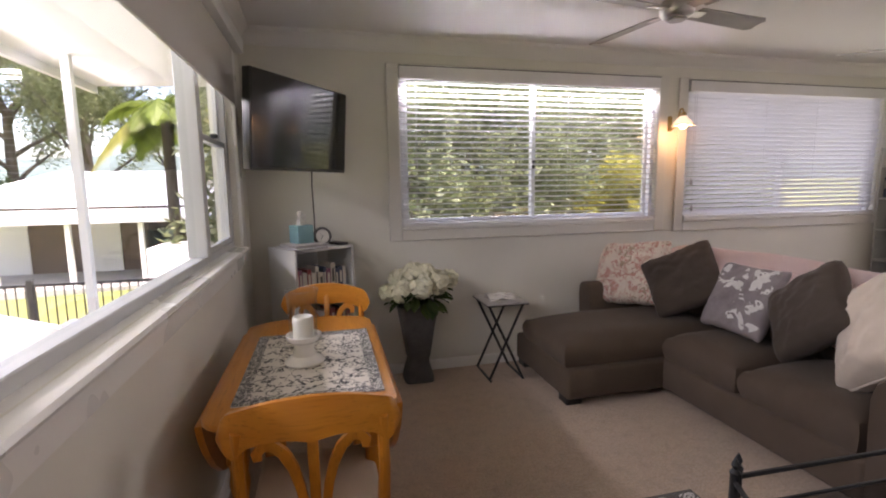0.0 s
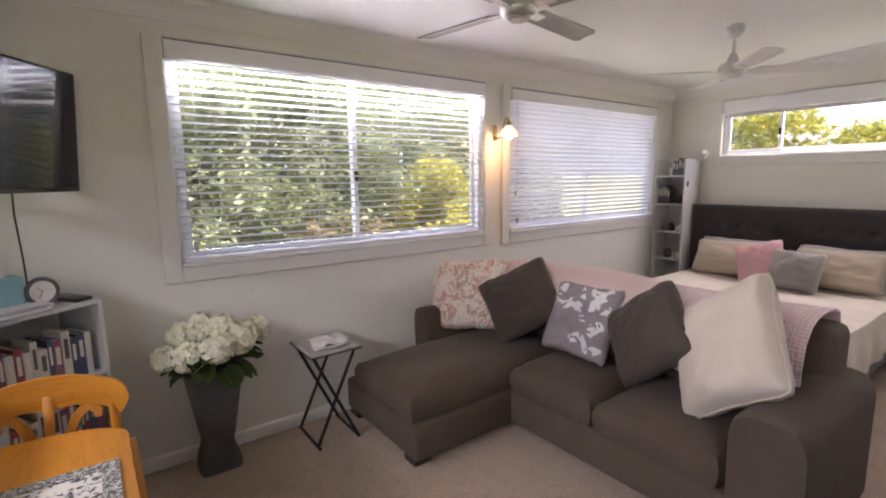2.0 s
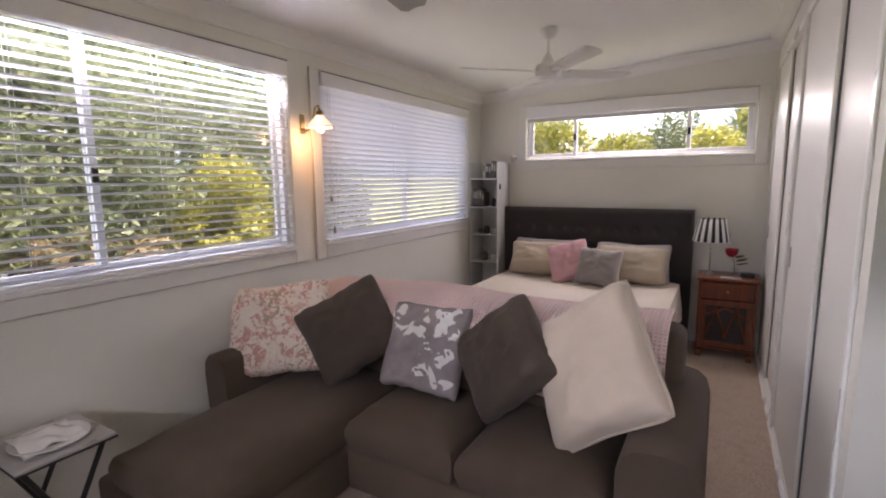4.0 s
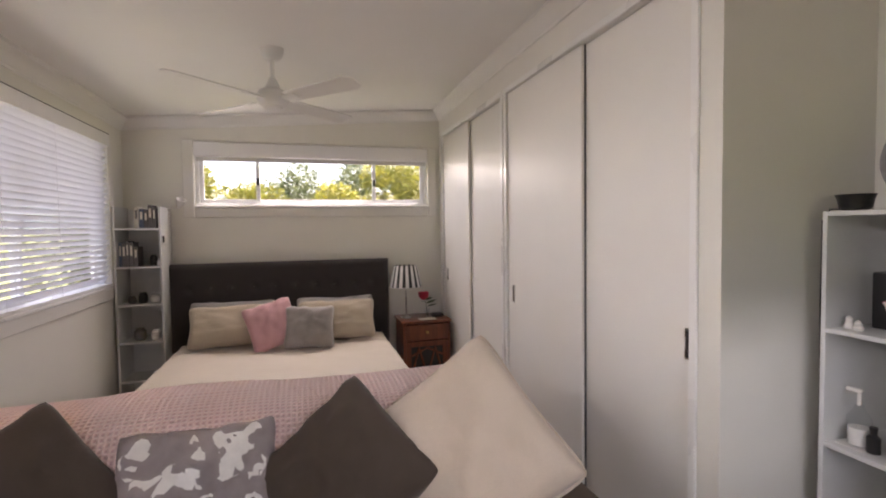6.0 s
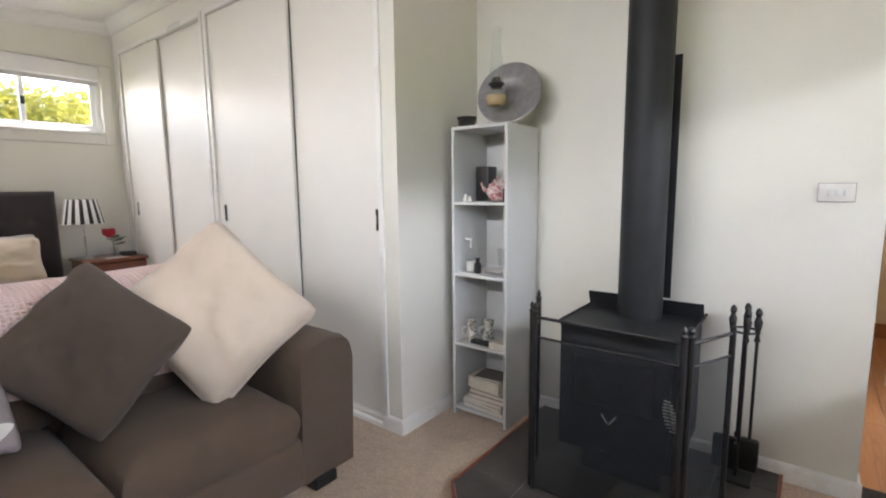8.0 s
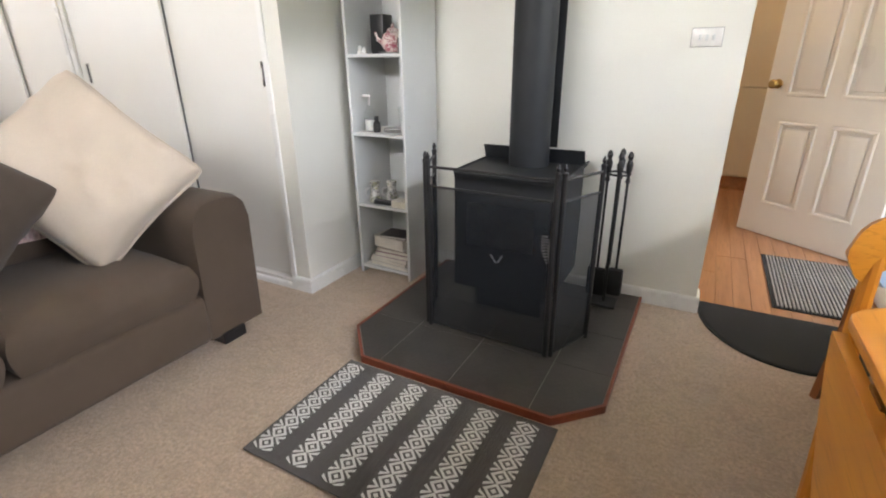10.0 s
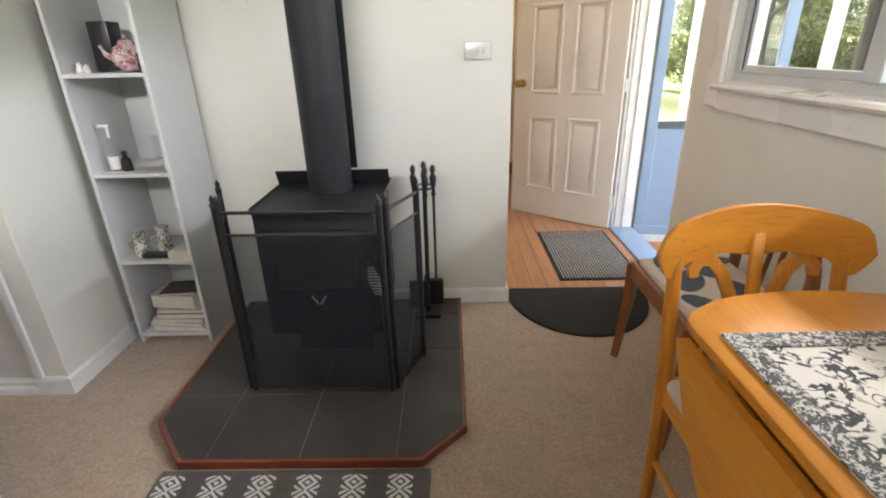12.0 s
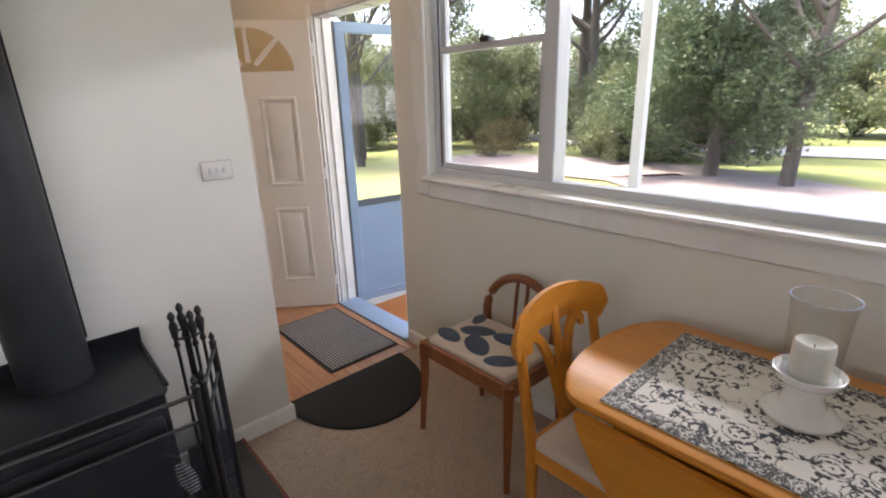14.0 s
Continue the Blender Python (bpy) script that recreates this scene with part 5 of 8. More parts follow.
ft = thing("fire_tools", (1.008, 0.482, 0.031), "black iron fire tool set on a stand", "fire tools")
bm = box(B(), 0.945, 1.072, 0.425, 0.54, 0.031, 0.045, 0.004, 1)
part("base_plate", bm, IRON2, ft)
part("stem", rod(B(), (1.008, 0.482, 0.04), (1.008, 0.482, 0.76), 0.008, seg=8), IRON2, ft)
part("ring", tube(B(), [(1.008 + 0.05 * math.cos(a), 0.482 + 0.05 * math.sin(a), 0.70) for a in [2 * math.pi * k / 16 for k in range(17)]], 0.005, 6), IRON2, ft)
for k, (dx, dy) in enumerate(((0.045, 0.02), (-0.045, 0.025), (0.0, -0.05), (-0.01, 0.055))):
    x, y = 1.008 + dx, 0.482 + dy
    bm = rod(B(), (x, y, 0.22), (x, y, 0.70), 0.006, seg=8)
    lathe(bm, [(0.006, 0.66), (0.012, 0.67), (0.007, 0.69), (0.014, 0.73), (0.016, 0.75), (0.008, 0.77), (0.014, 0.785), (0.010, 0.80), (0, 0.81)], (x, y, 0), 10)
    tool = part("tool", bm, IRON2, ft)
    if k == 0:
        part("shovel", box(B(), x - 0.045, x + 0.045, y - 0.006, y + 0.012, 0.08, 0.23, 0.005, 1), IRON2, tool)
    elif k == 1:
        part("brush", box(B(), x - 0.035, x + 0.035, y - 0.02, y + 0.02, 0.10, 0.24, 0.012, 2), MATBLACK, tool)
    else:
        part("tip", rod(B(), (x, y, 0.09), (x + 0.012, y, 0.22), 0.004, 0.007, 8), IRON2, tool)


# ---- shelf units ----
def shelf_unit(name, x0, x1, y0, y1, z1, levels, open_axis, label, top=True, mat=SHELFWHITE):
    """Open tower of shelves. open_axis: '+y' or '-x', the side that is open."""
    t = 0.016
    u = thing(name, ((x0 + x1) / 2, (y0 + y1) / 2, 0), label, "shelf unit")
    if open_axis == "+y":
        part("side", box(B(), x0, x0 + t, y0, y1, 0, z1, 0.0015, 1), mat, u)
        part("side", box(B(), x1 - t, x1, y0, y1, 0, z1, 0.0015, 1), mat, u)
        part("back", box(B(), x0 + t, x1 - t, y0, y0 + 0.006, 0.02, z1 - (t if top else 0), 0), mat, u)
        for z in levels + ([z1] if top else []):
            part("shelf", box(B(), x0 + t, x1 - t, y0 + 0.006, y1 - 0.001, z - t, z, 0.0015, 1), mat, u)
    else:
        part("side", box(B(), x0, x1, y0, y0 + t, 0, z1, 0.0015, 1), mat, u)
        part("side", box(B(), x0, x1, y1 - t, y1, 0, z1, 0.0015, 1), mat, u)
        part("back", box(B(), x1 - 0.006, x1, y0 + t, y1 - t, 0.02, z1 - t, 0), mat, u)
        for z in levels + ([z1] if top else []):
            part("shelf", box(B(), x0 + 0.001, x1 - 0.006, y0 + t, y1 - t, z - t, z, 0.0015, 1), mat, u)
    return u


BOOKC = [paint("book cover", c, 0.45, 0.12, 12, 0.02, 90) for c in
         ((0.35, 0.05, 0.06), (0.60, 0.56, 0.48), (0.05, 0.07, 0.12), (0.50, 0.44, 0.36), (0.10, 0.09, 0.09), (0.62, 0.60, 0.58), (0.25, 0.10, 0.16), (0.30, 0.07, 0.07))]
PAGES = paint("book paper", (0.66, 0.62, 0.53), 0.9, 0.08, 30, 0.3, 300)


def book(w, d, h, material, m, group, label):
    """Spine at -x... a closed book standing with its spine along the y=0 face."""
    b = thing("book", m.translation, label, "book", group)
    bm = B()
    box(bm, 0, 0.003, 0, d, 0, h, 0, 1, m)
    box(bm, w - 0.003, w, 0, d, 0, h, 0, 1, m)
    box(bm, 0.003, w - 0.003, 0, 0.003, 0, h, 0, 1, m)
    part("cover", bm, material, b, smooth=0)
    part("page_block", box(B(), 0.003, w - 0.003, 0.003, d - 0.006, 0.004, h - 0.004, 0, 1, m), PAGES, b, smooth=0)
    part("title_bar", box(B(), w * 0.25, w * 0.75, -0.0008, 0.0005, h * 0.45, h * 0.85, 0, 1, m), PAGES if material is not BOOKC[1] else BOOKC[4], b, "unreadable spine lettering", smooth=0)
    return b


su = shelf_unit("shelf_unit", 2.052, 2.402, FY + 0.018, 0.668, 1.628, [0.05, 0.431, 0.831, 1.228], "+y", "tall narrow pale grey open shelf unit in the alcove")

SHELF_N = "keepsakes on the alcove shelves"
# top: plate on edge, oil lamp, dark bowl
PLATEGREY = paint("silvered charger plate", (0.30, 0.29, 0.30), 0.35, 0.15, 25, 0.2, 60, metal=0.4)
pl = [(0, 0.0), (0.09, 0.0), (0.10, 0.008), (0.115, 0.005), (0.13, 0.014), (0.15, 0.012), (0.168, 0.022), (0.178, 0.018), (0.178, 0.012), (0.10, -0.006), (0, -0.006)]
bm = lathe(B(), pl, (0, 0, 0), 40)
bmesh.ops.transform(bm, matrix=pose(2.15, 0.475, 1.631 + 0.168, 0, 0, 12) @ pose(0, 0, 0, -70, 0, 0), verts=bm.verts)
solid("charger_plate", bm, PLATEGREY, "large round grey plate leaning on the wall", "plate", smooth=60)
ol = thing("oil_lamp", (2.155, 0.605, 1.628), "clear glass oil lamp with tall chimney on the shelf unit", "oil lamp")
part("font", lathe(B(), [(0.045, 0), (0.05, 0.011), (0.02, 0.034), (0.018, 0.057), (0.05, 0.092), (0.062, 0.127), (0.055, 0.161), (0.025, 0.184)], (2.155, 0.605, 1.628), 24), CLEAR, ol)
part("oil", lathe(B(), [(0.0, 0.086), (0.045, 0.098), (0.055, 0.127), (0.05, 0.147), (0, 0.128)], (2.155, 0.605, 1.628), 20), paint("amber lamp oil", (0.40, 0.30, 0.16), 0.2), ol)
part("burner", lathe(B(), [(0.024, 0.182), (0.03, 0.190), (0.042, 0.198), (0.042, 0.207), (0.028, 0.218), (0.022, 0.236), (0, 0.205)], (2.155, 0.605, 1.628), 20), BLACKPLASTIC, ol)
part("chimney", lathe(B(), [(0.026, 0.218), (0.036, 0.259), (0.034, 0.299), (0.024, 0.356), (0.021, 0.460), (0.030, 0.477), (0.028, 0.475), (0.019, 0.460), (0.022, 0.356), (0.032, 0.299), (0.034, 0.259), (0.024, 0.218)], (2.155, 0.605, 1.628), 24), CLEAR, ol)
solid("small_pot", lathe(B(), [(0.03, 0), (0.045, 0.01), (0.05, 0.04), (0.056, 0.055), (0.05, 0.055), (0.044, 0.04), (0, 0.03)], (2.345, 0.60, 1.628), 18), BLACKPLASTIC, "small black pot on the shelf unit", "pot")
solid("cable", tube(B(), [(2.405, 0.64, 1.60), (2.385, 0.66, 1.634), (2.33, 0.655, 1.633), (2.30, 0.645, 1.633)], 0.003, 6), BLACKPLASTIC, "loose black cable end", "cable")
solid("cable", tube(B(), [(2.407, 0.66, 1.60), (2.408, 0.662, 1.3), (2.408, 0.658, 1.0), (2.407, 0.66, 0.5)], 0.003, 6), BLACKPLASTIC, "black cable hanging beside the shelf unit", "cable")
# third shelf: tea things
TEAPINK = print_fabric("rose china", (0.70, 0.60, 0.56), [(0.42, 0.12, 0.16), (0.32, 0.10, 0.12)], 60, 0.5, 0.54)
tp = thing("teapot", (2.17, 0.56, 1.228), "pink floral china teapot on its plate", "teapot")
o = (2.17, 0.56, 1.236)
part("pot", lathe(B(), [(0.035, 0), (0.055, 0.02), (0.062, 0.05), (0.05, 0.085), (0.03, 0.095), (0, 0.096)], o, 22), TEAPINK, tp)
part("lid", lathe(B(), [(0.034, 0.094), (0.028, 0.108), (0.008, 0.116), (0.010, 0.128), (0, 0.136)], o, 16), TEAPINK, tp)
part("spout", tube(B(), [(o[0] + 0.05, o[1] + 0.01, o[2] + 0.04), (o[0] + 0.085, o[1] + 0.012, o[2] + 0.06), (o[0] + 0.10, o[1] + 0.014, o[2] + 0.095)], [0.014, 0.010, 0.007], 8), TEAPINK, tp)
part("handle", tube(B(), [(o[0] - 0.05, o[1], o[2] + 0.075), (o[0] - 0.085, o[1], o[2] + 0.07), (o[0] - 0.085, o[1], o[2] + 0.035), (o[0] - 0.058, o[1], o[2] + 0.025)], 0.006, 8), TEAPINK, tp)
solid("saucer", lathe(B(), [(0.03, 0.001), (0.075, 0.006), (0.078, 0.008), (0.03, 0.007), (0, 0.007)], (2.17, 0.56, 1.228), 24), WHITECERAMIC, "white saucer under the teapot", "saucer", SHELF_N)
solid("canister", box(B(), 2.25, 2.335, 0.44, 0.53, 1.229, 1.42, 0.006, 2), BLACKPLASTIC, "dark upright canister on the alcove shelf", "canister", SHELF_N)
solid("canister", box(B(), 2.06, 2.095, 0.60, 0.64, 1.229, 1.30, 0.003, 1), BLACKPLASTIC, "small black box beside the teapot", "box", SHELF_N)
for x, y, h in ((2.355, 0.60, 0.035), (2.325, 0.605, 0.025)):
    solid("figurine", lathe(B(), [(0.014, 0), (0.017, 0.01), (0.010, h * 0.7), (0.012, h), (0, h + 0.01)], (x, y, 1.228), 10), WHITECERAMIC, "tiny white ornament on the alcove shelf", "ornament", SHELF_N)
# second shelf: soap bottle, glasses, plates
sb = thing("pump_bottle", (2.325, 0.59, 0.831), "clear pump bottle with white liquid", "bottle")
o = (2.325, 0.59, 0.831)
part("bottle", lathe(B(), [(0.030, 0.004), (0.034, 0.01), (0.034, 0.10), (0.014, 0.125), (0.014, 0.14)], o, 18), CLEAR, sb)
part("liquid", lathe(B(), [(0.029, 0.008), (0.030, 0.065), (0, 0.066)], o, 16), WHITECERAMIC, sb)
bm = rod(B(), (o[0], o[1], o[2] + 0.14), (o[0], o[1], o[2] + 0.185), 0.006, seg=8)
box(bm, o[0] - 0.01, o[0] + 0.04, o[1] - 0.008, o[1] + 0.008, o[2] + 0.182, o[2] + 0.195, 0.003, 1)
part("pump", bm, WHITECERAMIC, sb)
solid("coaster", box(B(), 2.285, 2.37, 0.545, 0.635, 0.8312, 0.8345, 0.001, 1), WHITECERAMIC, "white square coaster under the bottle", "coaster", SHELF_N)
for k in range(3):
    solid("plate", lathe(B(), [(0.04, 0.0), (0.085, 0.006), (0.088, 0.009), (0.04, 0.006), (0, 0.006)], (2.155, 0.56, 0.8315 + 0.0075 * k), 26), WHITECERAMIC, "white plate in a small stack", "plate", "stacked plates")
for x, y in ((2.11, 0.40), (2.17, 0.41), (2.23, 0.40)):
    solid("drinking_glass", lathe(B(), [(0.026, 0.002), (0.033, 0.12), (0.0315, 0.12), (0.0245, 0.008), (0, 0.008)], (x, y, 0.831), 18), CLEAR, "clear drinking glass on the alcove shelf", "glass", "drinking glasses")
solid("small_bottle", lathe(B(), [(0.02, 0), (0.02, 0.05), (0.010, 0.06), (0.012, 0.085), (0, 0.086)], (2.275, 0.60, 0.831), 12), BLACKPLASTIC, "small dark bottle beside the soap", "bottle", SHELF_N)
solid("cup", lathe(B(), [(0.018, 0), (0.024, 0.03), (0.026, 0.045), (0.023, 0.045), (0.02, 0.01), (0, 0.008)], (2.075, 0.625, 0.831), 14), WHITECERAMIC, "small white cup at the shelf edge", "cup", SHELF_N)
# first shelf: two cups upside down, cutlery, block of notes
MUG = print_fabric("printed china", (0.66, 0.64, 0.60), [(0.25, 0.26, 0.12), (0.10, 0.10, 0.10)], 60, 0.52, 0.55)
for x, y in ((2.325, 0.585), (2.245, 0.53)):
    mg = thing("mug", (x, y, 0.431), "tall flared printed mug standing upside down", "mug", "mugs on the alcove shelf")
    part("cup", lathe(B(), [(0.036, 0.0), (0.034, 0.02), (0.026, 0.055), (0.024, 0.085), (0.030, 0.118), (0, 0.12)], (x, y, 0.431), 20), MUG, mg)
    part("handle", tube(B(), [(x + 0.028, y + 0.01, 0.51), (x + 0.05, y + 0.02, 0.50), (x + 0.052, y + 0.02, 0.465), (x + 0.034, y + 0.012, 0.45)], 0.0045, 6), WHITECERAMIC, mg)
solid("cutlery_tray", box(B(), 2.17, 2.30, 0.60, 0.645, 0.4312, 0.455, 0.006, 1, None), BLACKPLASTIC, "black tray with cutlery", "tray")
solid("note_block", box(B(), 2.062, 2.165, 0.585, 0.66, 0.4312, 0.47, 0.001, 1), PAGES, "thick cream paper block", "note block")
solid("tumbler", lathe(B(), [(0.028, 0), (0.030, 0.07), (0.028, 0.07), (0.026, 0.006), (0, 0.006)], (2.13, 0.50, 0.431), 16), CHROME, "small silver tumbler on the shelf", "tumbler", SHELF_N)
random.seed(7)
z = 0.051
for k, (w, d, h, ci) in enumerate(((0.27, 0.21, 0.022, 5), (0.27, 0.20, 0.018, 1), (0.25, 0.20, 0.02, 5), (0.24, 0.20, 0.028, 6), (0.23, 0.19, 0.018, 3), (0.22, 0.15, 0.065, 5), (0.17, 0.14, 0.012, 4))):
    x = 2.21 + random.uniform(-0.02, 0.02) + (0.03 if k == 5 else 0)
    bk = thing("book", (x, 0.55, z), "book or magazine lying in a low stack", "book", "stacked books")
    m = pose(x, 0.545, z, 0, 0, random.uniform(-7, 7))
    part("cover", box(B(), -w / 2, w / 2, -d / 2, d / 2, 0, 0.002, 0, 1, m), BOOKC[ci], bk, smooth=0)
    part("cover", box(B(), -w / 2, w / 2, -d / 2, d / 2, h - 0.002, h, 0, 1, m), BOOKC[1 if k == 5 else ci], bk, smooth=0)
    part("page_block", box(B(), -w / 2 + 0.003, w / 2 - 0.003, -d / 2 + 0.003, d / 2 - 0.002, 0.002, h - 0.002, 0, 1, m), PAGES, bk, smooth=0)
    z += h + 0.0006

# shelf tower by the bed
eu = shelf_unit("shelf_unit", 5.60, 5.925, 3.515, 3.862, 1.80, [0.06, 0.37, 0.69, 1.0, 1.31, 1.625], "-x", "tall narrow pale grey open shelf unit beside the bed", top=False)
random.seed(21)
for z, y0, n, hr in ((1.626, 3.56, 5, (0.13, 0.19)), (1.311, 3.70, 5, (0.16, 0.22))):
    y = y0
    for k in range(n):
        w, h = random.uniform(0.018, 0.034), random.uniform(*hr)
        tilt = random.uniform(-2, 2) + (10 if k == n - 1 else 0)
        book(w, 0.14, h, BOOKC[(4, 3, 4, 2, 6, 4, 1, 4)[random.randrange(8)]], pose(5.64, y + w, z, 0, 0, -90), "books by the bed", "paperback book standing on the bedside shelf")
        y += w + 0.003
for z, y, r, h, mt in ((1.311, 3.60, 0.03, 0.09, BLACKPLASTIC), (1.311, 3.555, 0.022, 0.05, WHITECERAMIC), (1.0, 3.60, 0.04, 0.07, WHITECERAMIC), (1.0, 3.69, 0.035, 0.09, BLACKPLASTIC), (1.0, 3.77, 0.03, 0.06, VASE), (0.69, 3.60, 0.04, 0.08, WHITECERAMIC), (0.69, 3.72, 0.045, 0.10, VASE)):
    solid("jar", lathe(B(), [(r * 0.8, 0), (r, h * 0.2), (r, h * 0.75), (r * 0.7, h * 0.9), (r * 0.75, h), (0, h)], (5.70, y, z), 14), mt, "small jar on the bedside shelf", "jar", "jars on the bedside shelf")
solid("door_hook", box(B(), 5.64, 5.665, 3.503, 3.515, 1.50, 1.56, 0.004, 1), BLACKPLASTIC, "small black hook on the shelf side", "hook")
wl = thing("clip_light", (5.86, 3.47, 1.80), "white clip-on reading light above the shelf unit", "lamp")
part("arm", tube(B(), [(5.84, 3.56, 1.79), (5.82, 3.50, 1.80), (5.80, 3.45, 1.79), (5.80, 3.42, 1.81)], 0.006, 8), WHITECERAMIC, wl)
bm = lathe(B(), [(0.016, 0), (0.034, 0.05), (0.040, 0.085), (0.036, 0.085), (0.014, 0.01)], (0, 0, 0), 18)
bmesh.ops.transform(bm, matrix=pose(5.80, 3.42, 1.80, 20, -30, 0), verts=bm.verts)
part("shade", bm, WHITECERAMIC, wl)
part("clip", box(B(), 5.81, 5.86, 3.51, 3.57, 1.775, 1.80, 0.004, 1), WHITECERAMIC, wl)


# ---- television corner ----
tvm = pose(0.082, 3.46, 1.87, 0, 0, math.degrees(math.atan2(0.80, 0.567))) @ pose(0, 0, 0, 4, 0, 0)
tv = thing("television", (0.056, 3.45, 1.6), "flat black television on a wall bracket", "television")
part("case", box(B(), -0.472, 0.472, -0.012, 0.045, -0.278, 0.278, 0.006, 2, tvm), BLACKPLASTIC, tv)
part("screen", box(B(), -0.462, 0.462, -0.0145, -0.012, -0.258, 0.268, 0, 1, tvm), GLASSBLACK, tv, "dark glossy screen")
part("chin", box(B(), -0.462, 0.462, -0.015, -0.011, -0.276, -0.262, 0, 1, tvm), BLACKPLASTIC, tv)
part("bracket", tube(B(), [tvm @ Vector((0, 0.045, 0)), (-0.10, 3.72, 1.87), (-0.20, NY - 0.004, 1.87)], 0.02, 8), BLACKPLASTIC, tv)
part("wall_plate", box(B(), -0.26, -0.12, NY - 0.012, NY - 0.001, 1.76, 1.98, 0.003, 1), BLACKPLASTIC, tv)
solid("cable", tube(B(), [tuple(tvm @ Vector((0.12, 0.02, -0.27))), (0.115, 3.60, 1.50), (0.12, 3.64, 1.28), (0.12, 3.66, 1.10)], 0.004, 6), BLACKPLASTIC, "black cable hanging from the television", "cable")

BCM = pose(-0.01, 3.385, 0, 0, 0, 32)
bc = thing("bookcase", (0.1, 3.6, 0), "low pale grey bookcase filled with books, set across the corner", "bookcase")
w, dp, h, t = 0.46, 0.36, 1.085, 0.018
for x0, x1 in ((0, t), (w - t, w)):
    part("side", box(B(), x0, x1, 0, dp, 0, h, 0.002, 1, BCM), SHELFWHITE, bc)
part("back", box(B(), t, w - t, dp - 0.006, dp, 0.02, h - t, 0, 1, BCM), SHELFWHITE, bc)
for z in (0.08, 0.42, 0.735, h):
    part("shelf", box(B(), t, w - t, 0.001, dp - 0.006, z - t, z, 0.002, 1, BCM), SHELFWHITE, bc)
random.seed(3)
for z0, hi in ((0.736, 0.245), (0.421, 0.24)):
    x = t + 0.004
    while x < w - t - 0.04:
        bw, bh = random.uniform(0.014, 0.036), random.uniform(hi - 0.07, hi - 0.005)
        ci = random.choice((1, 1, 5, 5, 3, 0, 2, 4, 7, 6))
        book(bw, random.uniform(0.13, 0.17), bh, BOOKC[ci], BCM @ pose(x, 0.03, z0), "books in the bookcase", "upright book in the corner bookcase")
        x += bw + 0.0015
TEAL = paint("pale teal card", (0.22, 0.42, 0.46), 0.5, 0.06, 10)
tb = thing("tissue_box", (0.06, 3.60, h), "pale blue tissue box with a tissue standing up", "tissue box")
part("carton", box(B(), 0.10, 0.22, 0.12, 0.24, h + 0.028, h + 0.15, 0.003, 1, BCM), TEAL, tb)
bm = B()
def tissue(u, v):
    a = 2 * math.pi * u
    r = 0.032 + 0.014 * math.sin(3 * a + 4 * v) * (0.4 + v) - 0.012 * v
    p = BCM @ Vector((0.16 + r * math.cos(a), 0.18 + 0.6 * r * math.sin(a), h + 0.148 + 0.085 * v + 0.014 * math.sin(2 * a) * v))
    return p
sheet_grid(bm, tissue, 20, 6)
part("tissue", bm, WHITECERAMIC, tb, "crumpled white tissue")
ck = thing("clock", (0.2, 3.62, h), "round table clock with grey rim and white face", "clock")
CLK = BCM @ pose(0.285, 0.12, h + 0.066, 0, 0, -12) @ pose(0, 0, 0, 82, 0, 0)
part("rim", lathe(B(), [(0.062, -0.012), (0.066, 0.0), (0.062, 0.014), (0.050, 0.016), (0.048, 0.006), (0.048, -0.012)], (0, 0, 0), 32), VASE, ck)
part("dial", lathe(B(), [(0.049, 0.002), (0.049, 0.006), (0, 0.006)], (0, 0, 0), 28), WHITECERAMIC, ck)
for a, ln in ((40, 0.024), (150, 0.034)):
    part("hand", box(B(), -0.0015, 0.0015, 0, ln, 0.007, 0.008, 0, 1, pose(0, 0, 0, 0, 0, a)), BLACKPLASTIC, ck)
for o2 in ck.children:
    o2.matrix_basis = CLK
lt = thing("laptop_stack", (0, 3.5, h), "slim grey folder and tray on the bookcase top", "folder")
part("tray", box(B(), -0.01, 0.24, -0.02, 0.25, h + 0.001, h + 0.012, 0.002, 1, BCM @ pose(0.0, 0.0, 0, 0, 0, 0)), PALEGREY, lt)
part("folder", box(B(), 0.03, 0.27, 0.02, 0.25, h + 0.012, h + 0.028, 0.002, 1, BCM), PALEGREY, lt)
solid("remote_control", box(B(), 0.36, 0.44, 0.03, 0.22, h + 0.001, h + 0.018, 0.005, 2, BCM), BLACKPLASTIC, "black remote control on the bookcase", "remote control")


# ---- planter with hydrangeas, tray table ----
vs = thing("planter", (0.845, 3.735, 0), "tall square grey urn on a flared foot", "planter")
part("urn", lathe(B(), [(0.112, 0.0), (0.112, 0.03), (0.100, 0.08), (0.084, 0.14), (0.080, 0.17), (0.088, 0.20), (0.118, 0.40), (0.146, 0.575), (0.152, 0.60), (0.138, 0.60), (0.128, 0.55), (0, 0.54)], (0.845, 3.735, 0), 40, sq=6), VASE, vs, smooth=25)
HYD = paint("cream hydrangea petal", (0.80, 0.78, 0.60), 0.7, 0.12, 60, 0.1)
GREENL = leaf_material("hydrangea leaf", (0.03, 0.065, 0.018), (0.05, 0.10, 0.03))
fl_ = thing("hydrangeas", (0.845, 3.735, 0.54), "bunch of cream hydrangeas with dark leaves in the urn", "flowers")
random.seed(9)
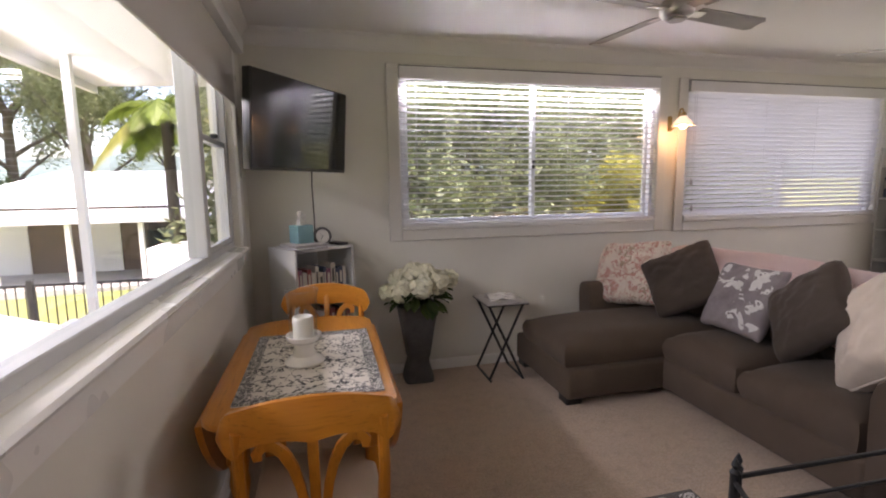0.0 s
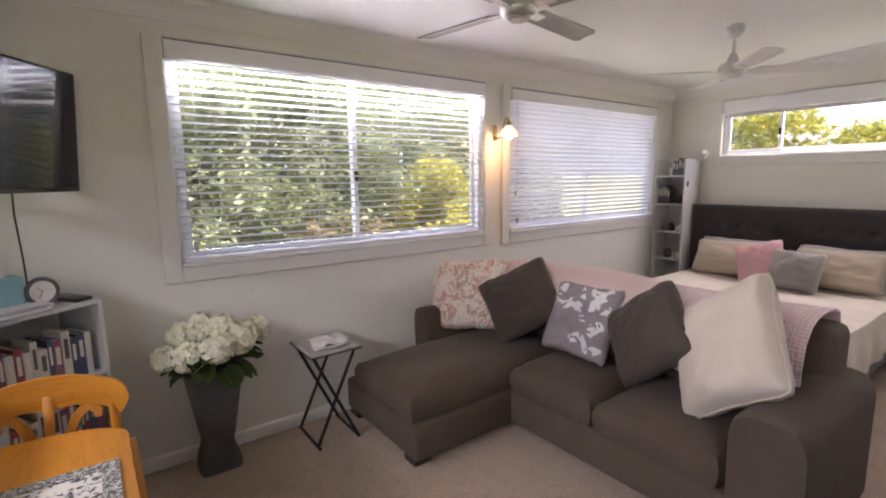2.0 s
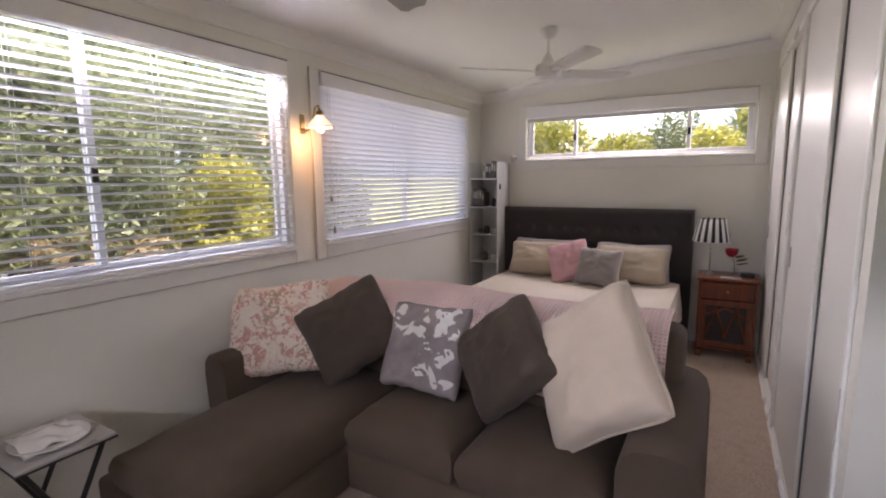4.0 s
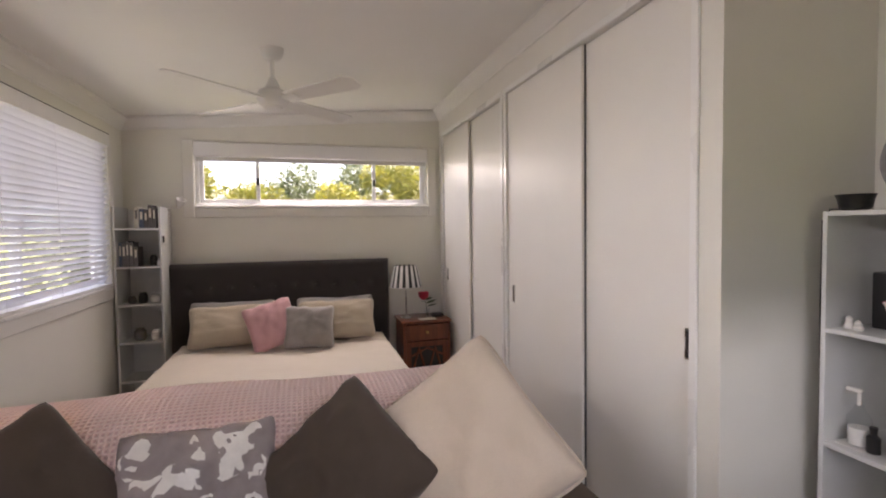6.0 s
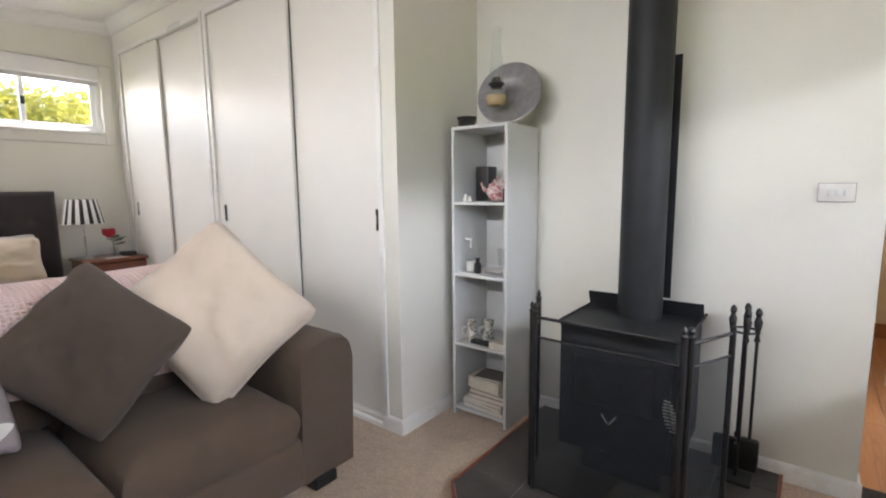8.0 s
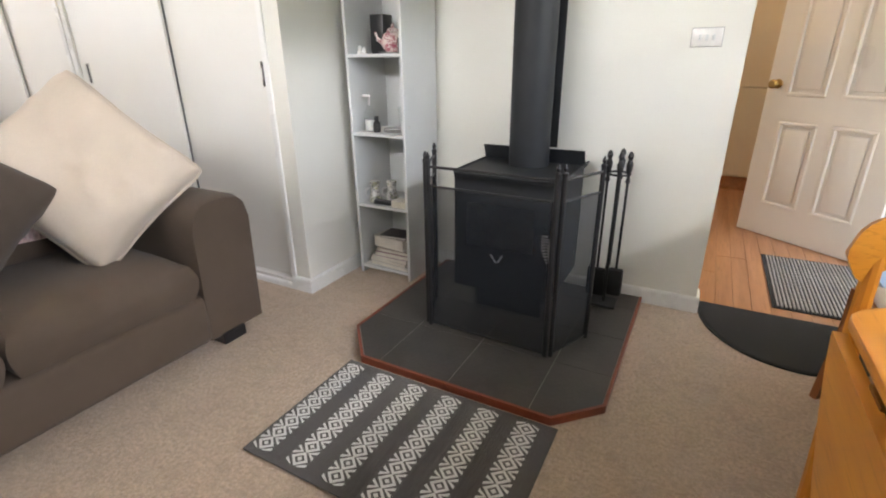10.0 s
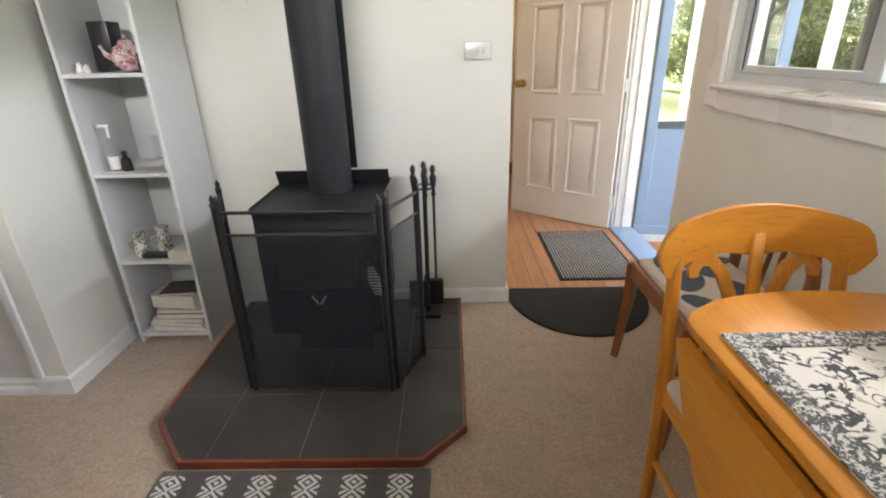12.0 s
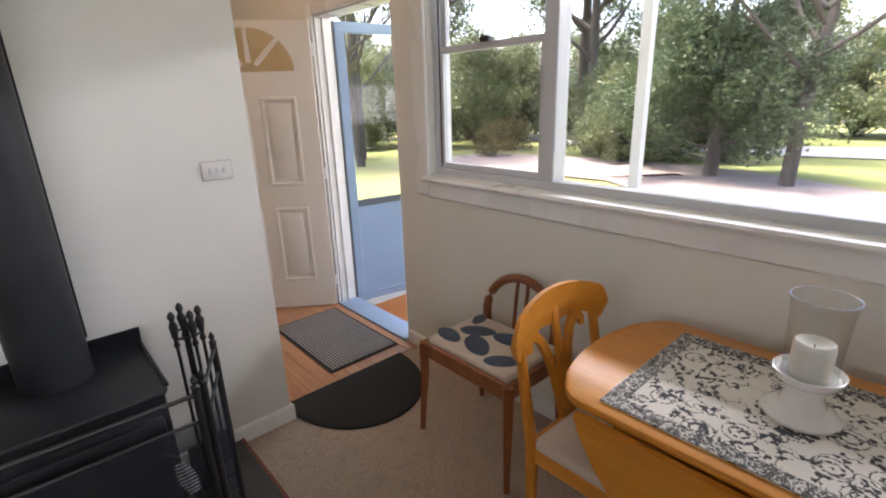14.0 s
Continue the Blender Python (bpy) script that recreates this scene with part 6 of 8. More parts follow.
HEADS = [(0.70, 3.47, 0.74, 0.088), (0.83, 3.42, 0.78, 0.092), (0.95, 3.47, 0.80, 0.10), (0.60, 3.58, 0.72, 0.07), (0.80, 3.58, 0.85, 0.095), (1.06, 3.55, 0.80, 0.075), (0.96, 3.64, 0.85, 0.085), (0.70, 3.66, 0.80, 0.085), (0.60, 3.52, 0.80, 0.062), (0.87, 3.50, 0.86, 0.085)]
HEADS = [HEADS[k] for k in (0, 1, 2, 3, 4, 5, 7, 9)]
HEADS = [(hx + 0.015, hy + 0.09, hz - 0.01, 0.88 * r) for hx, hy, hz, r in HEADS]
for hx, hy, hz, r in HEADS:
    bm = B()
    n = 150
    for k in range(n):
        ph = math.acos(1 - 2 * (k + 0.5) / n)
        th = math.pi * (1 + 5 ** 0.5) * k
        d = Vector((math.sin(ph) * math.cos(th), math.sin(ph) * math.sin(th), math.cos(ph)))
        c = Vector((hx, hy, hz)) + d * r * random.uniform(0.86, 1.04)
        q = d.to_track_quat("Z", "Y").to_matrix().to_4x4()
        m = Matrix.Translation(c) @ q @ pose(0, 0, 0, random.uniform(-28, 28), random.uniform(-28, 28), random.uniform(0, 90))
        s = random.uniform(0.013, 0.019)
        vv = [bm.verts.new(m @ Vector(p)) for p in ((0, 0, 0), (s, 0.4 * s, 0.004), (0.6 * s, s, 0.005), (-0.4 * s, s, 0.004), (-s, 0.6 * s, 0.005), (-s, -0.4 * s, 0.004), (-0.6 * s, -s, 0.005), (0.4 * s, -s, 0.004), (s, -0.6 * s, 0.005))]
        for a in range(4):
            bm.faces.new((vv[0], vv[1 + 2 * a], vv[2 + 2 * a]))
            bm.faces.new((vv[0], vv[2 + 2 * a], vv[1 + (2 * a + 2) % 8]))
    bmesh.ops.create_icosphere(bm, subdivisions=2, radius=r * 0.86, matrix=Matrix.Translation((hx, hy, hz)))
    part("bloom", bm, HYD, fl_, smooth=0)
for k in range(46):
    a = random.uniform(0, 2 * math.pi)
    c = Vector((0.845 + 0.13 * math.cos(a), 3.66 + 0.12 * math.sin(a), random.uniform(0.60, 0.74)))
    m = Matrix.Translation(c) @ pose(0, 0, 0, 0, 0, math.degrees(a)) @ pose(0, 0, 0, 0, random.uniform(-20, 40), 0)
    def lf(u, v):
        x = 0.13 * u
        wd = 0.038 * math.sin(math.pi * min(1, u * 0.95 + 0.03)) ** 0.8
        return m @ Vector((x, wd * (2 * v - 1), 0.012 * abs(2 * v - 1) - 0.03 * u * u))
    part("leaf", sheet_grid(B(), lf, 6, 4), GREENL, fl_, smooth=80)
for k in range(4):
    hx, hy, hz, r = HEADS[k * 2]
    part("stem", tube(B(), [(0.845, 3.735, 0.545), ((0.79 + hx) / 2, (3.45 + hy) / 2, 0.64), (hx, hy, hz - 0.02)], 0.005, 6), GREENL, fl_)

tt = thing("tray_table", (1.49, 3.64, 0), "folding tray table with grey top on crossed dark legs", "table")
TRAYTOP = paint("pale grey tray top", (0.42, 0.40, 0.39), 0.3, 0.1, 10)
bm = box(B(), 1.325, 1.655, 3.47, 3.83, 0.598, 0.612, 0.004, 1)
part("top", bm, TRAYTOP, tt)
part("lip", box(B(), 1.322, 1.658, 3.466, 3.834, 0.592, 0.60, 0.003, 1), BLACKPLASTIC, tt)
for y in (3.50, 3.80):
    part("leg", tube(B(), [(1.35, y, 0.59), (1.62, y, 0.010)], 0.0105, 8), BLACKPLASTIC, tt)
    part("leg", tube(B(), [(1.63, y + 0.022, 0.59), (1.36, y + 0.022, 0.010)], 0.0105, 8), BLACKPLASTIC, tt)
for x in (1.36, 1.62):
    part("foot_bar", tube(B(), [(x, 3.49, 0.010), (x, 3.83, 0.010)], 0.0095, 8), BLACKPLASTIC, tt)
solid("plate", lathe(B(), [(0.05, 0.0), (0.10, 0.008), (0.13, 0.014), (0.13, 0.017), (0.05, 0.006), (0, 0.006)], (1.49, 3.63, 0.613), 28), WHITECERAMIC, "white plate on the tray table", "plate")
bm = B()
def napkin(u, v):
    x, y = 1.38 + 0.20 * u, 3.55 + 0.18 * v
    return (x, y, 0.634 + 0.022 * noise.noise(Vector((x * 14, y * 14, 2))) + 0.02 * math.sin(math.pi * u) * math.sin(math.pi * v))
sheet_grid(bm, napkin, 14, 14, 0.012)
solid("napkin", bm, WHITECERAMIC, "folded white cloth on the plate", "napkin", smooth=80)


# ---- wall lamp ----
lampob = thing("wall_lamp", (3.13, NY, 2.0), "brass wall lamp with frosted glass bell shade, lit", "wall lamp")
part("backplate", box(B(), 3.09, 3.165, NY - 0.016, NY - 0.001, 1.93, 2.06, 0.008, 2), BRASS, lampob)
part("arm", tube(B(), [(3.13, NY - 0.015, 1.96), (3.128, NY - 0.06, 1.945), (3.126, NY - 0.11, 1.965), (3.124, NY - 0.135, 2.03), (3.122, NY - 0.155, 2.095), (3.12, NY - 0.18, 2.10), (3.12, NY - 0.195, 2.07)], 0.007, 8), BRASS, lampob)
part("gallery", lathe(B(), [(0.010, 0.03), (0.022, 0.02), (0.026, 0.0), (0.024, -0.005), (0, 0.0)], (3.12, NY - 0.195, 2.04), 18), BRASS, lampob)
FROST = glow("frosted shade glass", (1.0, 0.80, 0.55), 0.12)
BULB = glow("lit bulb", (1.0, 0.74, 0.42), 3.0)
part("shade", lathe(B(), [(0.024, 0.0), (0.03, -0.012), (0.058, -0.038), (0.078, -0.068), (0.086, -0.074), (0.084, -0.078), (0.074, -0.070), (0.054, -0.042), (0.026, -0.016), (0.02, -0.003)], (3.12, NY - 0.195, 2.038), 28), FROST, lampob, "glowing frosted glass bell")
part("shade_ring", tube(B(), [(3.12 + 0.087 * math.cos(a), NY - 0.195 + 0.087 * math.sin(a), 1.962) for a in [2 * math.pi * k / 24 for k in range(25)]], 0.004, 6), BRASS, lampob)
bm = B()
bmesh.ops.create_uvsphere(bm, u_segments=14, v_segments=9, radius=0.027, matrix=Matrix.Translation((3.12, NY - 0.195, 1.955)))
part("bulb", bm, BULB, lampob, "lit warm bulb")
lamp("wall_lamp_light", "POINT", 0.30, (1.0, 0.55, 0.24), Matrix.Translation((3.12, NY - 0.195, 1.905)), 0.03)


# ---- ceiling fans ----
def ceiling_fan(cx, cy, zb, zceil, turn, r, body_mat, blade_mat, label):
    f = thing("ceiling_fan", (cx, cy, zceil), label, "ceiling fan", "ceiling fans")
    part("canopy", lathe(B(), [(0.03, -0.07), (0.055, -0.05), (0.068, -0.02), (0.07, 0.02), (0, 0.02)], (cx, cy, zceil), 24), body_mat, f)
    part("down_rod", rod(B(), (cx, cy, zb + 0.06), (cx, cy, zceil - 0.05), 0.0125, seg=12), body_mat, f)
    part("motor", lathe(B(), [(0, -0.035), (0.06, -0.034), (0.078, -0.025), (0.092, 0.0), (0.095, 0.03), (0.085, 0.055), (0.045, 0.075), (0.022, 0.13), (0.016, 0.14), (0, 0.14)], (cx, cy, zb), 28), body_mat, f)
    part("cap", lathe(B(), [(0, -0.046), (0.045, -0.045), (0.056, -0.036), (0.056, -0.03), (0, -0.03)], (cx, cy, zb), 24), blade_mat, f)
    for k in range(4):
        m = pose(cx, cy, zb + 0.012, 0, 0, turn + 90 * k) @ pose(0, 0, 0, -11, 0, 0)
        def bl(u, v):
            x = 0.14 + (r - 0.14) * u
            wd = 0.058 + 0.012 * u
            e = 1 - max(0, u - 0.94) / 0.06 * 0.35
            return m @ Vector((x, wd * e * (2 * v - 1), 0.006 * math.sin(math.pi * v)))
        bld = part("blade", sheet_grid(B(), bl, 16, 5, 0.006), blade_mat, f, smooth=60)
        part("blade_iron", box(B(), 0.07, 0.20, -0.03, 0.03, -0.008, -0.001, 0.003, 1, m), body_mat, bld)
    return f


FANWHITE = paint("matt white fan enamel", (0.74, 0.74, 0.72), 0.55, 0.03, 3.0, 0.02, 100)
ceiling_fan(4.26, 2.54, 2.365, ceil_z(2.54), 43, 0.65, FANWHITE, FANWHITE, "white four-blade ceiling fan at rest over the bed")
FANGREY = paint("satin nickel", (0.55, 0.54, 0.52), 0.35, 0.06, 6, 0.02, 100, metal=0.8)
FANBLADE = paint("pale grey blade", (0.36, 0.355, 0.34), 0.6, 0.06, 6)
ceiling_fan(2.15, 2.63, 2.43, ceil_z(2.63), 9, 0.68, FANGREY, FANBLADE, "satin nickel ceiling fan at rest over the seating")


# ---- bedside ----
ns = thing("nightstand", (5.70, 1.30, 0), "red-brown wooden bedside cabinet with lattice door", "nightstand")
x0, x1, y0, y1 = 5.50, 5.88, 1.075, 1.525
part("top", box(B(), x0 - 0.015, x1 + 0.01, y0 - 0.015, y1 + 0.015, 0.705, 0.73, 0.005, 2), DARKWOOD, ns)
part("side", box(B(), x0, x1, y0, y0 + 0.018, 0.06, 0.705, 0.002, 1), DARKWOOD, ns)
part("side", box(B(), x0, x1, y1 - 0.018, y1, 0.06, 0.705, 0.002, 1), DARKWOOD, ns)
part("back", box(B(), x1 - 0.01, x1, y0 + 0.018, y1 - 0.018, 0.06, 0.705), DARKWOOD, ns)
part("bottom", box(B(), x0 + 0.01, x1 - 0.01, y0 + 0.018, y1 - 0.018, 0.08, 0.10), DARKWOOD, ns)
dw = part("drawer", box(B(), x0 - 0.006, x0 + 0.014, y0 + 0.022, y1 - 0.022, 0.545, 0.695, 0.004, 1), DARKWOOD, ns)
part("knob", lathe(B(), [(0.012, 0), (0.008, 0.008), (0.014, 0.02), (0, 0.026)], (0, 0, 0), 12), BRASS, dw).matrix_basis = pose(x0 - 0.006, 1.30, 0.62, 0, -90, 0)
dr2 = part("door", frame_rect(B(), "y", x0 - 0.004, x0 + 0.014, y0 + 0.022, y1 - 0.022, 0.11, 0.535, 0.05, 0.003), DARKWOOD, ns)
part("panel", box(B(), x0 + 0.006, x0 + 0.012, y0 + 0.07, y1 - 0.07, 0.16, 0.485), BLACKPLASTIC, dr2, "dark backing")
for pa, pb in (((1.14, 0.17), (1.22, 0.475)), ((1.22, 0.475), (1.30, 0.20)), ((1.30, 0.20), (1.38, 0.475)), ((1.38, 0.475), (1.46, 0.17)), ((1.15, 0.40), (1.30, 0.47)), ((1.45, 0.40), (1.30, 0.47))):
    part("lattice", tube(B(), [(x0 + 0.001, pa[0], pa[1]), (x0 + 0.001, pb[0], pb[1])], 0.009, 4), DARKWOOD, dr2)
for x in (x0 + 0.03, x1 - 0.03):
    for y in (y0 + 0.03, y1 - 0.03):
        part("foot", box(B(), x - 0.022, x + 0.022, y - 0.022, y + 0.022, 0, 0.06, 0.003, 1), DARKWOOD, ns)
tl = thing("table_lamp", (5.72, 1.45, 0.73), "slim metal bedside lamp with black and white striped shade", "table lamp")
part("base", lathe(B(), [(0.055, 0), (0.055, 0.01), (0.02, 0.018), (0.008, 0.03), (0, 0.03)], (5.72, 1.45, 0.73), 24), CHROME, tl)
part("stem", rod(B(), (5.72, 1.45, 0.75), (5.72, 1.45, 1.06), 0.007, seg=10), CHROME, tl)
SH_W, SH_B = fabric("white shade cloth", (0.72, 0.70, 0.68), 900), fabric("black shade stripe", (0.02, 0.02, 0.022), 900)
sh = None
for k in range(30):
    bm = B()
    for ring in ((0, 1),):
        a0, a1 = 2 * math.pi * k / 30, 2 * math.pi * (k + 1) / 30
        pts = []
        for r0, zz in ((0.155, 1.03), (0.112, 1.235)):
            for rr in (r0, r0 - 0.003):
                pts.append([bm.verts.new((5.72 + rr * math.cos(a), 1.45 + rr * math.sin(a), zz)) for a in (a0, (a0 + a1) / 2, a1)])
        lo_o, lo_i, hi_o, hi_i = pts
        for a in range(2):
            bm.faces.new((lo_o[a], lo_o[a + 1], hi_o[a + 1], hi_o[a]))
            bm.faces.new((lo_i[a + 1], lo_i[a], hi_i[a], hi_i[a + 1]))
            bm.faces.new((lo_o[a], lo_i[a], lo_i[a + 1], lo_o[a + 1]))
            bm.faces.new((hi_o[a + 1], hi_i[a + 1], hi_i[a], hi_o[a]))
    if sh is None:
        sh = part("shade", tube(B(), [(5.72 + 0.154 * math.cos(a), 1.45 + 0.154 * math.sin(a), 1.03) for a in [2 * math.pi * q / 30 for q in range(31)]], 0.002, 5), SH_W, tl, "striped drum shade")
    part("stripe", bm, SH_B if k % 2 else SH_W, sh, smooth=80)
rs = thing("rose", (5.68, 1.25, 0.73), "single red rose with green leaves in a small glass", "flower")
part("glass", lathe(B(), [(0.022, 0.001), (0.026, 0.08), (0.024, 0.08), (0.02, 0.006), (0, 0.006)], (5.68, 1.25, 0.73), 16), CLEAR, rs)
part("stem", tube(B(), [(5.68, 1.25, 0.74), (5.68, 1.26, 0.85), (5.68, 1.28, 0.91)], 0.003, 6), GREENL, rs)
bm = B()
for ring, (n, r, z) in enumerate(((6, 0.060, 0.915), (6, 0.042, 0.935), (5, 0.024, 0.95))):
    for k in range(n):
        a = 360 / n * k + 30 * ring
        m = pose(5.68, 1.285, z, 0, 0, a) @ pose(r * 0.5, 0, 0, 0, -55 + 15 * ring, 0)
        g = [[bm.verts.new(m @ Vector((0.062 * (i / 4 - 0.3), 0.040 * (j / 2 - 1) * math.sin(math.pi * (0.15 + 0.75 * i / 4)), 0.010 * ((j / 2 - 1) ** 2)))) for j in range(5)] for i in range(5)]
        for i in range(4):
            for j in range(4):
                bm.faces.new((g[i][j], g[i + 1][j], g[i + 1][j + 1], g[i][j + 1]))
part("bloom", bm, paint("red petal", (0.42, 0.012, 0.035), 0.6, 0.2, 60), rs, smooth=80)
for a, zz in ((-60, 0.86), (-75, 0.83), (150, 0.88), (-100, 0.88), (-40, 0.89)):
    m = pose(5.68, 1.265, zz, 0, 0, a)
    part("leaf", sheet_grid(B(), lambda u, v: m @ Vector((0.02 + 0.10 * u, 0.032 * (2 * v - 1) * math.sin(math.pi * min(1, 0.05 + 0.95 * u)), 0.02 * u)), 6, 4), GREENL, rs, smooth=80)
solid("phone_dock", box(B(), 5.62, 5.72, 1.10, 1.21, 0.731, 0.765, 0.008, 2), BLACKPLASTIC, "small black clock radio on the bedside cabinet", "clock radio")
solid("note_paper", box(B(), 5.52, 5.62, 1.20, 1.36, 0.7305, 0.7335), PAGES, "white notepaper on the bedside cabinet", "paper")


# ---- candle on its stand ----
cs = thing("candle_stand", (0.085, 2.205, 0.771), "white china pedestal dish holding a candle in a glass", "candle holder")
o = (0.085, 2.205, 0.7705)
part("pedestal", lathe(B(), [(0.080, 0), (0.083, 0.008), (0.074, 0.018), (0.050, 0.034), (0.040, 0.06), (0.046, 0.086), (0.060, 0.094), (0.068, 0.102), (0.073, 0.120), (0.069, 0.121), (0.063, 0.108), (0, 0.104)], o, 36), WHITECERAMIC, cs)
solid("candle", lathe(B(), [(0.041, 0.001), (0.042, 0.074), (0.041, 0.088), (0.037, 0.092), (0.031, 0.084), (0.020, 0.076), (0, 0.074)], (o[0], o[1], o[2] + 0.104), 28), WAX, "thick cream pillar candle in the glass", "candle", smooth=50)
hg = thing("hurricane_glass", (o[0], o[1], o[2] + 0.109), "clear glass chimney round the candle", "glass chimney")
part("chimney", lathe(B(), [(0.057, 0.0), (0.055, 0.02), (0.060, 0.16), (0.066, 0.195), (0.0645, 0.195), (0.0585, 0.16), (0.0535, 0.02), (0.0555, 0.0)], (o[0], o[1], o[2] + 0.109), 36), CLEAR, hg, smooth=60)
RIMGLASS = glass("ground glass rim", (0.9, 0.92, 0.92), 0.05, 0.25, 0.7)
part("rim", tube(B(), [(o[0] + 0.0655 * math.cos(a), o[1] + 0.0655 * math.sin(a), o[2] + 0.305) for a in [2 * math.pi * k / 32 for k in range(33)]], 0.0016, 6), RIMGLASS, hg, "bright glass rim")
WICK = paint("charred wick", (0.02, 0.018, 0.015), 0.9)
part("wick", rod(B(), (o[0], o[1], o[2] + 0.174), (o[0] + 0.003, o[1], o[2] + 0.19), 0.0015, seg=6), WICK, cs)


# ---- rug and mats ----
rug = thing("rug", (1.41, 1.72, 0), "charcoal wool rug with rows of white diamonds", "rug")
rx0, rx1, ry0, ry1 = 0.965, 1.862, 1.45, 2.02
part("mat_base", box(B(), rx0, rx1, ry0, ry1, 0.0005, 0.009, 0.003, 1), RUGDARK, rug)
stripes = [0.075 + 0.149 * k for k in range(6)]
def dquad(bm, cx, cy, ax, ay, inner, outer, z0, z1):
    for q in range(4):
        a, b = math.pi / 2 * q, math.pi / 2 * (q + 1)
        ps = [(cx + r * ax * math.cos(t), cy + r * ay * math.sin(t)) for r, t in ((inner, a), (outer, a), (outer, b), (inner, b))]
        prism(bm, ps, z0, z1)
for r, x in enumerate(stripes):
    cx = rx0 + x + 0.022
    bm = B()
    n = 9
    st = (ry1 - ry0 - 0.05) / n
    for k in range(n):
        cy = ry0 + 0.025 + st * (k + 0.5)
        dquad(bm, cx, cy, 0.036, st * 0.56, 0.58, 0.92, 0.009, 0.0115)
        dquad(bm, cx, cy, 0.036, st * 0.56, 0.0, 0.26, 0.009, 0.0115)
        for sx in (-1, 1):
            for sy in (-1, 1):
                prism(bm, [(cx + sx * 0.040, cy + sy * st * 0.16), (cx + sx * 0.040, cy + sy * st * 0.34), (cx + sx * 0.018, cy + sy * st * 0.5), (cx + sx * 0.010, cy + sy * st * 0.5)], 0.009, 0.0115)
    part("diamond_stripe", bm, RUGLITE, rug, "row of woven white diamonds", smooth=0)
for r in range(6):
    for k in range(5):
        x = rx0 + stripes[r] + 0.022 + 0.052 + k * 0.0115
        if x < rx1 - 0.02:
            part("rib", box(B(), x, x + 0.006, ry0 + 0.02, ry1 - 0.02, 0.008, 0.0115, 0.002, 1), RUGDARK, rug)

sm = thing("door_mat", (0.2, 0.4, 0), "black half-round mat at the carpet's edge", "mat")
out = [(0.20 + 0.385 * math.cos(math.pi * k / 28), 0.185 + 0.50 * math.sin(math.pi * k / 28) ** 0.9) for k in range(29)]
part("mat_base", prism(B(), out, 0.001, 0.009), MATBLACK, sm, smooth=0)
out2 = [(0.20 + 0.37 * math.cos(math.pi * k / 28), 0.193 + 0.483 * math.sin(math.pi * k / 28) ** 0.9) for k in range(29)]
part("top", prism(B(), out2, 0.009, 0.0115), MATBLACK, sm, smooth=0)
gm = thing("door_mat", (0.0, -0.3, 0), "grey ribbed mat with dark rubber border", "mat")
gmm = pose(0.0, -0.315, 0, 0, 0, 0)
part("border", box(B(), -0.245, 0.245, -0.405, 0.405, 0.0035, 0.008, 0.002, 1, gmm), MATBLACK, gm)
rib = mesh_from("rib", box(B(), -0.0048, 0.0048, -0.385, 0.385, 0.008, 0.0135, 0.002, 1), MATGREY)
for k in range(25):
    part("rib", rib, None, gm).matrix_basis = gmm @ pose(-0.2184 + k * 0.0182, 0, 0)
om = solid("door_mat", box(B(), -1.05, -0.53, -0.74, -0.05, -0.119, -0.098, 0.004, 1), COIR, "orange coir mat outside the front door", "mat")


# ---- entry: floorboards, door, screen door ----
bm = B()
box(bm, WX - 0.13, 2.5, -2.7, 0.19, -0.06, -0.004)
hf = solid("floor_hall", bm, BOARDS, "honey timber floorboards in the entry", "floor", kind="structure", smooth=0)
random.seed(12)
x = WX + 0.002
while x < 1.6:
    y = -2.68
    while y < 0.185:
        ln = random.choice((0.9, 1.2, 1.5))
        y2 = min(y + ln, 0.185)
        part("floorboard", box(B(), x + 0.0006, x + 0.0834, y + 0.0006, y2 - 0.0006, -0.004, 0.0015, 0.0012, 1), BOARDS, hf, smooth=0)
        y = y2
    x += 0.084
solid("threshold", box(B(), WX - 0.135, WX + 0.035, -0.765, 0.085, -0.02, 0.016, 0.006, 2), SCREENBLUE, "pale blue painted door threshold", "threshold", kind="structure")
solid("trim", box(B(), WX, FX0 - 0.016, 0.178, 0.20, 0.0, 0.006, 0.002, 1), BOARDS, "timber strip at the carpet edge", "trim", kind="structure")
dj = thing("door_frame", (WX, -0.35, 0), "white painted front door frame", "door frame", kind="structure")
for y0, y1 in ((-0.79, -0.765), (0.075, 0.10)):
    part("jamb", box(B(), WX - 0.128, WX - 0.001, y0, y1, 0.0, 2.055, 0.002, 1), TRIM, dj)
part("head", box(B(), WX - 0.128, WX - 0.001, -0.79, 0.10, 2.055, 2.08, 0.002, 1), TRIM, dj)
part("casing", box(B(), WX, WX + 0.02, -0.865, -0.775, 0, 2.14, 0.006, 2), TRIM, dj)
part("casing", box(B(), WX, WX + 0.02, -0.775, 0.095, 2.065, 2.14, 0.006, 2), TRIM, dj)
part("stop", box(B(), WX - 0.07, WX - 0.05, -0.765, -0.75, 0.016, 2.05, 0.001, 1), TRIM, dj)

DW, DH = 0.835, 2.03
DOORM = pose(WX + 0.042, -0.772, 0.008, 0, 0, -38)
door = thing("door_1", DOORM.translation, "cream panelled front door with fanlight, standing open", "door", kind="structure")


def door_part(name, bm, mat, parent=None, label="", smooth=35):
    bmesh.ops.transform(bm, matrix=DOORM, verts=bm.verts)
    return part(name, bm, mat, parent or door, label, smooth)


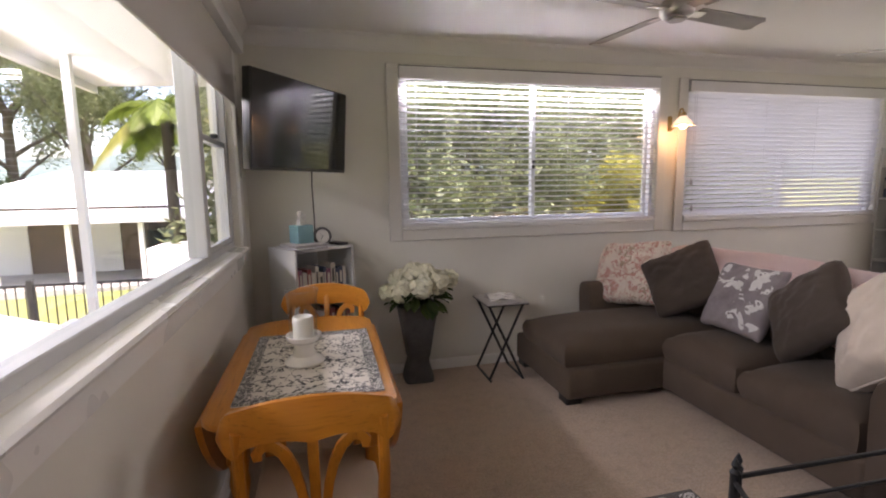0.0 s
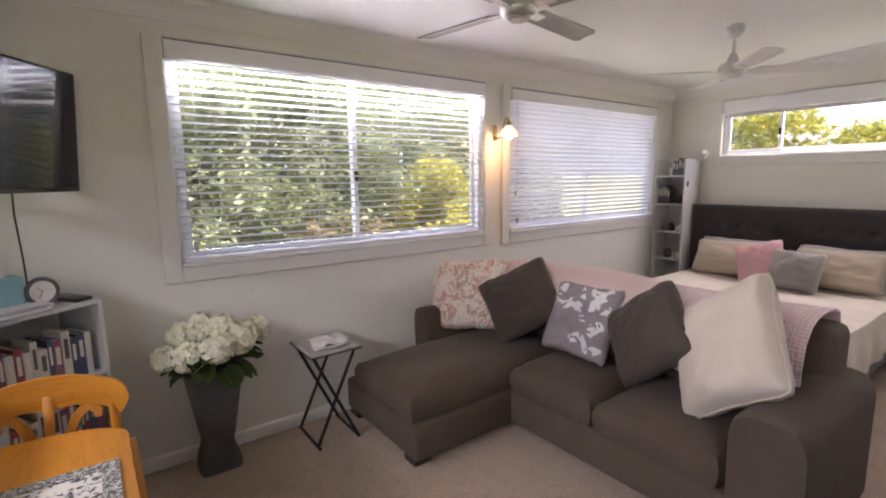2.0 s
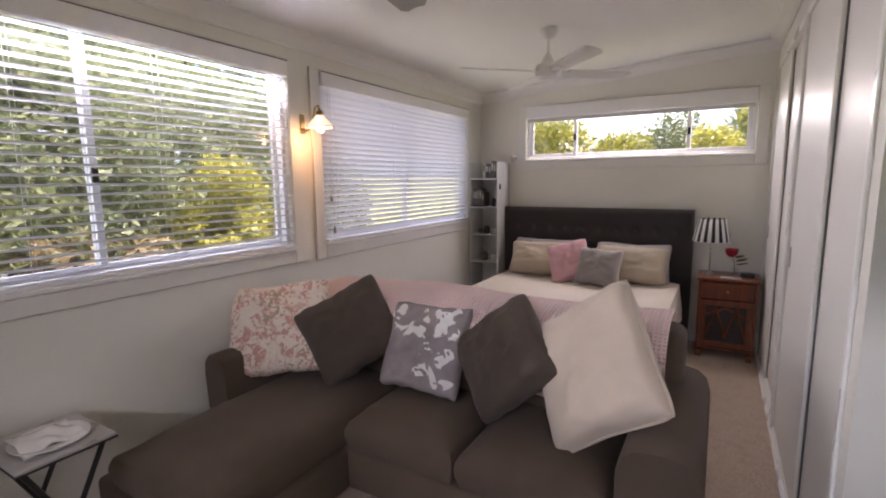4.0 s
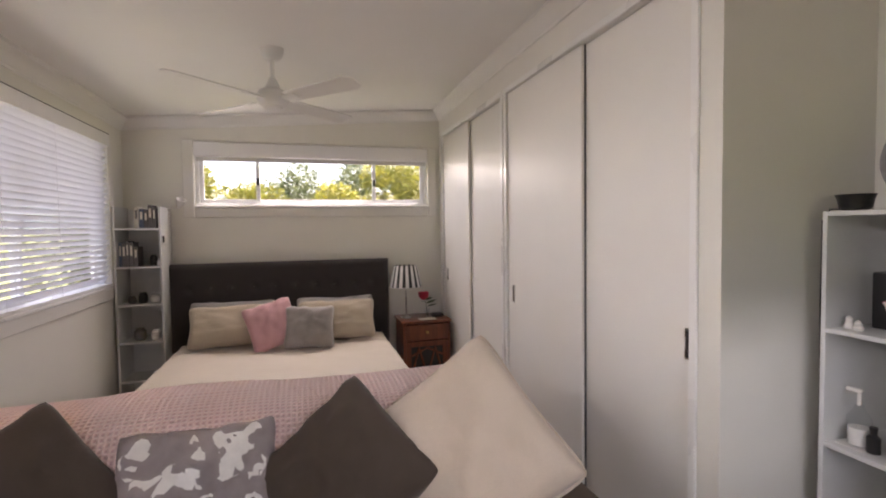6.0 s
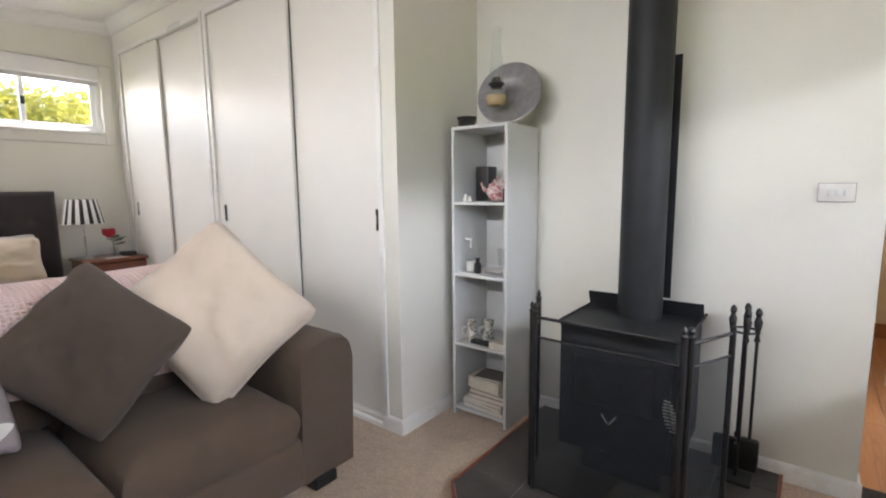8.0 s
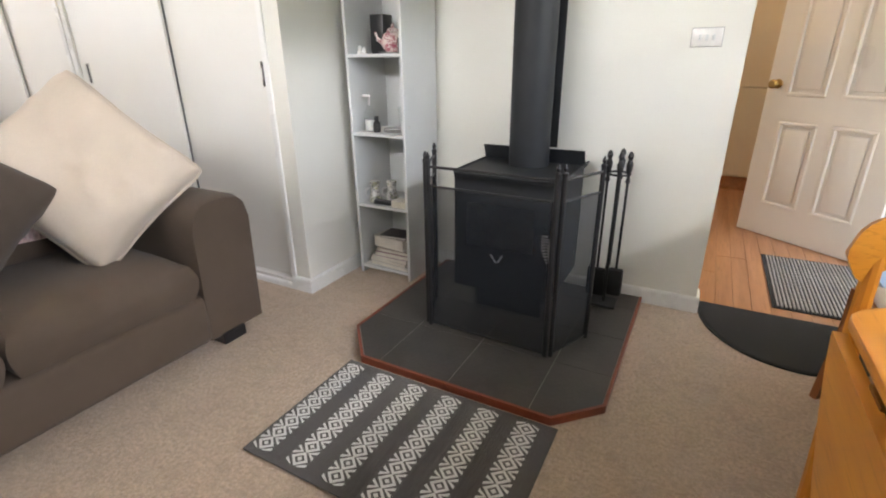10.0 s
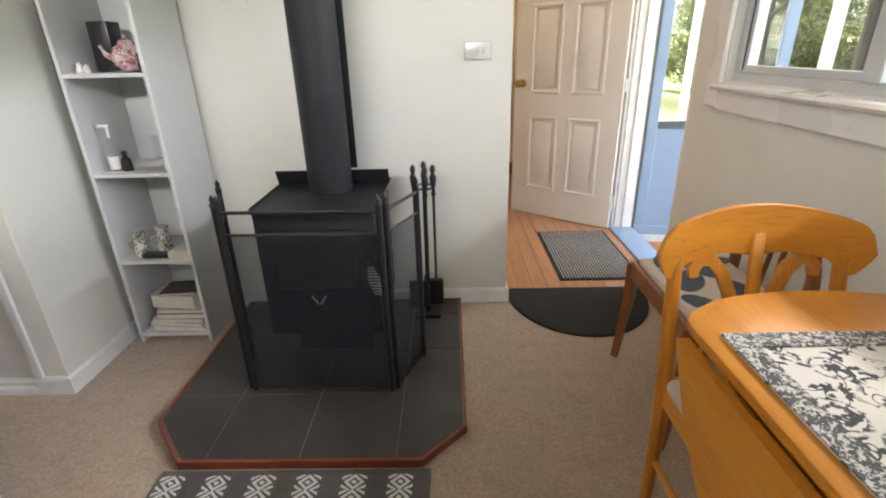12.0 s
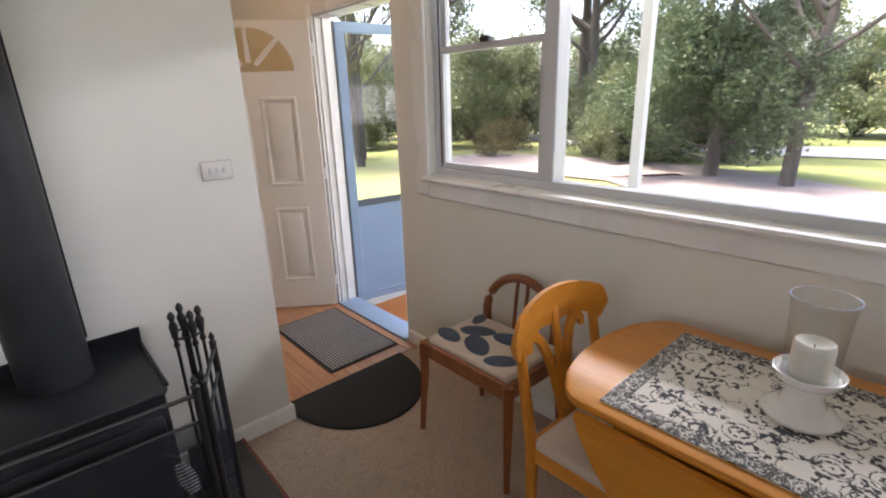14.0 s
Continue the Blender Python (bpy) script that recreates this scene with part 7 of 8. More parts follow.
def door_leaf():
    """Stiles and rails with sunk panels, and a half-round light cut near the top."""
    bm = B()
    t0, t1 = -0.018, 0.018
    cols = [(0.135, 0.37), (0.465, 0.70)]
    rows = [(0.22, 0.78), (0.95, 1.55)]
    xs = sorted({0.0, DW, *[c for p in cols for c in p]})
    zs = sorted({0.0, 1.70, *[c for p in rows for c in p]})
    for p, q in zip(xs, xs[1:]):
        for s, e in zip(zs, zs[1:]):
            if (p, q) in cols and (s, e) in rows:
                continue
            box(bm, p, q, t0, t1, s, e)
    cx, cz, ro = DW / 2, 1.715, 0.30
    n = 24
    arc = [(cx + ro * math.cos(math.pi * k / n), cz + ro * 0.92 * math.sin(math.pi * k / n)) for k in range(n + 1)]
    M = Matrix(((1, 0, 0, 0), (0, 0, 1, 0), (0, 1, 0, 0), (0, 0, 0, 1)))
    box(bm, 0, DW, t0, t1, 1.70, cz)
    for k in range(n):
        (ax, az), (bx, bz) = arc[k], arc[k + 1]
        prism(bm, [(ax, az), (bx, bz), (bx, DH), (ax, DH)], t0, t1, M)
    box(bm, 0, cx - ro, t0, t1, cz, DH)
    box(bm, cx + ro, DW, t0, t1, cz, DH)
    return bm, cols, rows, cx, cz, ro, M


bm, cols, rows, cx, cz, ro, MX = door_leaf()
door_part("leaf", bm, DOORPAINT, smooth=0)
for p, q in cols:
    for s, e in rows:
        bm = box(B(), p, q, -0.004, 0.004, s, e)
        pn = door_part("panel", bm, DOORPAINT, smooth=0)
        bm = B()
        for sg in (-1, 1):
            y0, y1 = sorted((sg * 0.004, sg * 0.023))
            frame_rect(bm, "x", y0, y1, p - 0.004, q + 0.004, s - 0.004, e + 0.004, 0.022, 0.005)
        door_part("moulding", bm, DOORPAINT, pn)
        door_part("field", box(B(), p + 0.04, q - 0.04, -0.012, 0.012, s + 0.04, e - 0.04, 0.008, 2), DOORPAINT, pn)
fan = [(cx + 0.295 * math.cos(math.pi * k / 24), cz + 0.002 + 0.27 * math.sin(math.pi * k / 24)) for k in range(25)]
AMBER = glass("obscure fanlight glass", (1.0, 0.94, 0.82), 0.25)
fg = door_part("fanlight", prism(B(), fan, -0.003, 0.003, MX), AMBER, None, "half-round glass light", smooth=0)
for a in (45, 90, 135):
    door_part("glazing_bar", box(B(), 0.06, 0.30, -0.015, 0.015, -0.014, 0.014, 0.003, 1, pose(cx, 0, cz) @ pose(0, 0, 0, 0, -a, 0)), DOORPAINT, fg)
for sg in (-1, 1):
    bm = lathe(B(), [(0.03, 0), (0.03, 0.006), (0.012, 0.012), (0.012, 0.035), (0.026, 0.045), (0.029, 0.06), (0.02, 0.07), (0, 0.072)], (0, 0, 0), 20)
    bmesh.ops.transform(bm, matrix=pose(DW - 0.065, sg * 0.018, 1.02, -90 * sg, 0, 0), verts=bm.verts)
    door_part("door_knob", bm, BRASS, None, "round aged brass knob")
for z in (0.20, 1.02, 1.85):
    door_part("hinge", rod(B(), (-0.006, -0.014, z - 0.045), (-0.006, -0.014, z + 0.045), 0.007, seg=8), WHITECERAMIC)

SCRM = pose(WX - 0.145, -0.775, -0.06, 0, 0, 171)
scr = thing("screen_door", SCRM.translation, "pale blue screen door with clear upper pane, open outward", "screen door")


def scr_part(name, bm, mat, parent=None, label=""):
    bmesh.ops.transform(bm, matrix=SCRM, verts=bm.verts)
    return part(name, bm, mat, parent or scr, label)


scr_part("frame", frame_rect(B(), "x", -0.016, 0.016, 0, 0.80, 0.02, 2.10, 0.07, 0.004), SCREENBLUE)
scr_part("lower_panel", box(B(), 0.07, 0.73, -0.008, 0.008, 0.09, 0.80), SCREENBLUE)
scr_part("mid_rail", box(B(), 0.07, 0.73, -0.016, 0.016, 0.80, 0.85, 0.003, 1), SCREENDARK)
pn = scr_part("pane", box(B(), 0.07, 0.73, -0.002, 0.002, 0.85, 2.03), PANE)
pn.visible_shadow = False
scr_part("edge_strip", box(B(), -0.012, 0.0, -0.018, 0.018, 0.02, 2.10), SCREENDARK)
scr_part("closer", rod(B(), (0.02, 0.03, 2.06), (0.34, 0.05, 2.06), 0.014, seg=10), BLACKPLASTIC)


# ---- switches ----
def switch(x, y, z, w, h, n, label):
    s = thing("light_switch", (x, y, z), label, "switch")
    part("plate", box(B(), x - w / 2, x + w / 2, y + 0.002, y + 0.009, z - h / 2, z + h / 2, 0.003, 2), WHITECERAMIC, s)
    # slightly larger grey plate added to paint the shadow round the switch plate
    part("backing", box(B(), x - w / 2 - 0.0025, x + w / 2 + 0.0025, y, y + 0.003, z - h / 2 - 0.0025, z + h / 2 + 0.0025), PALEGREY, s, "grey rim painted as the plate's shadow outline")
    for k in range(n):
        cx = x + (k - (n - 1) / 2) * 0.026
        part("rocker", box(B(), cx - 0.006, cx + 0.006, y + 0.007, y + 0.014, z - 0.012, z + 0.012, 0.002, 1, None), SHELFWHITE, s)


switch(0.75, FY, 1.272, 0.116, 0.072, 3, "white three-gang light switch plate")
sock = thing("power_socket", (WX, 2.0, 0.3), "white double power point low on the wall", "power socket")
part("plate", box(B(), WX, WX + 0.008, 1.93, 2.046, 0.27, 0.342, 0.003, 2), WHITECERAMIC, sock)
cup = thing("tall_cupboard", (0.55, -2.6, 0), "cream kitchen cupboard with timber kick", "cupboard")
part("body", box(B(), 0.16, 0.94, -2.69, -2.52, 0.13, 2.2, 0.003, 1), CUPBOARD, cup)
for z0, z1 in ((0.14, 0.935), (0.945, 2.18)):
    dd = part("door", box(B(), 0.165, 0.935, -2.52, -2.502, z0, z1, 0.003, 1), CUPBOARD, cup)
    part("handle", rod(B(), (0.88, -2.493, (z0 + z1) / 2 - 0.03), (0.88, -2.493, (z0 + z1) / 2 + 0.03), 0.008, seg=8), BLACKPLASTIC, dd)
part("kick", box(B(), 0.18, 0.92, -2.66, -2.54, 0.0015, 0.13), BOARDS, cup)
hl = thing("ceiling_light", (0.9, -1.0, ceil_z(-1.0)), "warm round ceiling light in the entry", "ceiling light")
part("diffuser", lathe(B(), [(0, -0.06), (0.07, -0.055), (0.12, -0.03), (0.13, 0.0), (0, 0.0)], (0.9, -1.0, ceil_z(-1.0) - 0.012), 28), glow("warm opal diffuser", (1.0, 0.75, 0.48), 0.8), hl)
part("base", lathe(B(), [(0.14, 0), (0.14, 0.02), (0, 0.02)], (0.9, -1.0, ceil_z(-1.0) - 0.012), 28), WHITECERAMIC, hl)
lamp("entry_light", "POINT", 1.35, (1.0, 0.72, 0.46), Matrix.Translation((0.9, -1.0, ceil_z(-1.0) - 0.22)), 0.12)

# ---- white leaves printed on the grey cushion ----
random.seed(5)
cover = leafc.children[0]
bm = B()
for k in range(50):
    u, v = random.uniform(-0.19, 0.19), random.uniform(-0.19, 0.20)
    if (u > -0.02 and v < 0.02 and random.random() < 0.85) or random.random() < 0.12:
        continue
    m = LEAFM @ pose(u, 0, v) @ pose(0, 0, 0, 90, 0, 0) @ pose(0, 0, 0, 0, 0, random.uniform(0, 360))
    n = 10
    L, W2 = random.uniform(0.035, 0.06), random.uniform(0.018, 0.028)
    def height(x, z):
        a, b = 2 * x / 0.51, 2 * z / 0.49
        e = math.sqrt(max(0, 1 - a * a)) * math.sqrt(max(0, 1 - b * b))
        off = Vector((9.3, 5.1, 2.7))
        kk = noise.noise(Vector((a * 1.6, b * 1.6, 1)) + off)
        k2 = noise.noise(Vector((a * 4 + b * 2, b * 3, 1 * 2)) + off)
        return 0.075 * e ** 0.75 * (1 + 0.22 * kk) + 0.004 + 0.015 * k2 * e + 0.0035
    rim = []
    inv = LEAFM.inverted()
    pts = []
    for q in range(n):
        t = 2 * math.pi * q / n
        p = m @ Vector((L * math.cos(t) * (1 - 0.2 * math.cos(t)), W2 * math.sin(t) * (1 + 0.3 * math.cos(t)), 0))
        loc = inv @ p
        pts.append(LEAFM @ Vector((loc.x, height(loc.x, loc.z), loc.z)))
    loc = inv @ (m @ Vector((0, 0, 0)))
    c = bm.verts.new(LEAFM @ Vector((loc.x, height(loc.x, loc.z) + 0.001, loc.z)))
    vsx = [bm.verts.new(p) for p in pts]
    for q in range(n):
        bm.faces.new((c, vsx[q], vsx[(q + 1) % n]))
part("printed_leaves", bm, PETAL, cover, "white leaf print", smooth=80)


# ---- outdoors ----
def ground_z(x, y):
    z = -0.55
    z -= 0.085 * max(0.0, y - 5.0) * (1 if y < 40 else 0) + (0.085 * 35 if y >= 40 else 0)
    z -= 0.03 * max(0.0, -x - 3) * (1 if -x < 20 else 0) + (0.03 * 17 if -x >= 20 else 0)
    far = max(0.0, math.hypot(x, y) - 45)
    return z + 0.05 * min(far, 120) + 0.10 * noise.noise(Vector((x * 0.12, y * 0.12, 0)))


bm = B()
lines = sorted({s * (2.0 * k if k < 16 else 30 + (k - 15) ** 2 * 9) for k in range(28) for s in (-1, 1)})
g = [[bm.verts.new((x, y, ground_z(x, y))) for y in lines] for x in lines]
for i in range(len(lines) - 1):
    for j in range(len(lines) - 1):
        bm.faces.new((g[i][j], g[i + 1][j], g[i + 1][j + 1], g[i][j + 1]))
solid("ground", bm, GRASS, "sloping lawn and rough grass round the house", "ground", kind="structure", smooth=80)


def strip(name, pts, wid, mat, label, up=0.04):
    """A flat path of changing direction laid on the ground."""
    bm = B()
    rows = []
    n = 40
    for k in range(n + 1):
        s = k / n * (len(pts) - 1)
        i = min(int(s), len(pts) - 2)
        f = s - i
        p = Vector(pts[i]).lerp(Vector(pts[i + 1]), f)
        d = (Vector(pts[i + 1]) - Vector(pts[i])).normalized()
        nrm = Vector((-d.y, d.x))
        rows.append([bm.verts.new((p.x + nrm.x * w, p.y + nrm.y * w, ground_z(p.x + nrm.x * w, p.y + nrm.y * w) + up)) for w in (-wid / 2, 0, wid / 2)])
    for a, b in zip(rows, rows[1:]):
        for k in range(2):
            bm.faces.new((a[k], a[k + 1], b[k + 1], b[k]))
    return solid(name, bm, mat, label, "drive", kind="structure", smooth=80)


strip("road", [(-4.2, 9), (-6, 3.5), (-10, 0.5), (-13, -3.5), (-12, -12)], 5.0, GRAVEL, "pinkish gravel drive curving past the house", 0.05)
strip("pavement", [(-4.6, 8), (-5.2, 4.5), (-7.8, 2.6), (-15, 3.0), (-28, 4.0)], 1.7, CONCRETE, "pale concrete path across the lawn", 0.10)
strip("road", [(-24, -22), (-22, -6), (-25, 6), (-30, 20)], 3.5, CONCRETE, "pale road beyond the trees", 0.06)

# verandah
solid("verandah_floor", box(B(), -2.15, WX - 0.131, -4.0, 6.5, -0.70, -0.12, 0.01, 1), CONCRETE, "pale concrete verandah slab", "verandah", kind="structure")
bm = B()
prism(bm, [(-2.25, -4.2), (WX - 0.131, -4.2), (WX - 0.131, 6.6), (-2.25, 6.6)], 0, 0.06)
for v in bm.verts:
    v.co.z += 2.72 - 0.03 * (WX - v.co.x)
solid("verandah_roof", bm, VERANDAH, "white lined verandah ceiling", "roof", kind="structure", smooth=0)
solid("trim", box(B(), -2.30, -2.25, -4.2, 6.6, 2.58, 2.78), VERANDAH, "white verandah fascia", "fascia", kind="structure")
for y in (-3.4, -1.25, 0.74, 2.93, 5.24):
    p = thing("verandah_post", (-1.95, y, -0.12), "square white verandah post", "post", "verandah posts")
    part("shaft", box(B(), -1.985, -1.915, y - 0.035, y + 0.035, -0.12, 2.67, 0.004, 1), VERANDAH, p)
    part("collar", box(B(), -2.012, -1.888, y - 0.062, y + 0.062, -0.12, 0.02, 0.004, 1), VERANDAH, p)
rl = thing("ramp_rail", (-2.6, 5.4, -0.12), "white stepped balustrade at the verandah end", "balustrade")
part("panel", prism(B(), [(0, -0.75), (1.1, -0.75), (1.1, 0.10), (0.0, 0.42)], -0.06, 0.06, pose(-3.35, 5.6, 0, 0, 0, 0) @ Matrix(((1, 0, 0, 0), (0, 0, 1, 0), (0, 1, 0, 0), (0, 0, 0, 1)))), VERANDAH, rl)
part("end_post", box(B(), -2.36, -2.2, 5.5, 5.7, -0.75, 0.20, 0.01, 1), VERANDAH, rl)
tk = thing("water_tank", (-2.2, 9.3, ground_z(-2.2, 9.3)), "white square tank beyond the verandah", "tank")
part("body", box(B(), -2.65, -1.75, 8.8, 9.8, ground_z(-3.3, 9.0) - 0.2, 0.55, 0.04, 2), VERANDAH, tk)

# fence
fn = thing("fence", (-3.5, 7.0, ground_z(-3.5, 7.0)), "low black metal fence across the lawn", "fence")
fz = ground_z(-3.5, 7.0)
for z in (fz + 0.10, fz + 1.07):
    part("rail", box(B(), -6.6, -1.75, 6.98, 7.02, z, z + 0.03), BLACKPLASTIC, fn)
barm = mesh_from("bar", box(B(), -0.006, 0.006, -0.006, 0.006, 0.1, 1.08), BLACKPLASTIC, 0)
for k in range(48):
    part("bar", barm, None, fn).matrix_basis = Matrix.Translation((-6.6 + k * 0.103, 7.0, fz))
for x in (-6.6, -3.35, -1.75):
    part("post", box(B(), x - 0.03, x + 0.03, 6.97, 7.03, fz - 0.2, fz + 1.15), BLACKPLASTIC, fn)

# neighbour's carport
by, bx = 21.0, -7.0
bz = -1.55
cb = thing("carport", (bx, by, bz), "long low shed with white hipped roof and open bays", "shed")
bm = B()
e0, e1, rz, ez = -12.6, 3.0, bz + 3.75, bz + 2.5
ev = [bm.verts.new(c) for c in ((e0, by - 2.3, ez), (e1, by - 2.3, ez), (e1, by + 3.2, ez), (e0, by + 3.2, ez), (e0 + 3.2, by, rz), (e1 - 2.5, by, rz))]
for q in ((0, 1, 5, 4), (2, 3, 4, 5), (3, 0, 4), (1, 2, 5), (3, 2, 1, 0)):
    bm.faces.new([ev[k] for k in q])
part("roof", bm, ROOFWHITE, cb, smooth=0)
bm = B()
lv = [bm.verts.new(c) for c in ((e0 - 1.5, by - 3.7, bz + 2.16), (e1, by - 3.7, bz + 2.16), (e1, by - 2.2, bz + 2.42), (e0 - 1.5, by - 2.2, bz + 2.42), (e0 - 1.5, by - 3.7, bz + 2.02), (e1, by - 3.7, bz + 2.02), (e1, by - 2.2, bz + 2.36), (e0 - 1.5, by - 2.2, bz + 2.36))]
for q in ((0, 1, 2, 3), (7, 6, 5, 4), (0, 4, 5, 1), (3, 2, 6, 7), (0, 3, 7, 4), (1, 5, 6, 2)):
    bm.faces.new([lv[k] for k in q])
part("lean_to_roof", bm, ROOFWHITE, cb, smooth=0)
part("floor_slab", box(B(), e0 - 1.5, e1, by - 3.8, by + 3.0, bz - 1.5, bz), CONCRETE, cb)
part("back_wall", box(B(), e0, e1 - 0.2, by + 2.6, by + 2.8, bz, bz + 2.5), SHEDWALL, cb)
part("side_wall", box(B(), e1 - 0.4, e1 - 0.2, by - 1.2, by + 2.6, bz, bz + 2.5), SHEDWALL, cb)
part("inner_wall", box(B(), e0, -6.5, by - 0.2, by, bz, bz + 2.5), SHEDWALL, cb)
for k in range(8):
    x = e0 - 1.2 + k * 2.05
    part("post", box(B(), x - 0.07, x + 0.07, by - 3.55, by - 3.41, bz, bz + 2.08), VERANDAH, cb)
for k in range(2):
    part("door", box(B(), -11.5 + 3 * k, -10.4 + 3 * k, by - 0.25, by - 0.2, bz, bz + 2.0), VERANDAH, cb)


# ---- trees ----
def leaf_cloud(name, clusters, per, size, seed, mat, droop=0.0, long=2.4):
    """Many small bent leaves round cluster centres, in one mesh."""
    rng = np.random.default_rng(seed)
    c = np.repeat(np.array([k[:3] for k in clusters]), per, axis=0)
    rad = np.repeat(np.array([k[3] for k in clusters]), per)[:, None]
    n = len(c)
    d = rng.normal(size=(n, 3))
    d /= np.linalg.norm(d, axis=1)[:, None]
    ctr = c + d * rad * rng.uniform(0.25, 1.0, (n, 1)) ** 0.6
    a = rng.normal(size=(n, 3))
    a[:, 2] = a[:, 2] * 0.6 - droop
    a /= np.linalg.norm(a, axis=1)[:, None]
    b = np.cross(a, rng.normal(size=(n, 3)))
    b /= np.linalg.norm(b, axis=1)[:, None]
    s = size * rng.uniform(0.6, 1.4, (n, 1))
    v = np.stack([ctr - a * s * long / 2, ctr + b * s * 0.5, ctr + a * s * long / 2, ctr - b * s * 0.5], axis=1).reshape(-1, 3)
    f = np.arange(n * 4).reshape(-1, 4)
    me = bpy.data.meshes.new(name)
    me.from_pydata(v.tolist(), [], f.tolist())
    me.materials.append(mat)
    return me


def limb(bm, p, d, ln, r, rng, out, depth, full=False):
    """A bending limb that forks; leaves gather round the ends."""
    pts, rs = [Vector(p)], [r]
    d = Vector(d).normalized()
    for k in range(4):
        d = (d + Vector((rng.uniform(-0.2, 0.2), rng.uniform(-0.2, 0.2), rng.uniform(-0.02, 0.16)))).normalized()
        pts.append(pts[-1] + d * ln / 4)
        rs.append(r * (1 - 0.17 * (k + 1)))
    tube(bm, pts, rs, 6 if depth else 9)
    if depth < 2:
        for k in range(3):
            s = Vector((rng.uniform(-1, 1), rng.uniform(-1, 1), rng.uniform(-0.1, 0.7)))
            limb(bm, pts[2 + (k % 3)], (d * 0.55 + s * 0.8), ln * rng.uniform(0.5, 0.75), rs[2 + (k % 3)] * 0.6, rng, out, depth + 1, full)
    out.append(pts[-1])
    out.append(pts[3])
    if full:
        out.append(pts[1])
        out.append(pts[2])


def tree(name, label, h, trunk, mat, spread, seed, leaf=0.10, per=34, form="gum", lean_x=0.0):
    rng = random.Random(seed)
    t = thing(name, (0, 0, 0), label, "tree")
    bm = B()
    ends = []
    top = Vector((lean_x * h, 0, h * 0.5))
    tube(bm, [(0, 0, -0.4), (0.03, 0, 0.1), (lean_x * h * 0.3 + 0.06, 0.05, h * 0.22), (lean_x * h * 0.7, 0.02, h * 0.38), tuple(top)], [trunk * 1.35, trunk, trunk * 0.85, trunk * 0.75, trunk * 0.6], 10)
    for k in range(7 if form == "gum" else 24):
        a = 2.4 * k + rng.uniform(-0.4, 0.4)
        z0 = h * (0.28 + 0.045 * k) if form == "gum" else h * (0.07 + 0.019 * k)
        rise = 0.75 if form == "gum" else 0.12
        st = Vector((lean_x * z0, 0, min(z0, h * 0.5)))
        limb(bm, st, (math.cos(a), math.sin(a), rise), spread * (1.0 if form == "gum" else 1.15 - 0.025 * k), trunk * (0.42 if form == "gum" else 0.24), rng, ends, 0 if form == "gum" else 1, form == "pine")
    limb(bm, top, (lean_x, 0.1, 1), h * 0.42, trunk * 0.55, rng, ends, 0)
    part("trunk", bm, BARK, t)
    cl = [(*e, rng.uniform(0.35, 0.75) * spread * 0.42) for e in ends if e.z > h * (0.14 if form == "gum" else 0.09)]
    part("crown", leaf_cloud("crown", cl, per, leaf, seed, mat, 0.5 if form == "gum" else 0.1), None, t)
    return t


def scatter(base, places, group):
    tagged(base, group=group)
    for k, (x, y, s, a) in enumerate(places):
        m = pose(x, y, ground_z(x, y) - 0.05, 0, 0, a) @ Matrix.Diagonal((s, s, s, 1))
        if k == 0:
            base.matrix_basis = m
        else:
            copy_thing(base, m)


GUMS = tree("gum_tree", "tall grey-trunked gum tree with airy olive crown", 11, 0.20, LEAF, 2.6, 3, 0.055, 150)
scatter(GUMS, [(-17.4, -9.1, 1.2, 0), (-20, -6.5, 1.3, 80), (-23, -13, 1.3, 200), (-30, 6, 1.3, 40), (-12, 30, 1.2, 10), (-17, 33, 1.4, 100), (-5, 34, 1.1, 60), (-23, 27, 1.2, 160),
               (0.5, 14, 0.85, 20), (3.6, 17, 1.0, 140), (7.5, 15.5, 0.9, 260), (11, 19, 1.1, 70), (-1.5, 18, 1.0, 310), (5.6, 22, 1.2, 15), (15, 16, 0.9, 100), (-9, -14, 1.0, 30), (-14, -16, 1.1, 200), (-5, -17, 1.0, 120)], "gum trees")
PINES = tree("pine_tree", "dark green spreading pine with thick trunk", 9.5, 0.24, LEAFDARK, 2.7, 8, 0.065, 110, "pine")
scatter(PINES, [(-13.2, -2.6, 0.80, 0), (-16.5, -5.6, 0.8, 140), (-19, 30, 1.3, 20), (-9.5, 36, 1.2, 200)], "pine trees")
OPEN = tree("gum_tree", "leaning dark-trunked tree with open branches", 8, 0.17, LEAFDARK, 3.2, 15, 0.05, 34, "gum", 0.10)
scatter(OPEN, [(-12.3, -0.6, 1.0, 170), (-7.6, -11.8, 0.9, 30)], "open trees")


def bush(name, label, h, r, mat, seed, leaf=0.042, n=90, per=75, long=2.4):
    rng = random.Random(seed)
    t = thing(name, (0, 0, 0), label, "shrub")
    bm = B()
    cl = []
    for k in range(n):
        a, u = rng.uniform(0, 2 * math.pi), rng.uniform(0, 1) ** 0.5
        z = h * rng.uniform(0.12, 1.0)
        rr = r * u * (1 - 0.55 * (z / h) ** 2)
        p = (rr * math.cos(a), rr * math.sin(a), z)
        cl.append((*p, 0.22 * r))
        if k % 4 == 0:
            tube(bm, [(rng.uniform(-0.15, 0.15), rng.uniform(-0.15, 0.15), -0.1), (p[0] * 0.45, p[1] * 0.45, z * 0.55), p], [0.028, 0.018, 0.006], 5)
    part("stems", bm, BARK, t)
    part("leaves", leaf_cloud("leaves", cl, per, leaf, seed, mat, 0.2, long), None, t)
    return t


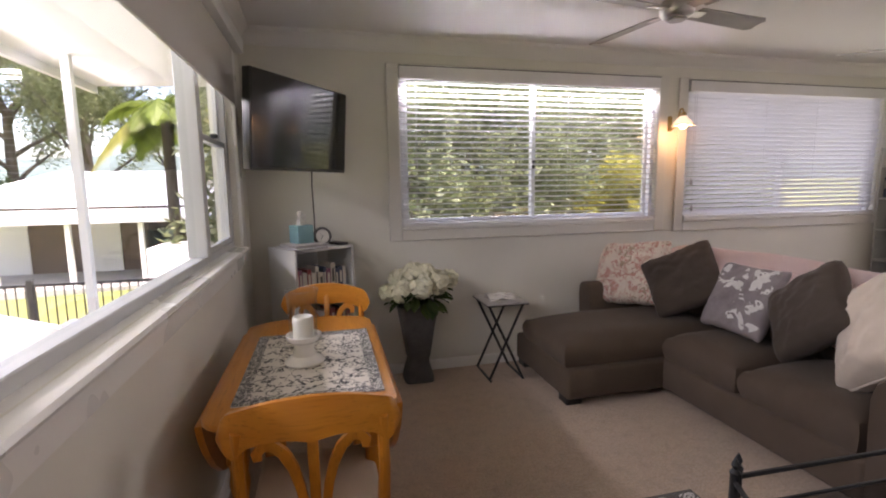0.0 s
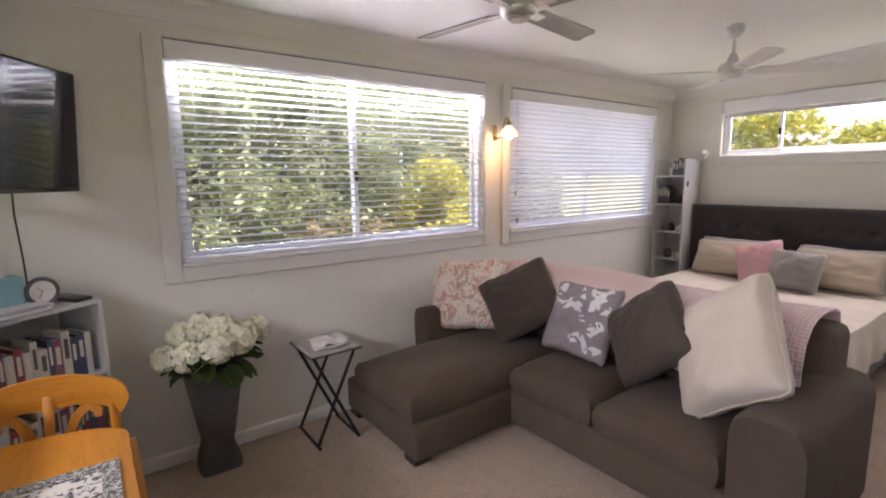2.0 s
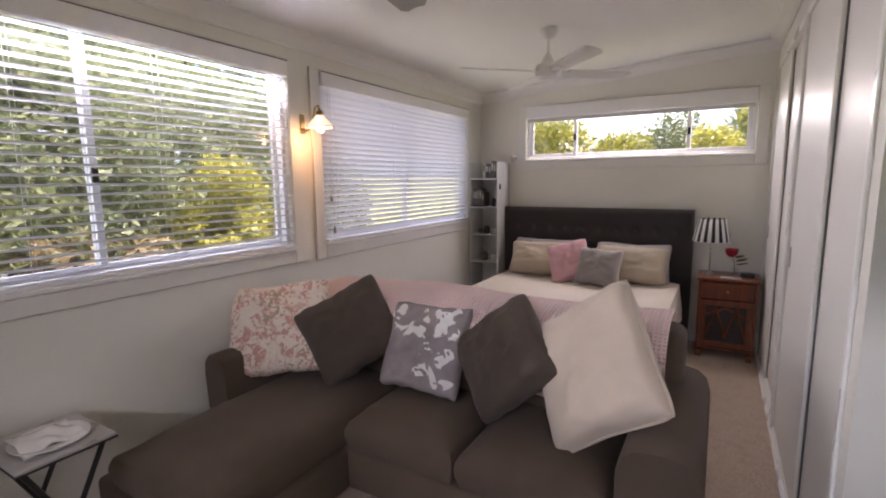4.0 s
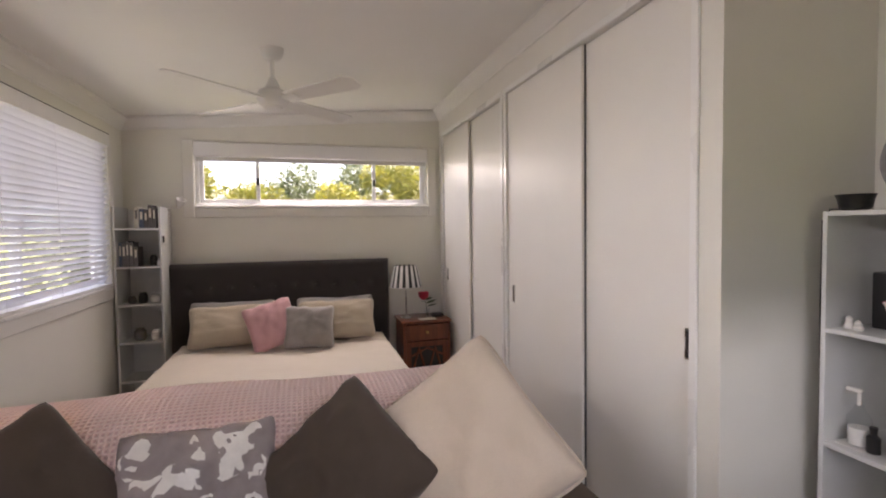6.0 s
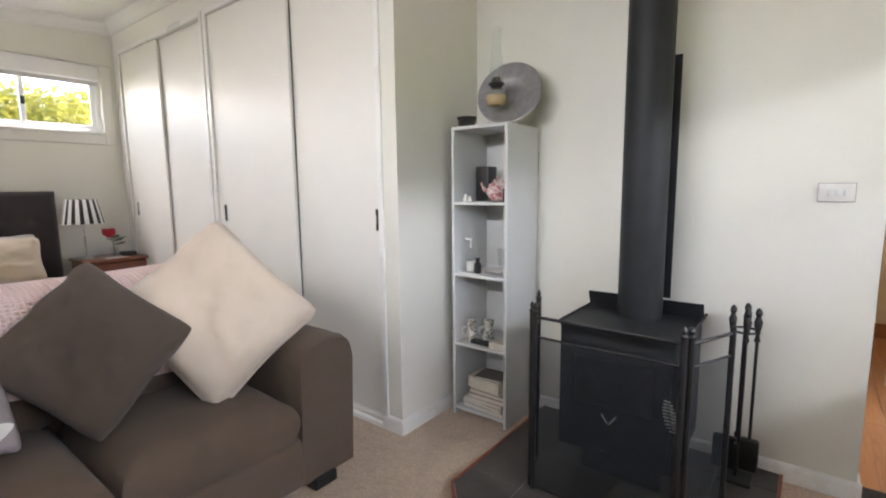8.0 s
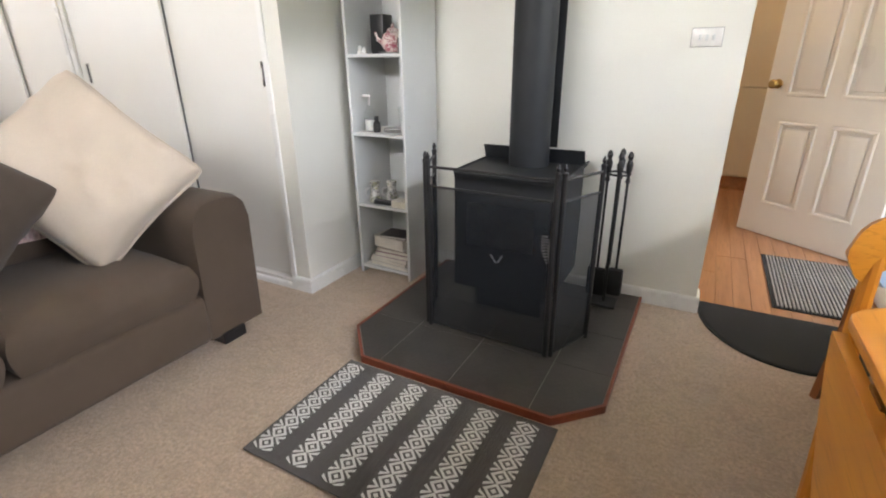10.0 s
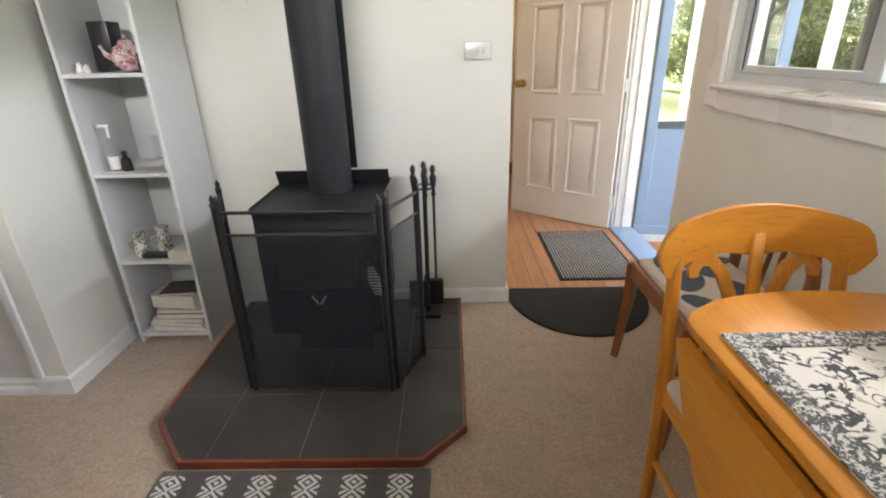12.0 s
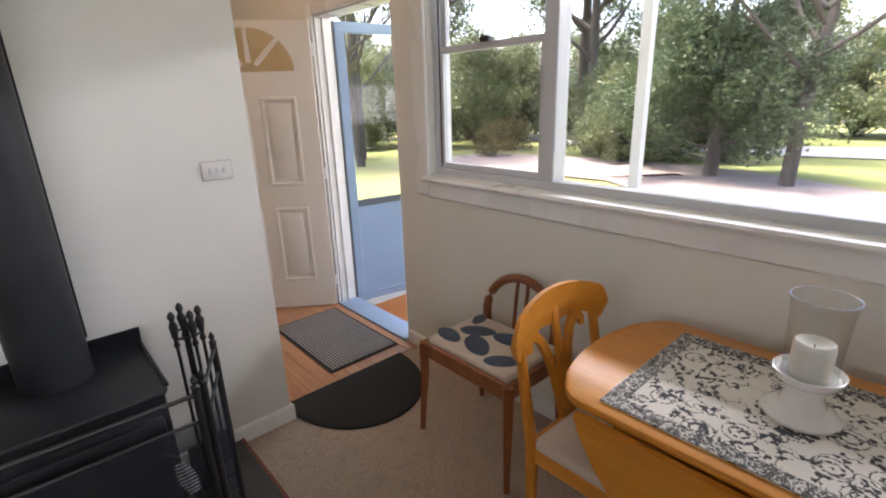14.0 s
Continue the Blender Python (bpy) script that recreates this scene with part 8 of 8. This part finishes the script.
scatter(bush("shrub", "dense olive green bush outside the windows", 3.6, 1.7, LEAF, 31, 0.05, 90, 150), [(1.2, 8.6, 1.1, 0), (2.8, 9.4, 1.15, 90), (4.4, 8.8, 1.0, 200), (5.9, 10.2, 1.2, 30), (-0.4, 9.8, 1.2, 150), (7.6, 9.5, 1.1, 280), (3.2, 12, 1.35, 60), (0.2, 12.2, 1.3, 10), (9.6, 11.5, 1.3, 120), (-18, -4, 0.9, 50), (-14.8, -6.2, 0.8, 20), (-16.5, -7.8, 0.9, 220),
        (13.6, 6.2, 1.05, 15), (15.5, 2.6, 0.95, 200), (16.5, 0.2, 1.1, 70),
        (-11.5, -17.5, 0.55, 10), (-15.0, -16.4, 0.7, 130), (-17.5, -15.6, 1.3, 60), (-20.5, -19.5, 1.6, 20), (-15.5, -24.5, 1.7, 100), (-18.5, -22.5, 1.5, 300), (-23.0, -17.5, 1.5, 210), (-25.5, -15.0, 1.6, 70), (-27.5, -11.5, 1.7, 150), (-29.5, -8.0, 1.6, 30), (-30.5, -5.0, 1.7, 280), (-31.5, 0.5, 1.6, 190), (-24, -9, 1.2, 0), (-22, -17, 1.3, 40), (-29, -15, 1.5, 99), (-13, -19, 1.2, 180), (-10, -20, 1.1, 60), (-31, -2, 1.4, 140)], "shrubs")
scatter(bush("fern_bush", "bright lime green ferny bush", 1.7, 1.1, LEAFLIME, 33, 0.05, 60, 40, 5.0), [(0.9, 6.6, 1.0, 0), (1.75, 6.9, 0.85, 120), (0.2, 7.2, 1.1, 220), (-17, -5.6, 0.9, 40)], "ferny bushes")
scatter(bush("wattle", "golden green wattle bush", 3.3, 1.5, LEAFGOLD, 35, 0.055, 80, 130), [(11.8, 0.3, 1.05, 0), (13.2, 1.9, 0.90, 90), (5.2, 8.0, 0.75, 150), (12.2, 4.9, 0.98, 30), (13.0, -1.2, 1.1, 200), (12.6, 3.2, 0.88, 300)], "wattle bushes")
scatter(bush("dry_brush", "dry brown brush and undergrowth", 1.8, 1.5, LEAFDRY, 37, 0.05, 50, 34, 5.0), [(3.4, 7.3, 0.9, 0), (4.8, 7.6, 0.8, 60), (2.4, 8.0, 0.9, 170), (6.4, 8.2, 0.9, 250), (-13.5, -11, 0.8, 20), (-17, -13, 0.9, 130)], "dry brush")


def palm():
    t = thing("palm_tree", (0, 0, 0), "palm tree with arching fronds turning yellow", "palm tree")
    bm = B()
    lathe(bm, [(0.16, -0.3), (0.13, 0.3), (0.10, 1.5), (0.095, 3.2), (0.11, 3.6), (0, 3.65)], (0, 0, 0), 12)
    part("trunk", bm, BARK, t)
    rng = random.Random(2)
    for k in range(16):
        a = 2 * math.pi * k / 16 + rng.uniform(-0.15, 0.15)
        up = rng.uniform(0.15, 1.0)
        ln = rng.uniform(1.3, 1.7)
        spine = []
        for q in range(9):
            s = q / 8
            spine.append(Vector((math.cos(a) * ln * s * (0.9 - 0.2 * up), math.sin(a) * ln * s * (0.9 - 0.2 * up), 3.6 + up * ln * s * 0.9 - 1.25 * s * s * ln * 0.75)))
        bm = tube(B(), spine, [0.018 - 0.0018 * q for q in range(9)], 5)
        side = Vector((-math.sin(a), math.cos(a), 0))
        for q in range(1, 60):
            s = q / 60 * 8
            i = min(int(s), 7)
            p = spine[i].lerp(spine[i + 1], s - i)
            d = (spine[i + 1] - spine[i]).normalized()
            lf2 = 0.42 * math.sin(math.pi * min(1, 0.12 + q / 60 * 0.85))
            for sg in (-1, 1):
                e = p + (side * sg * 0.8 + d * 0.5 - Vector((0, 0, 0.5))) * lf2
                w = d * 0.016
                bm.faces.new([bm.verts.new(v) for v in (p - w, p + w, (p + e) / 2 + w * 1.2 + Vector((0, 0, 0.03)), e, (p + e) / 2 - w * 1.2 + Vector((0, 0, 0.03)))])
        part("frond", bm, LEAFGOLD if k % 5 == 0 else LEAFLIME, t, smooth=0)
    return t


scatter(palm(), [(-2.95, 11.6, 1.15, 0)], "palms")

# low wooded hills far off
HILL = paint("hazy wooded hills", (0.10, 0.14, 0.13), 1.0, 0.35, 0.05, 0.0, 1)
bm = B()
prev = None
for k in range(97):
    a = 2 * math.pi * k / 96
    r = 210
    hgt = 13 + 9 * noise.noise(Vector((math.cos(a) * 2.2, math.sin(a) * 2.2, 0))) + 2.5 * noise.noise(Vector((math.cos(a) * 14, math.sin(a) * 14, 4)))
    col = [bm.verts.new((rr * math.cos(a), rr * math.sin(a), zz)) for rr, zz in ((r - 30, -8), (r - 10, hgt * 0.6), (r, hgt), (r + 60, -8))]
    if prev:
        for q in range(3):
            bm.faces.new((prev[q], col[q], col[q + 1], prev[q + 1]))
    prev = col
solid("backdrop", bm, HILL, "low hazy wooded hills on the horizon", "hills", kind="structure", smooth=80)
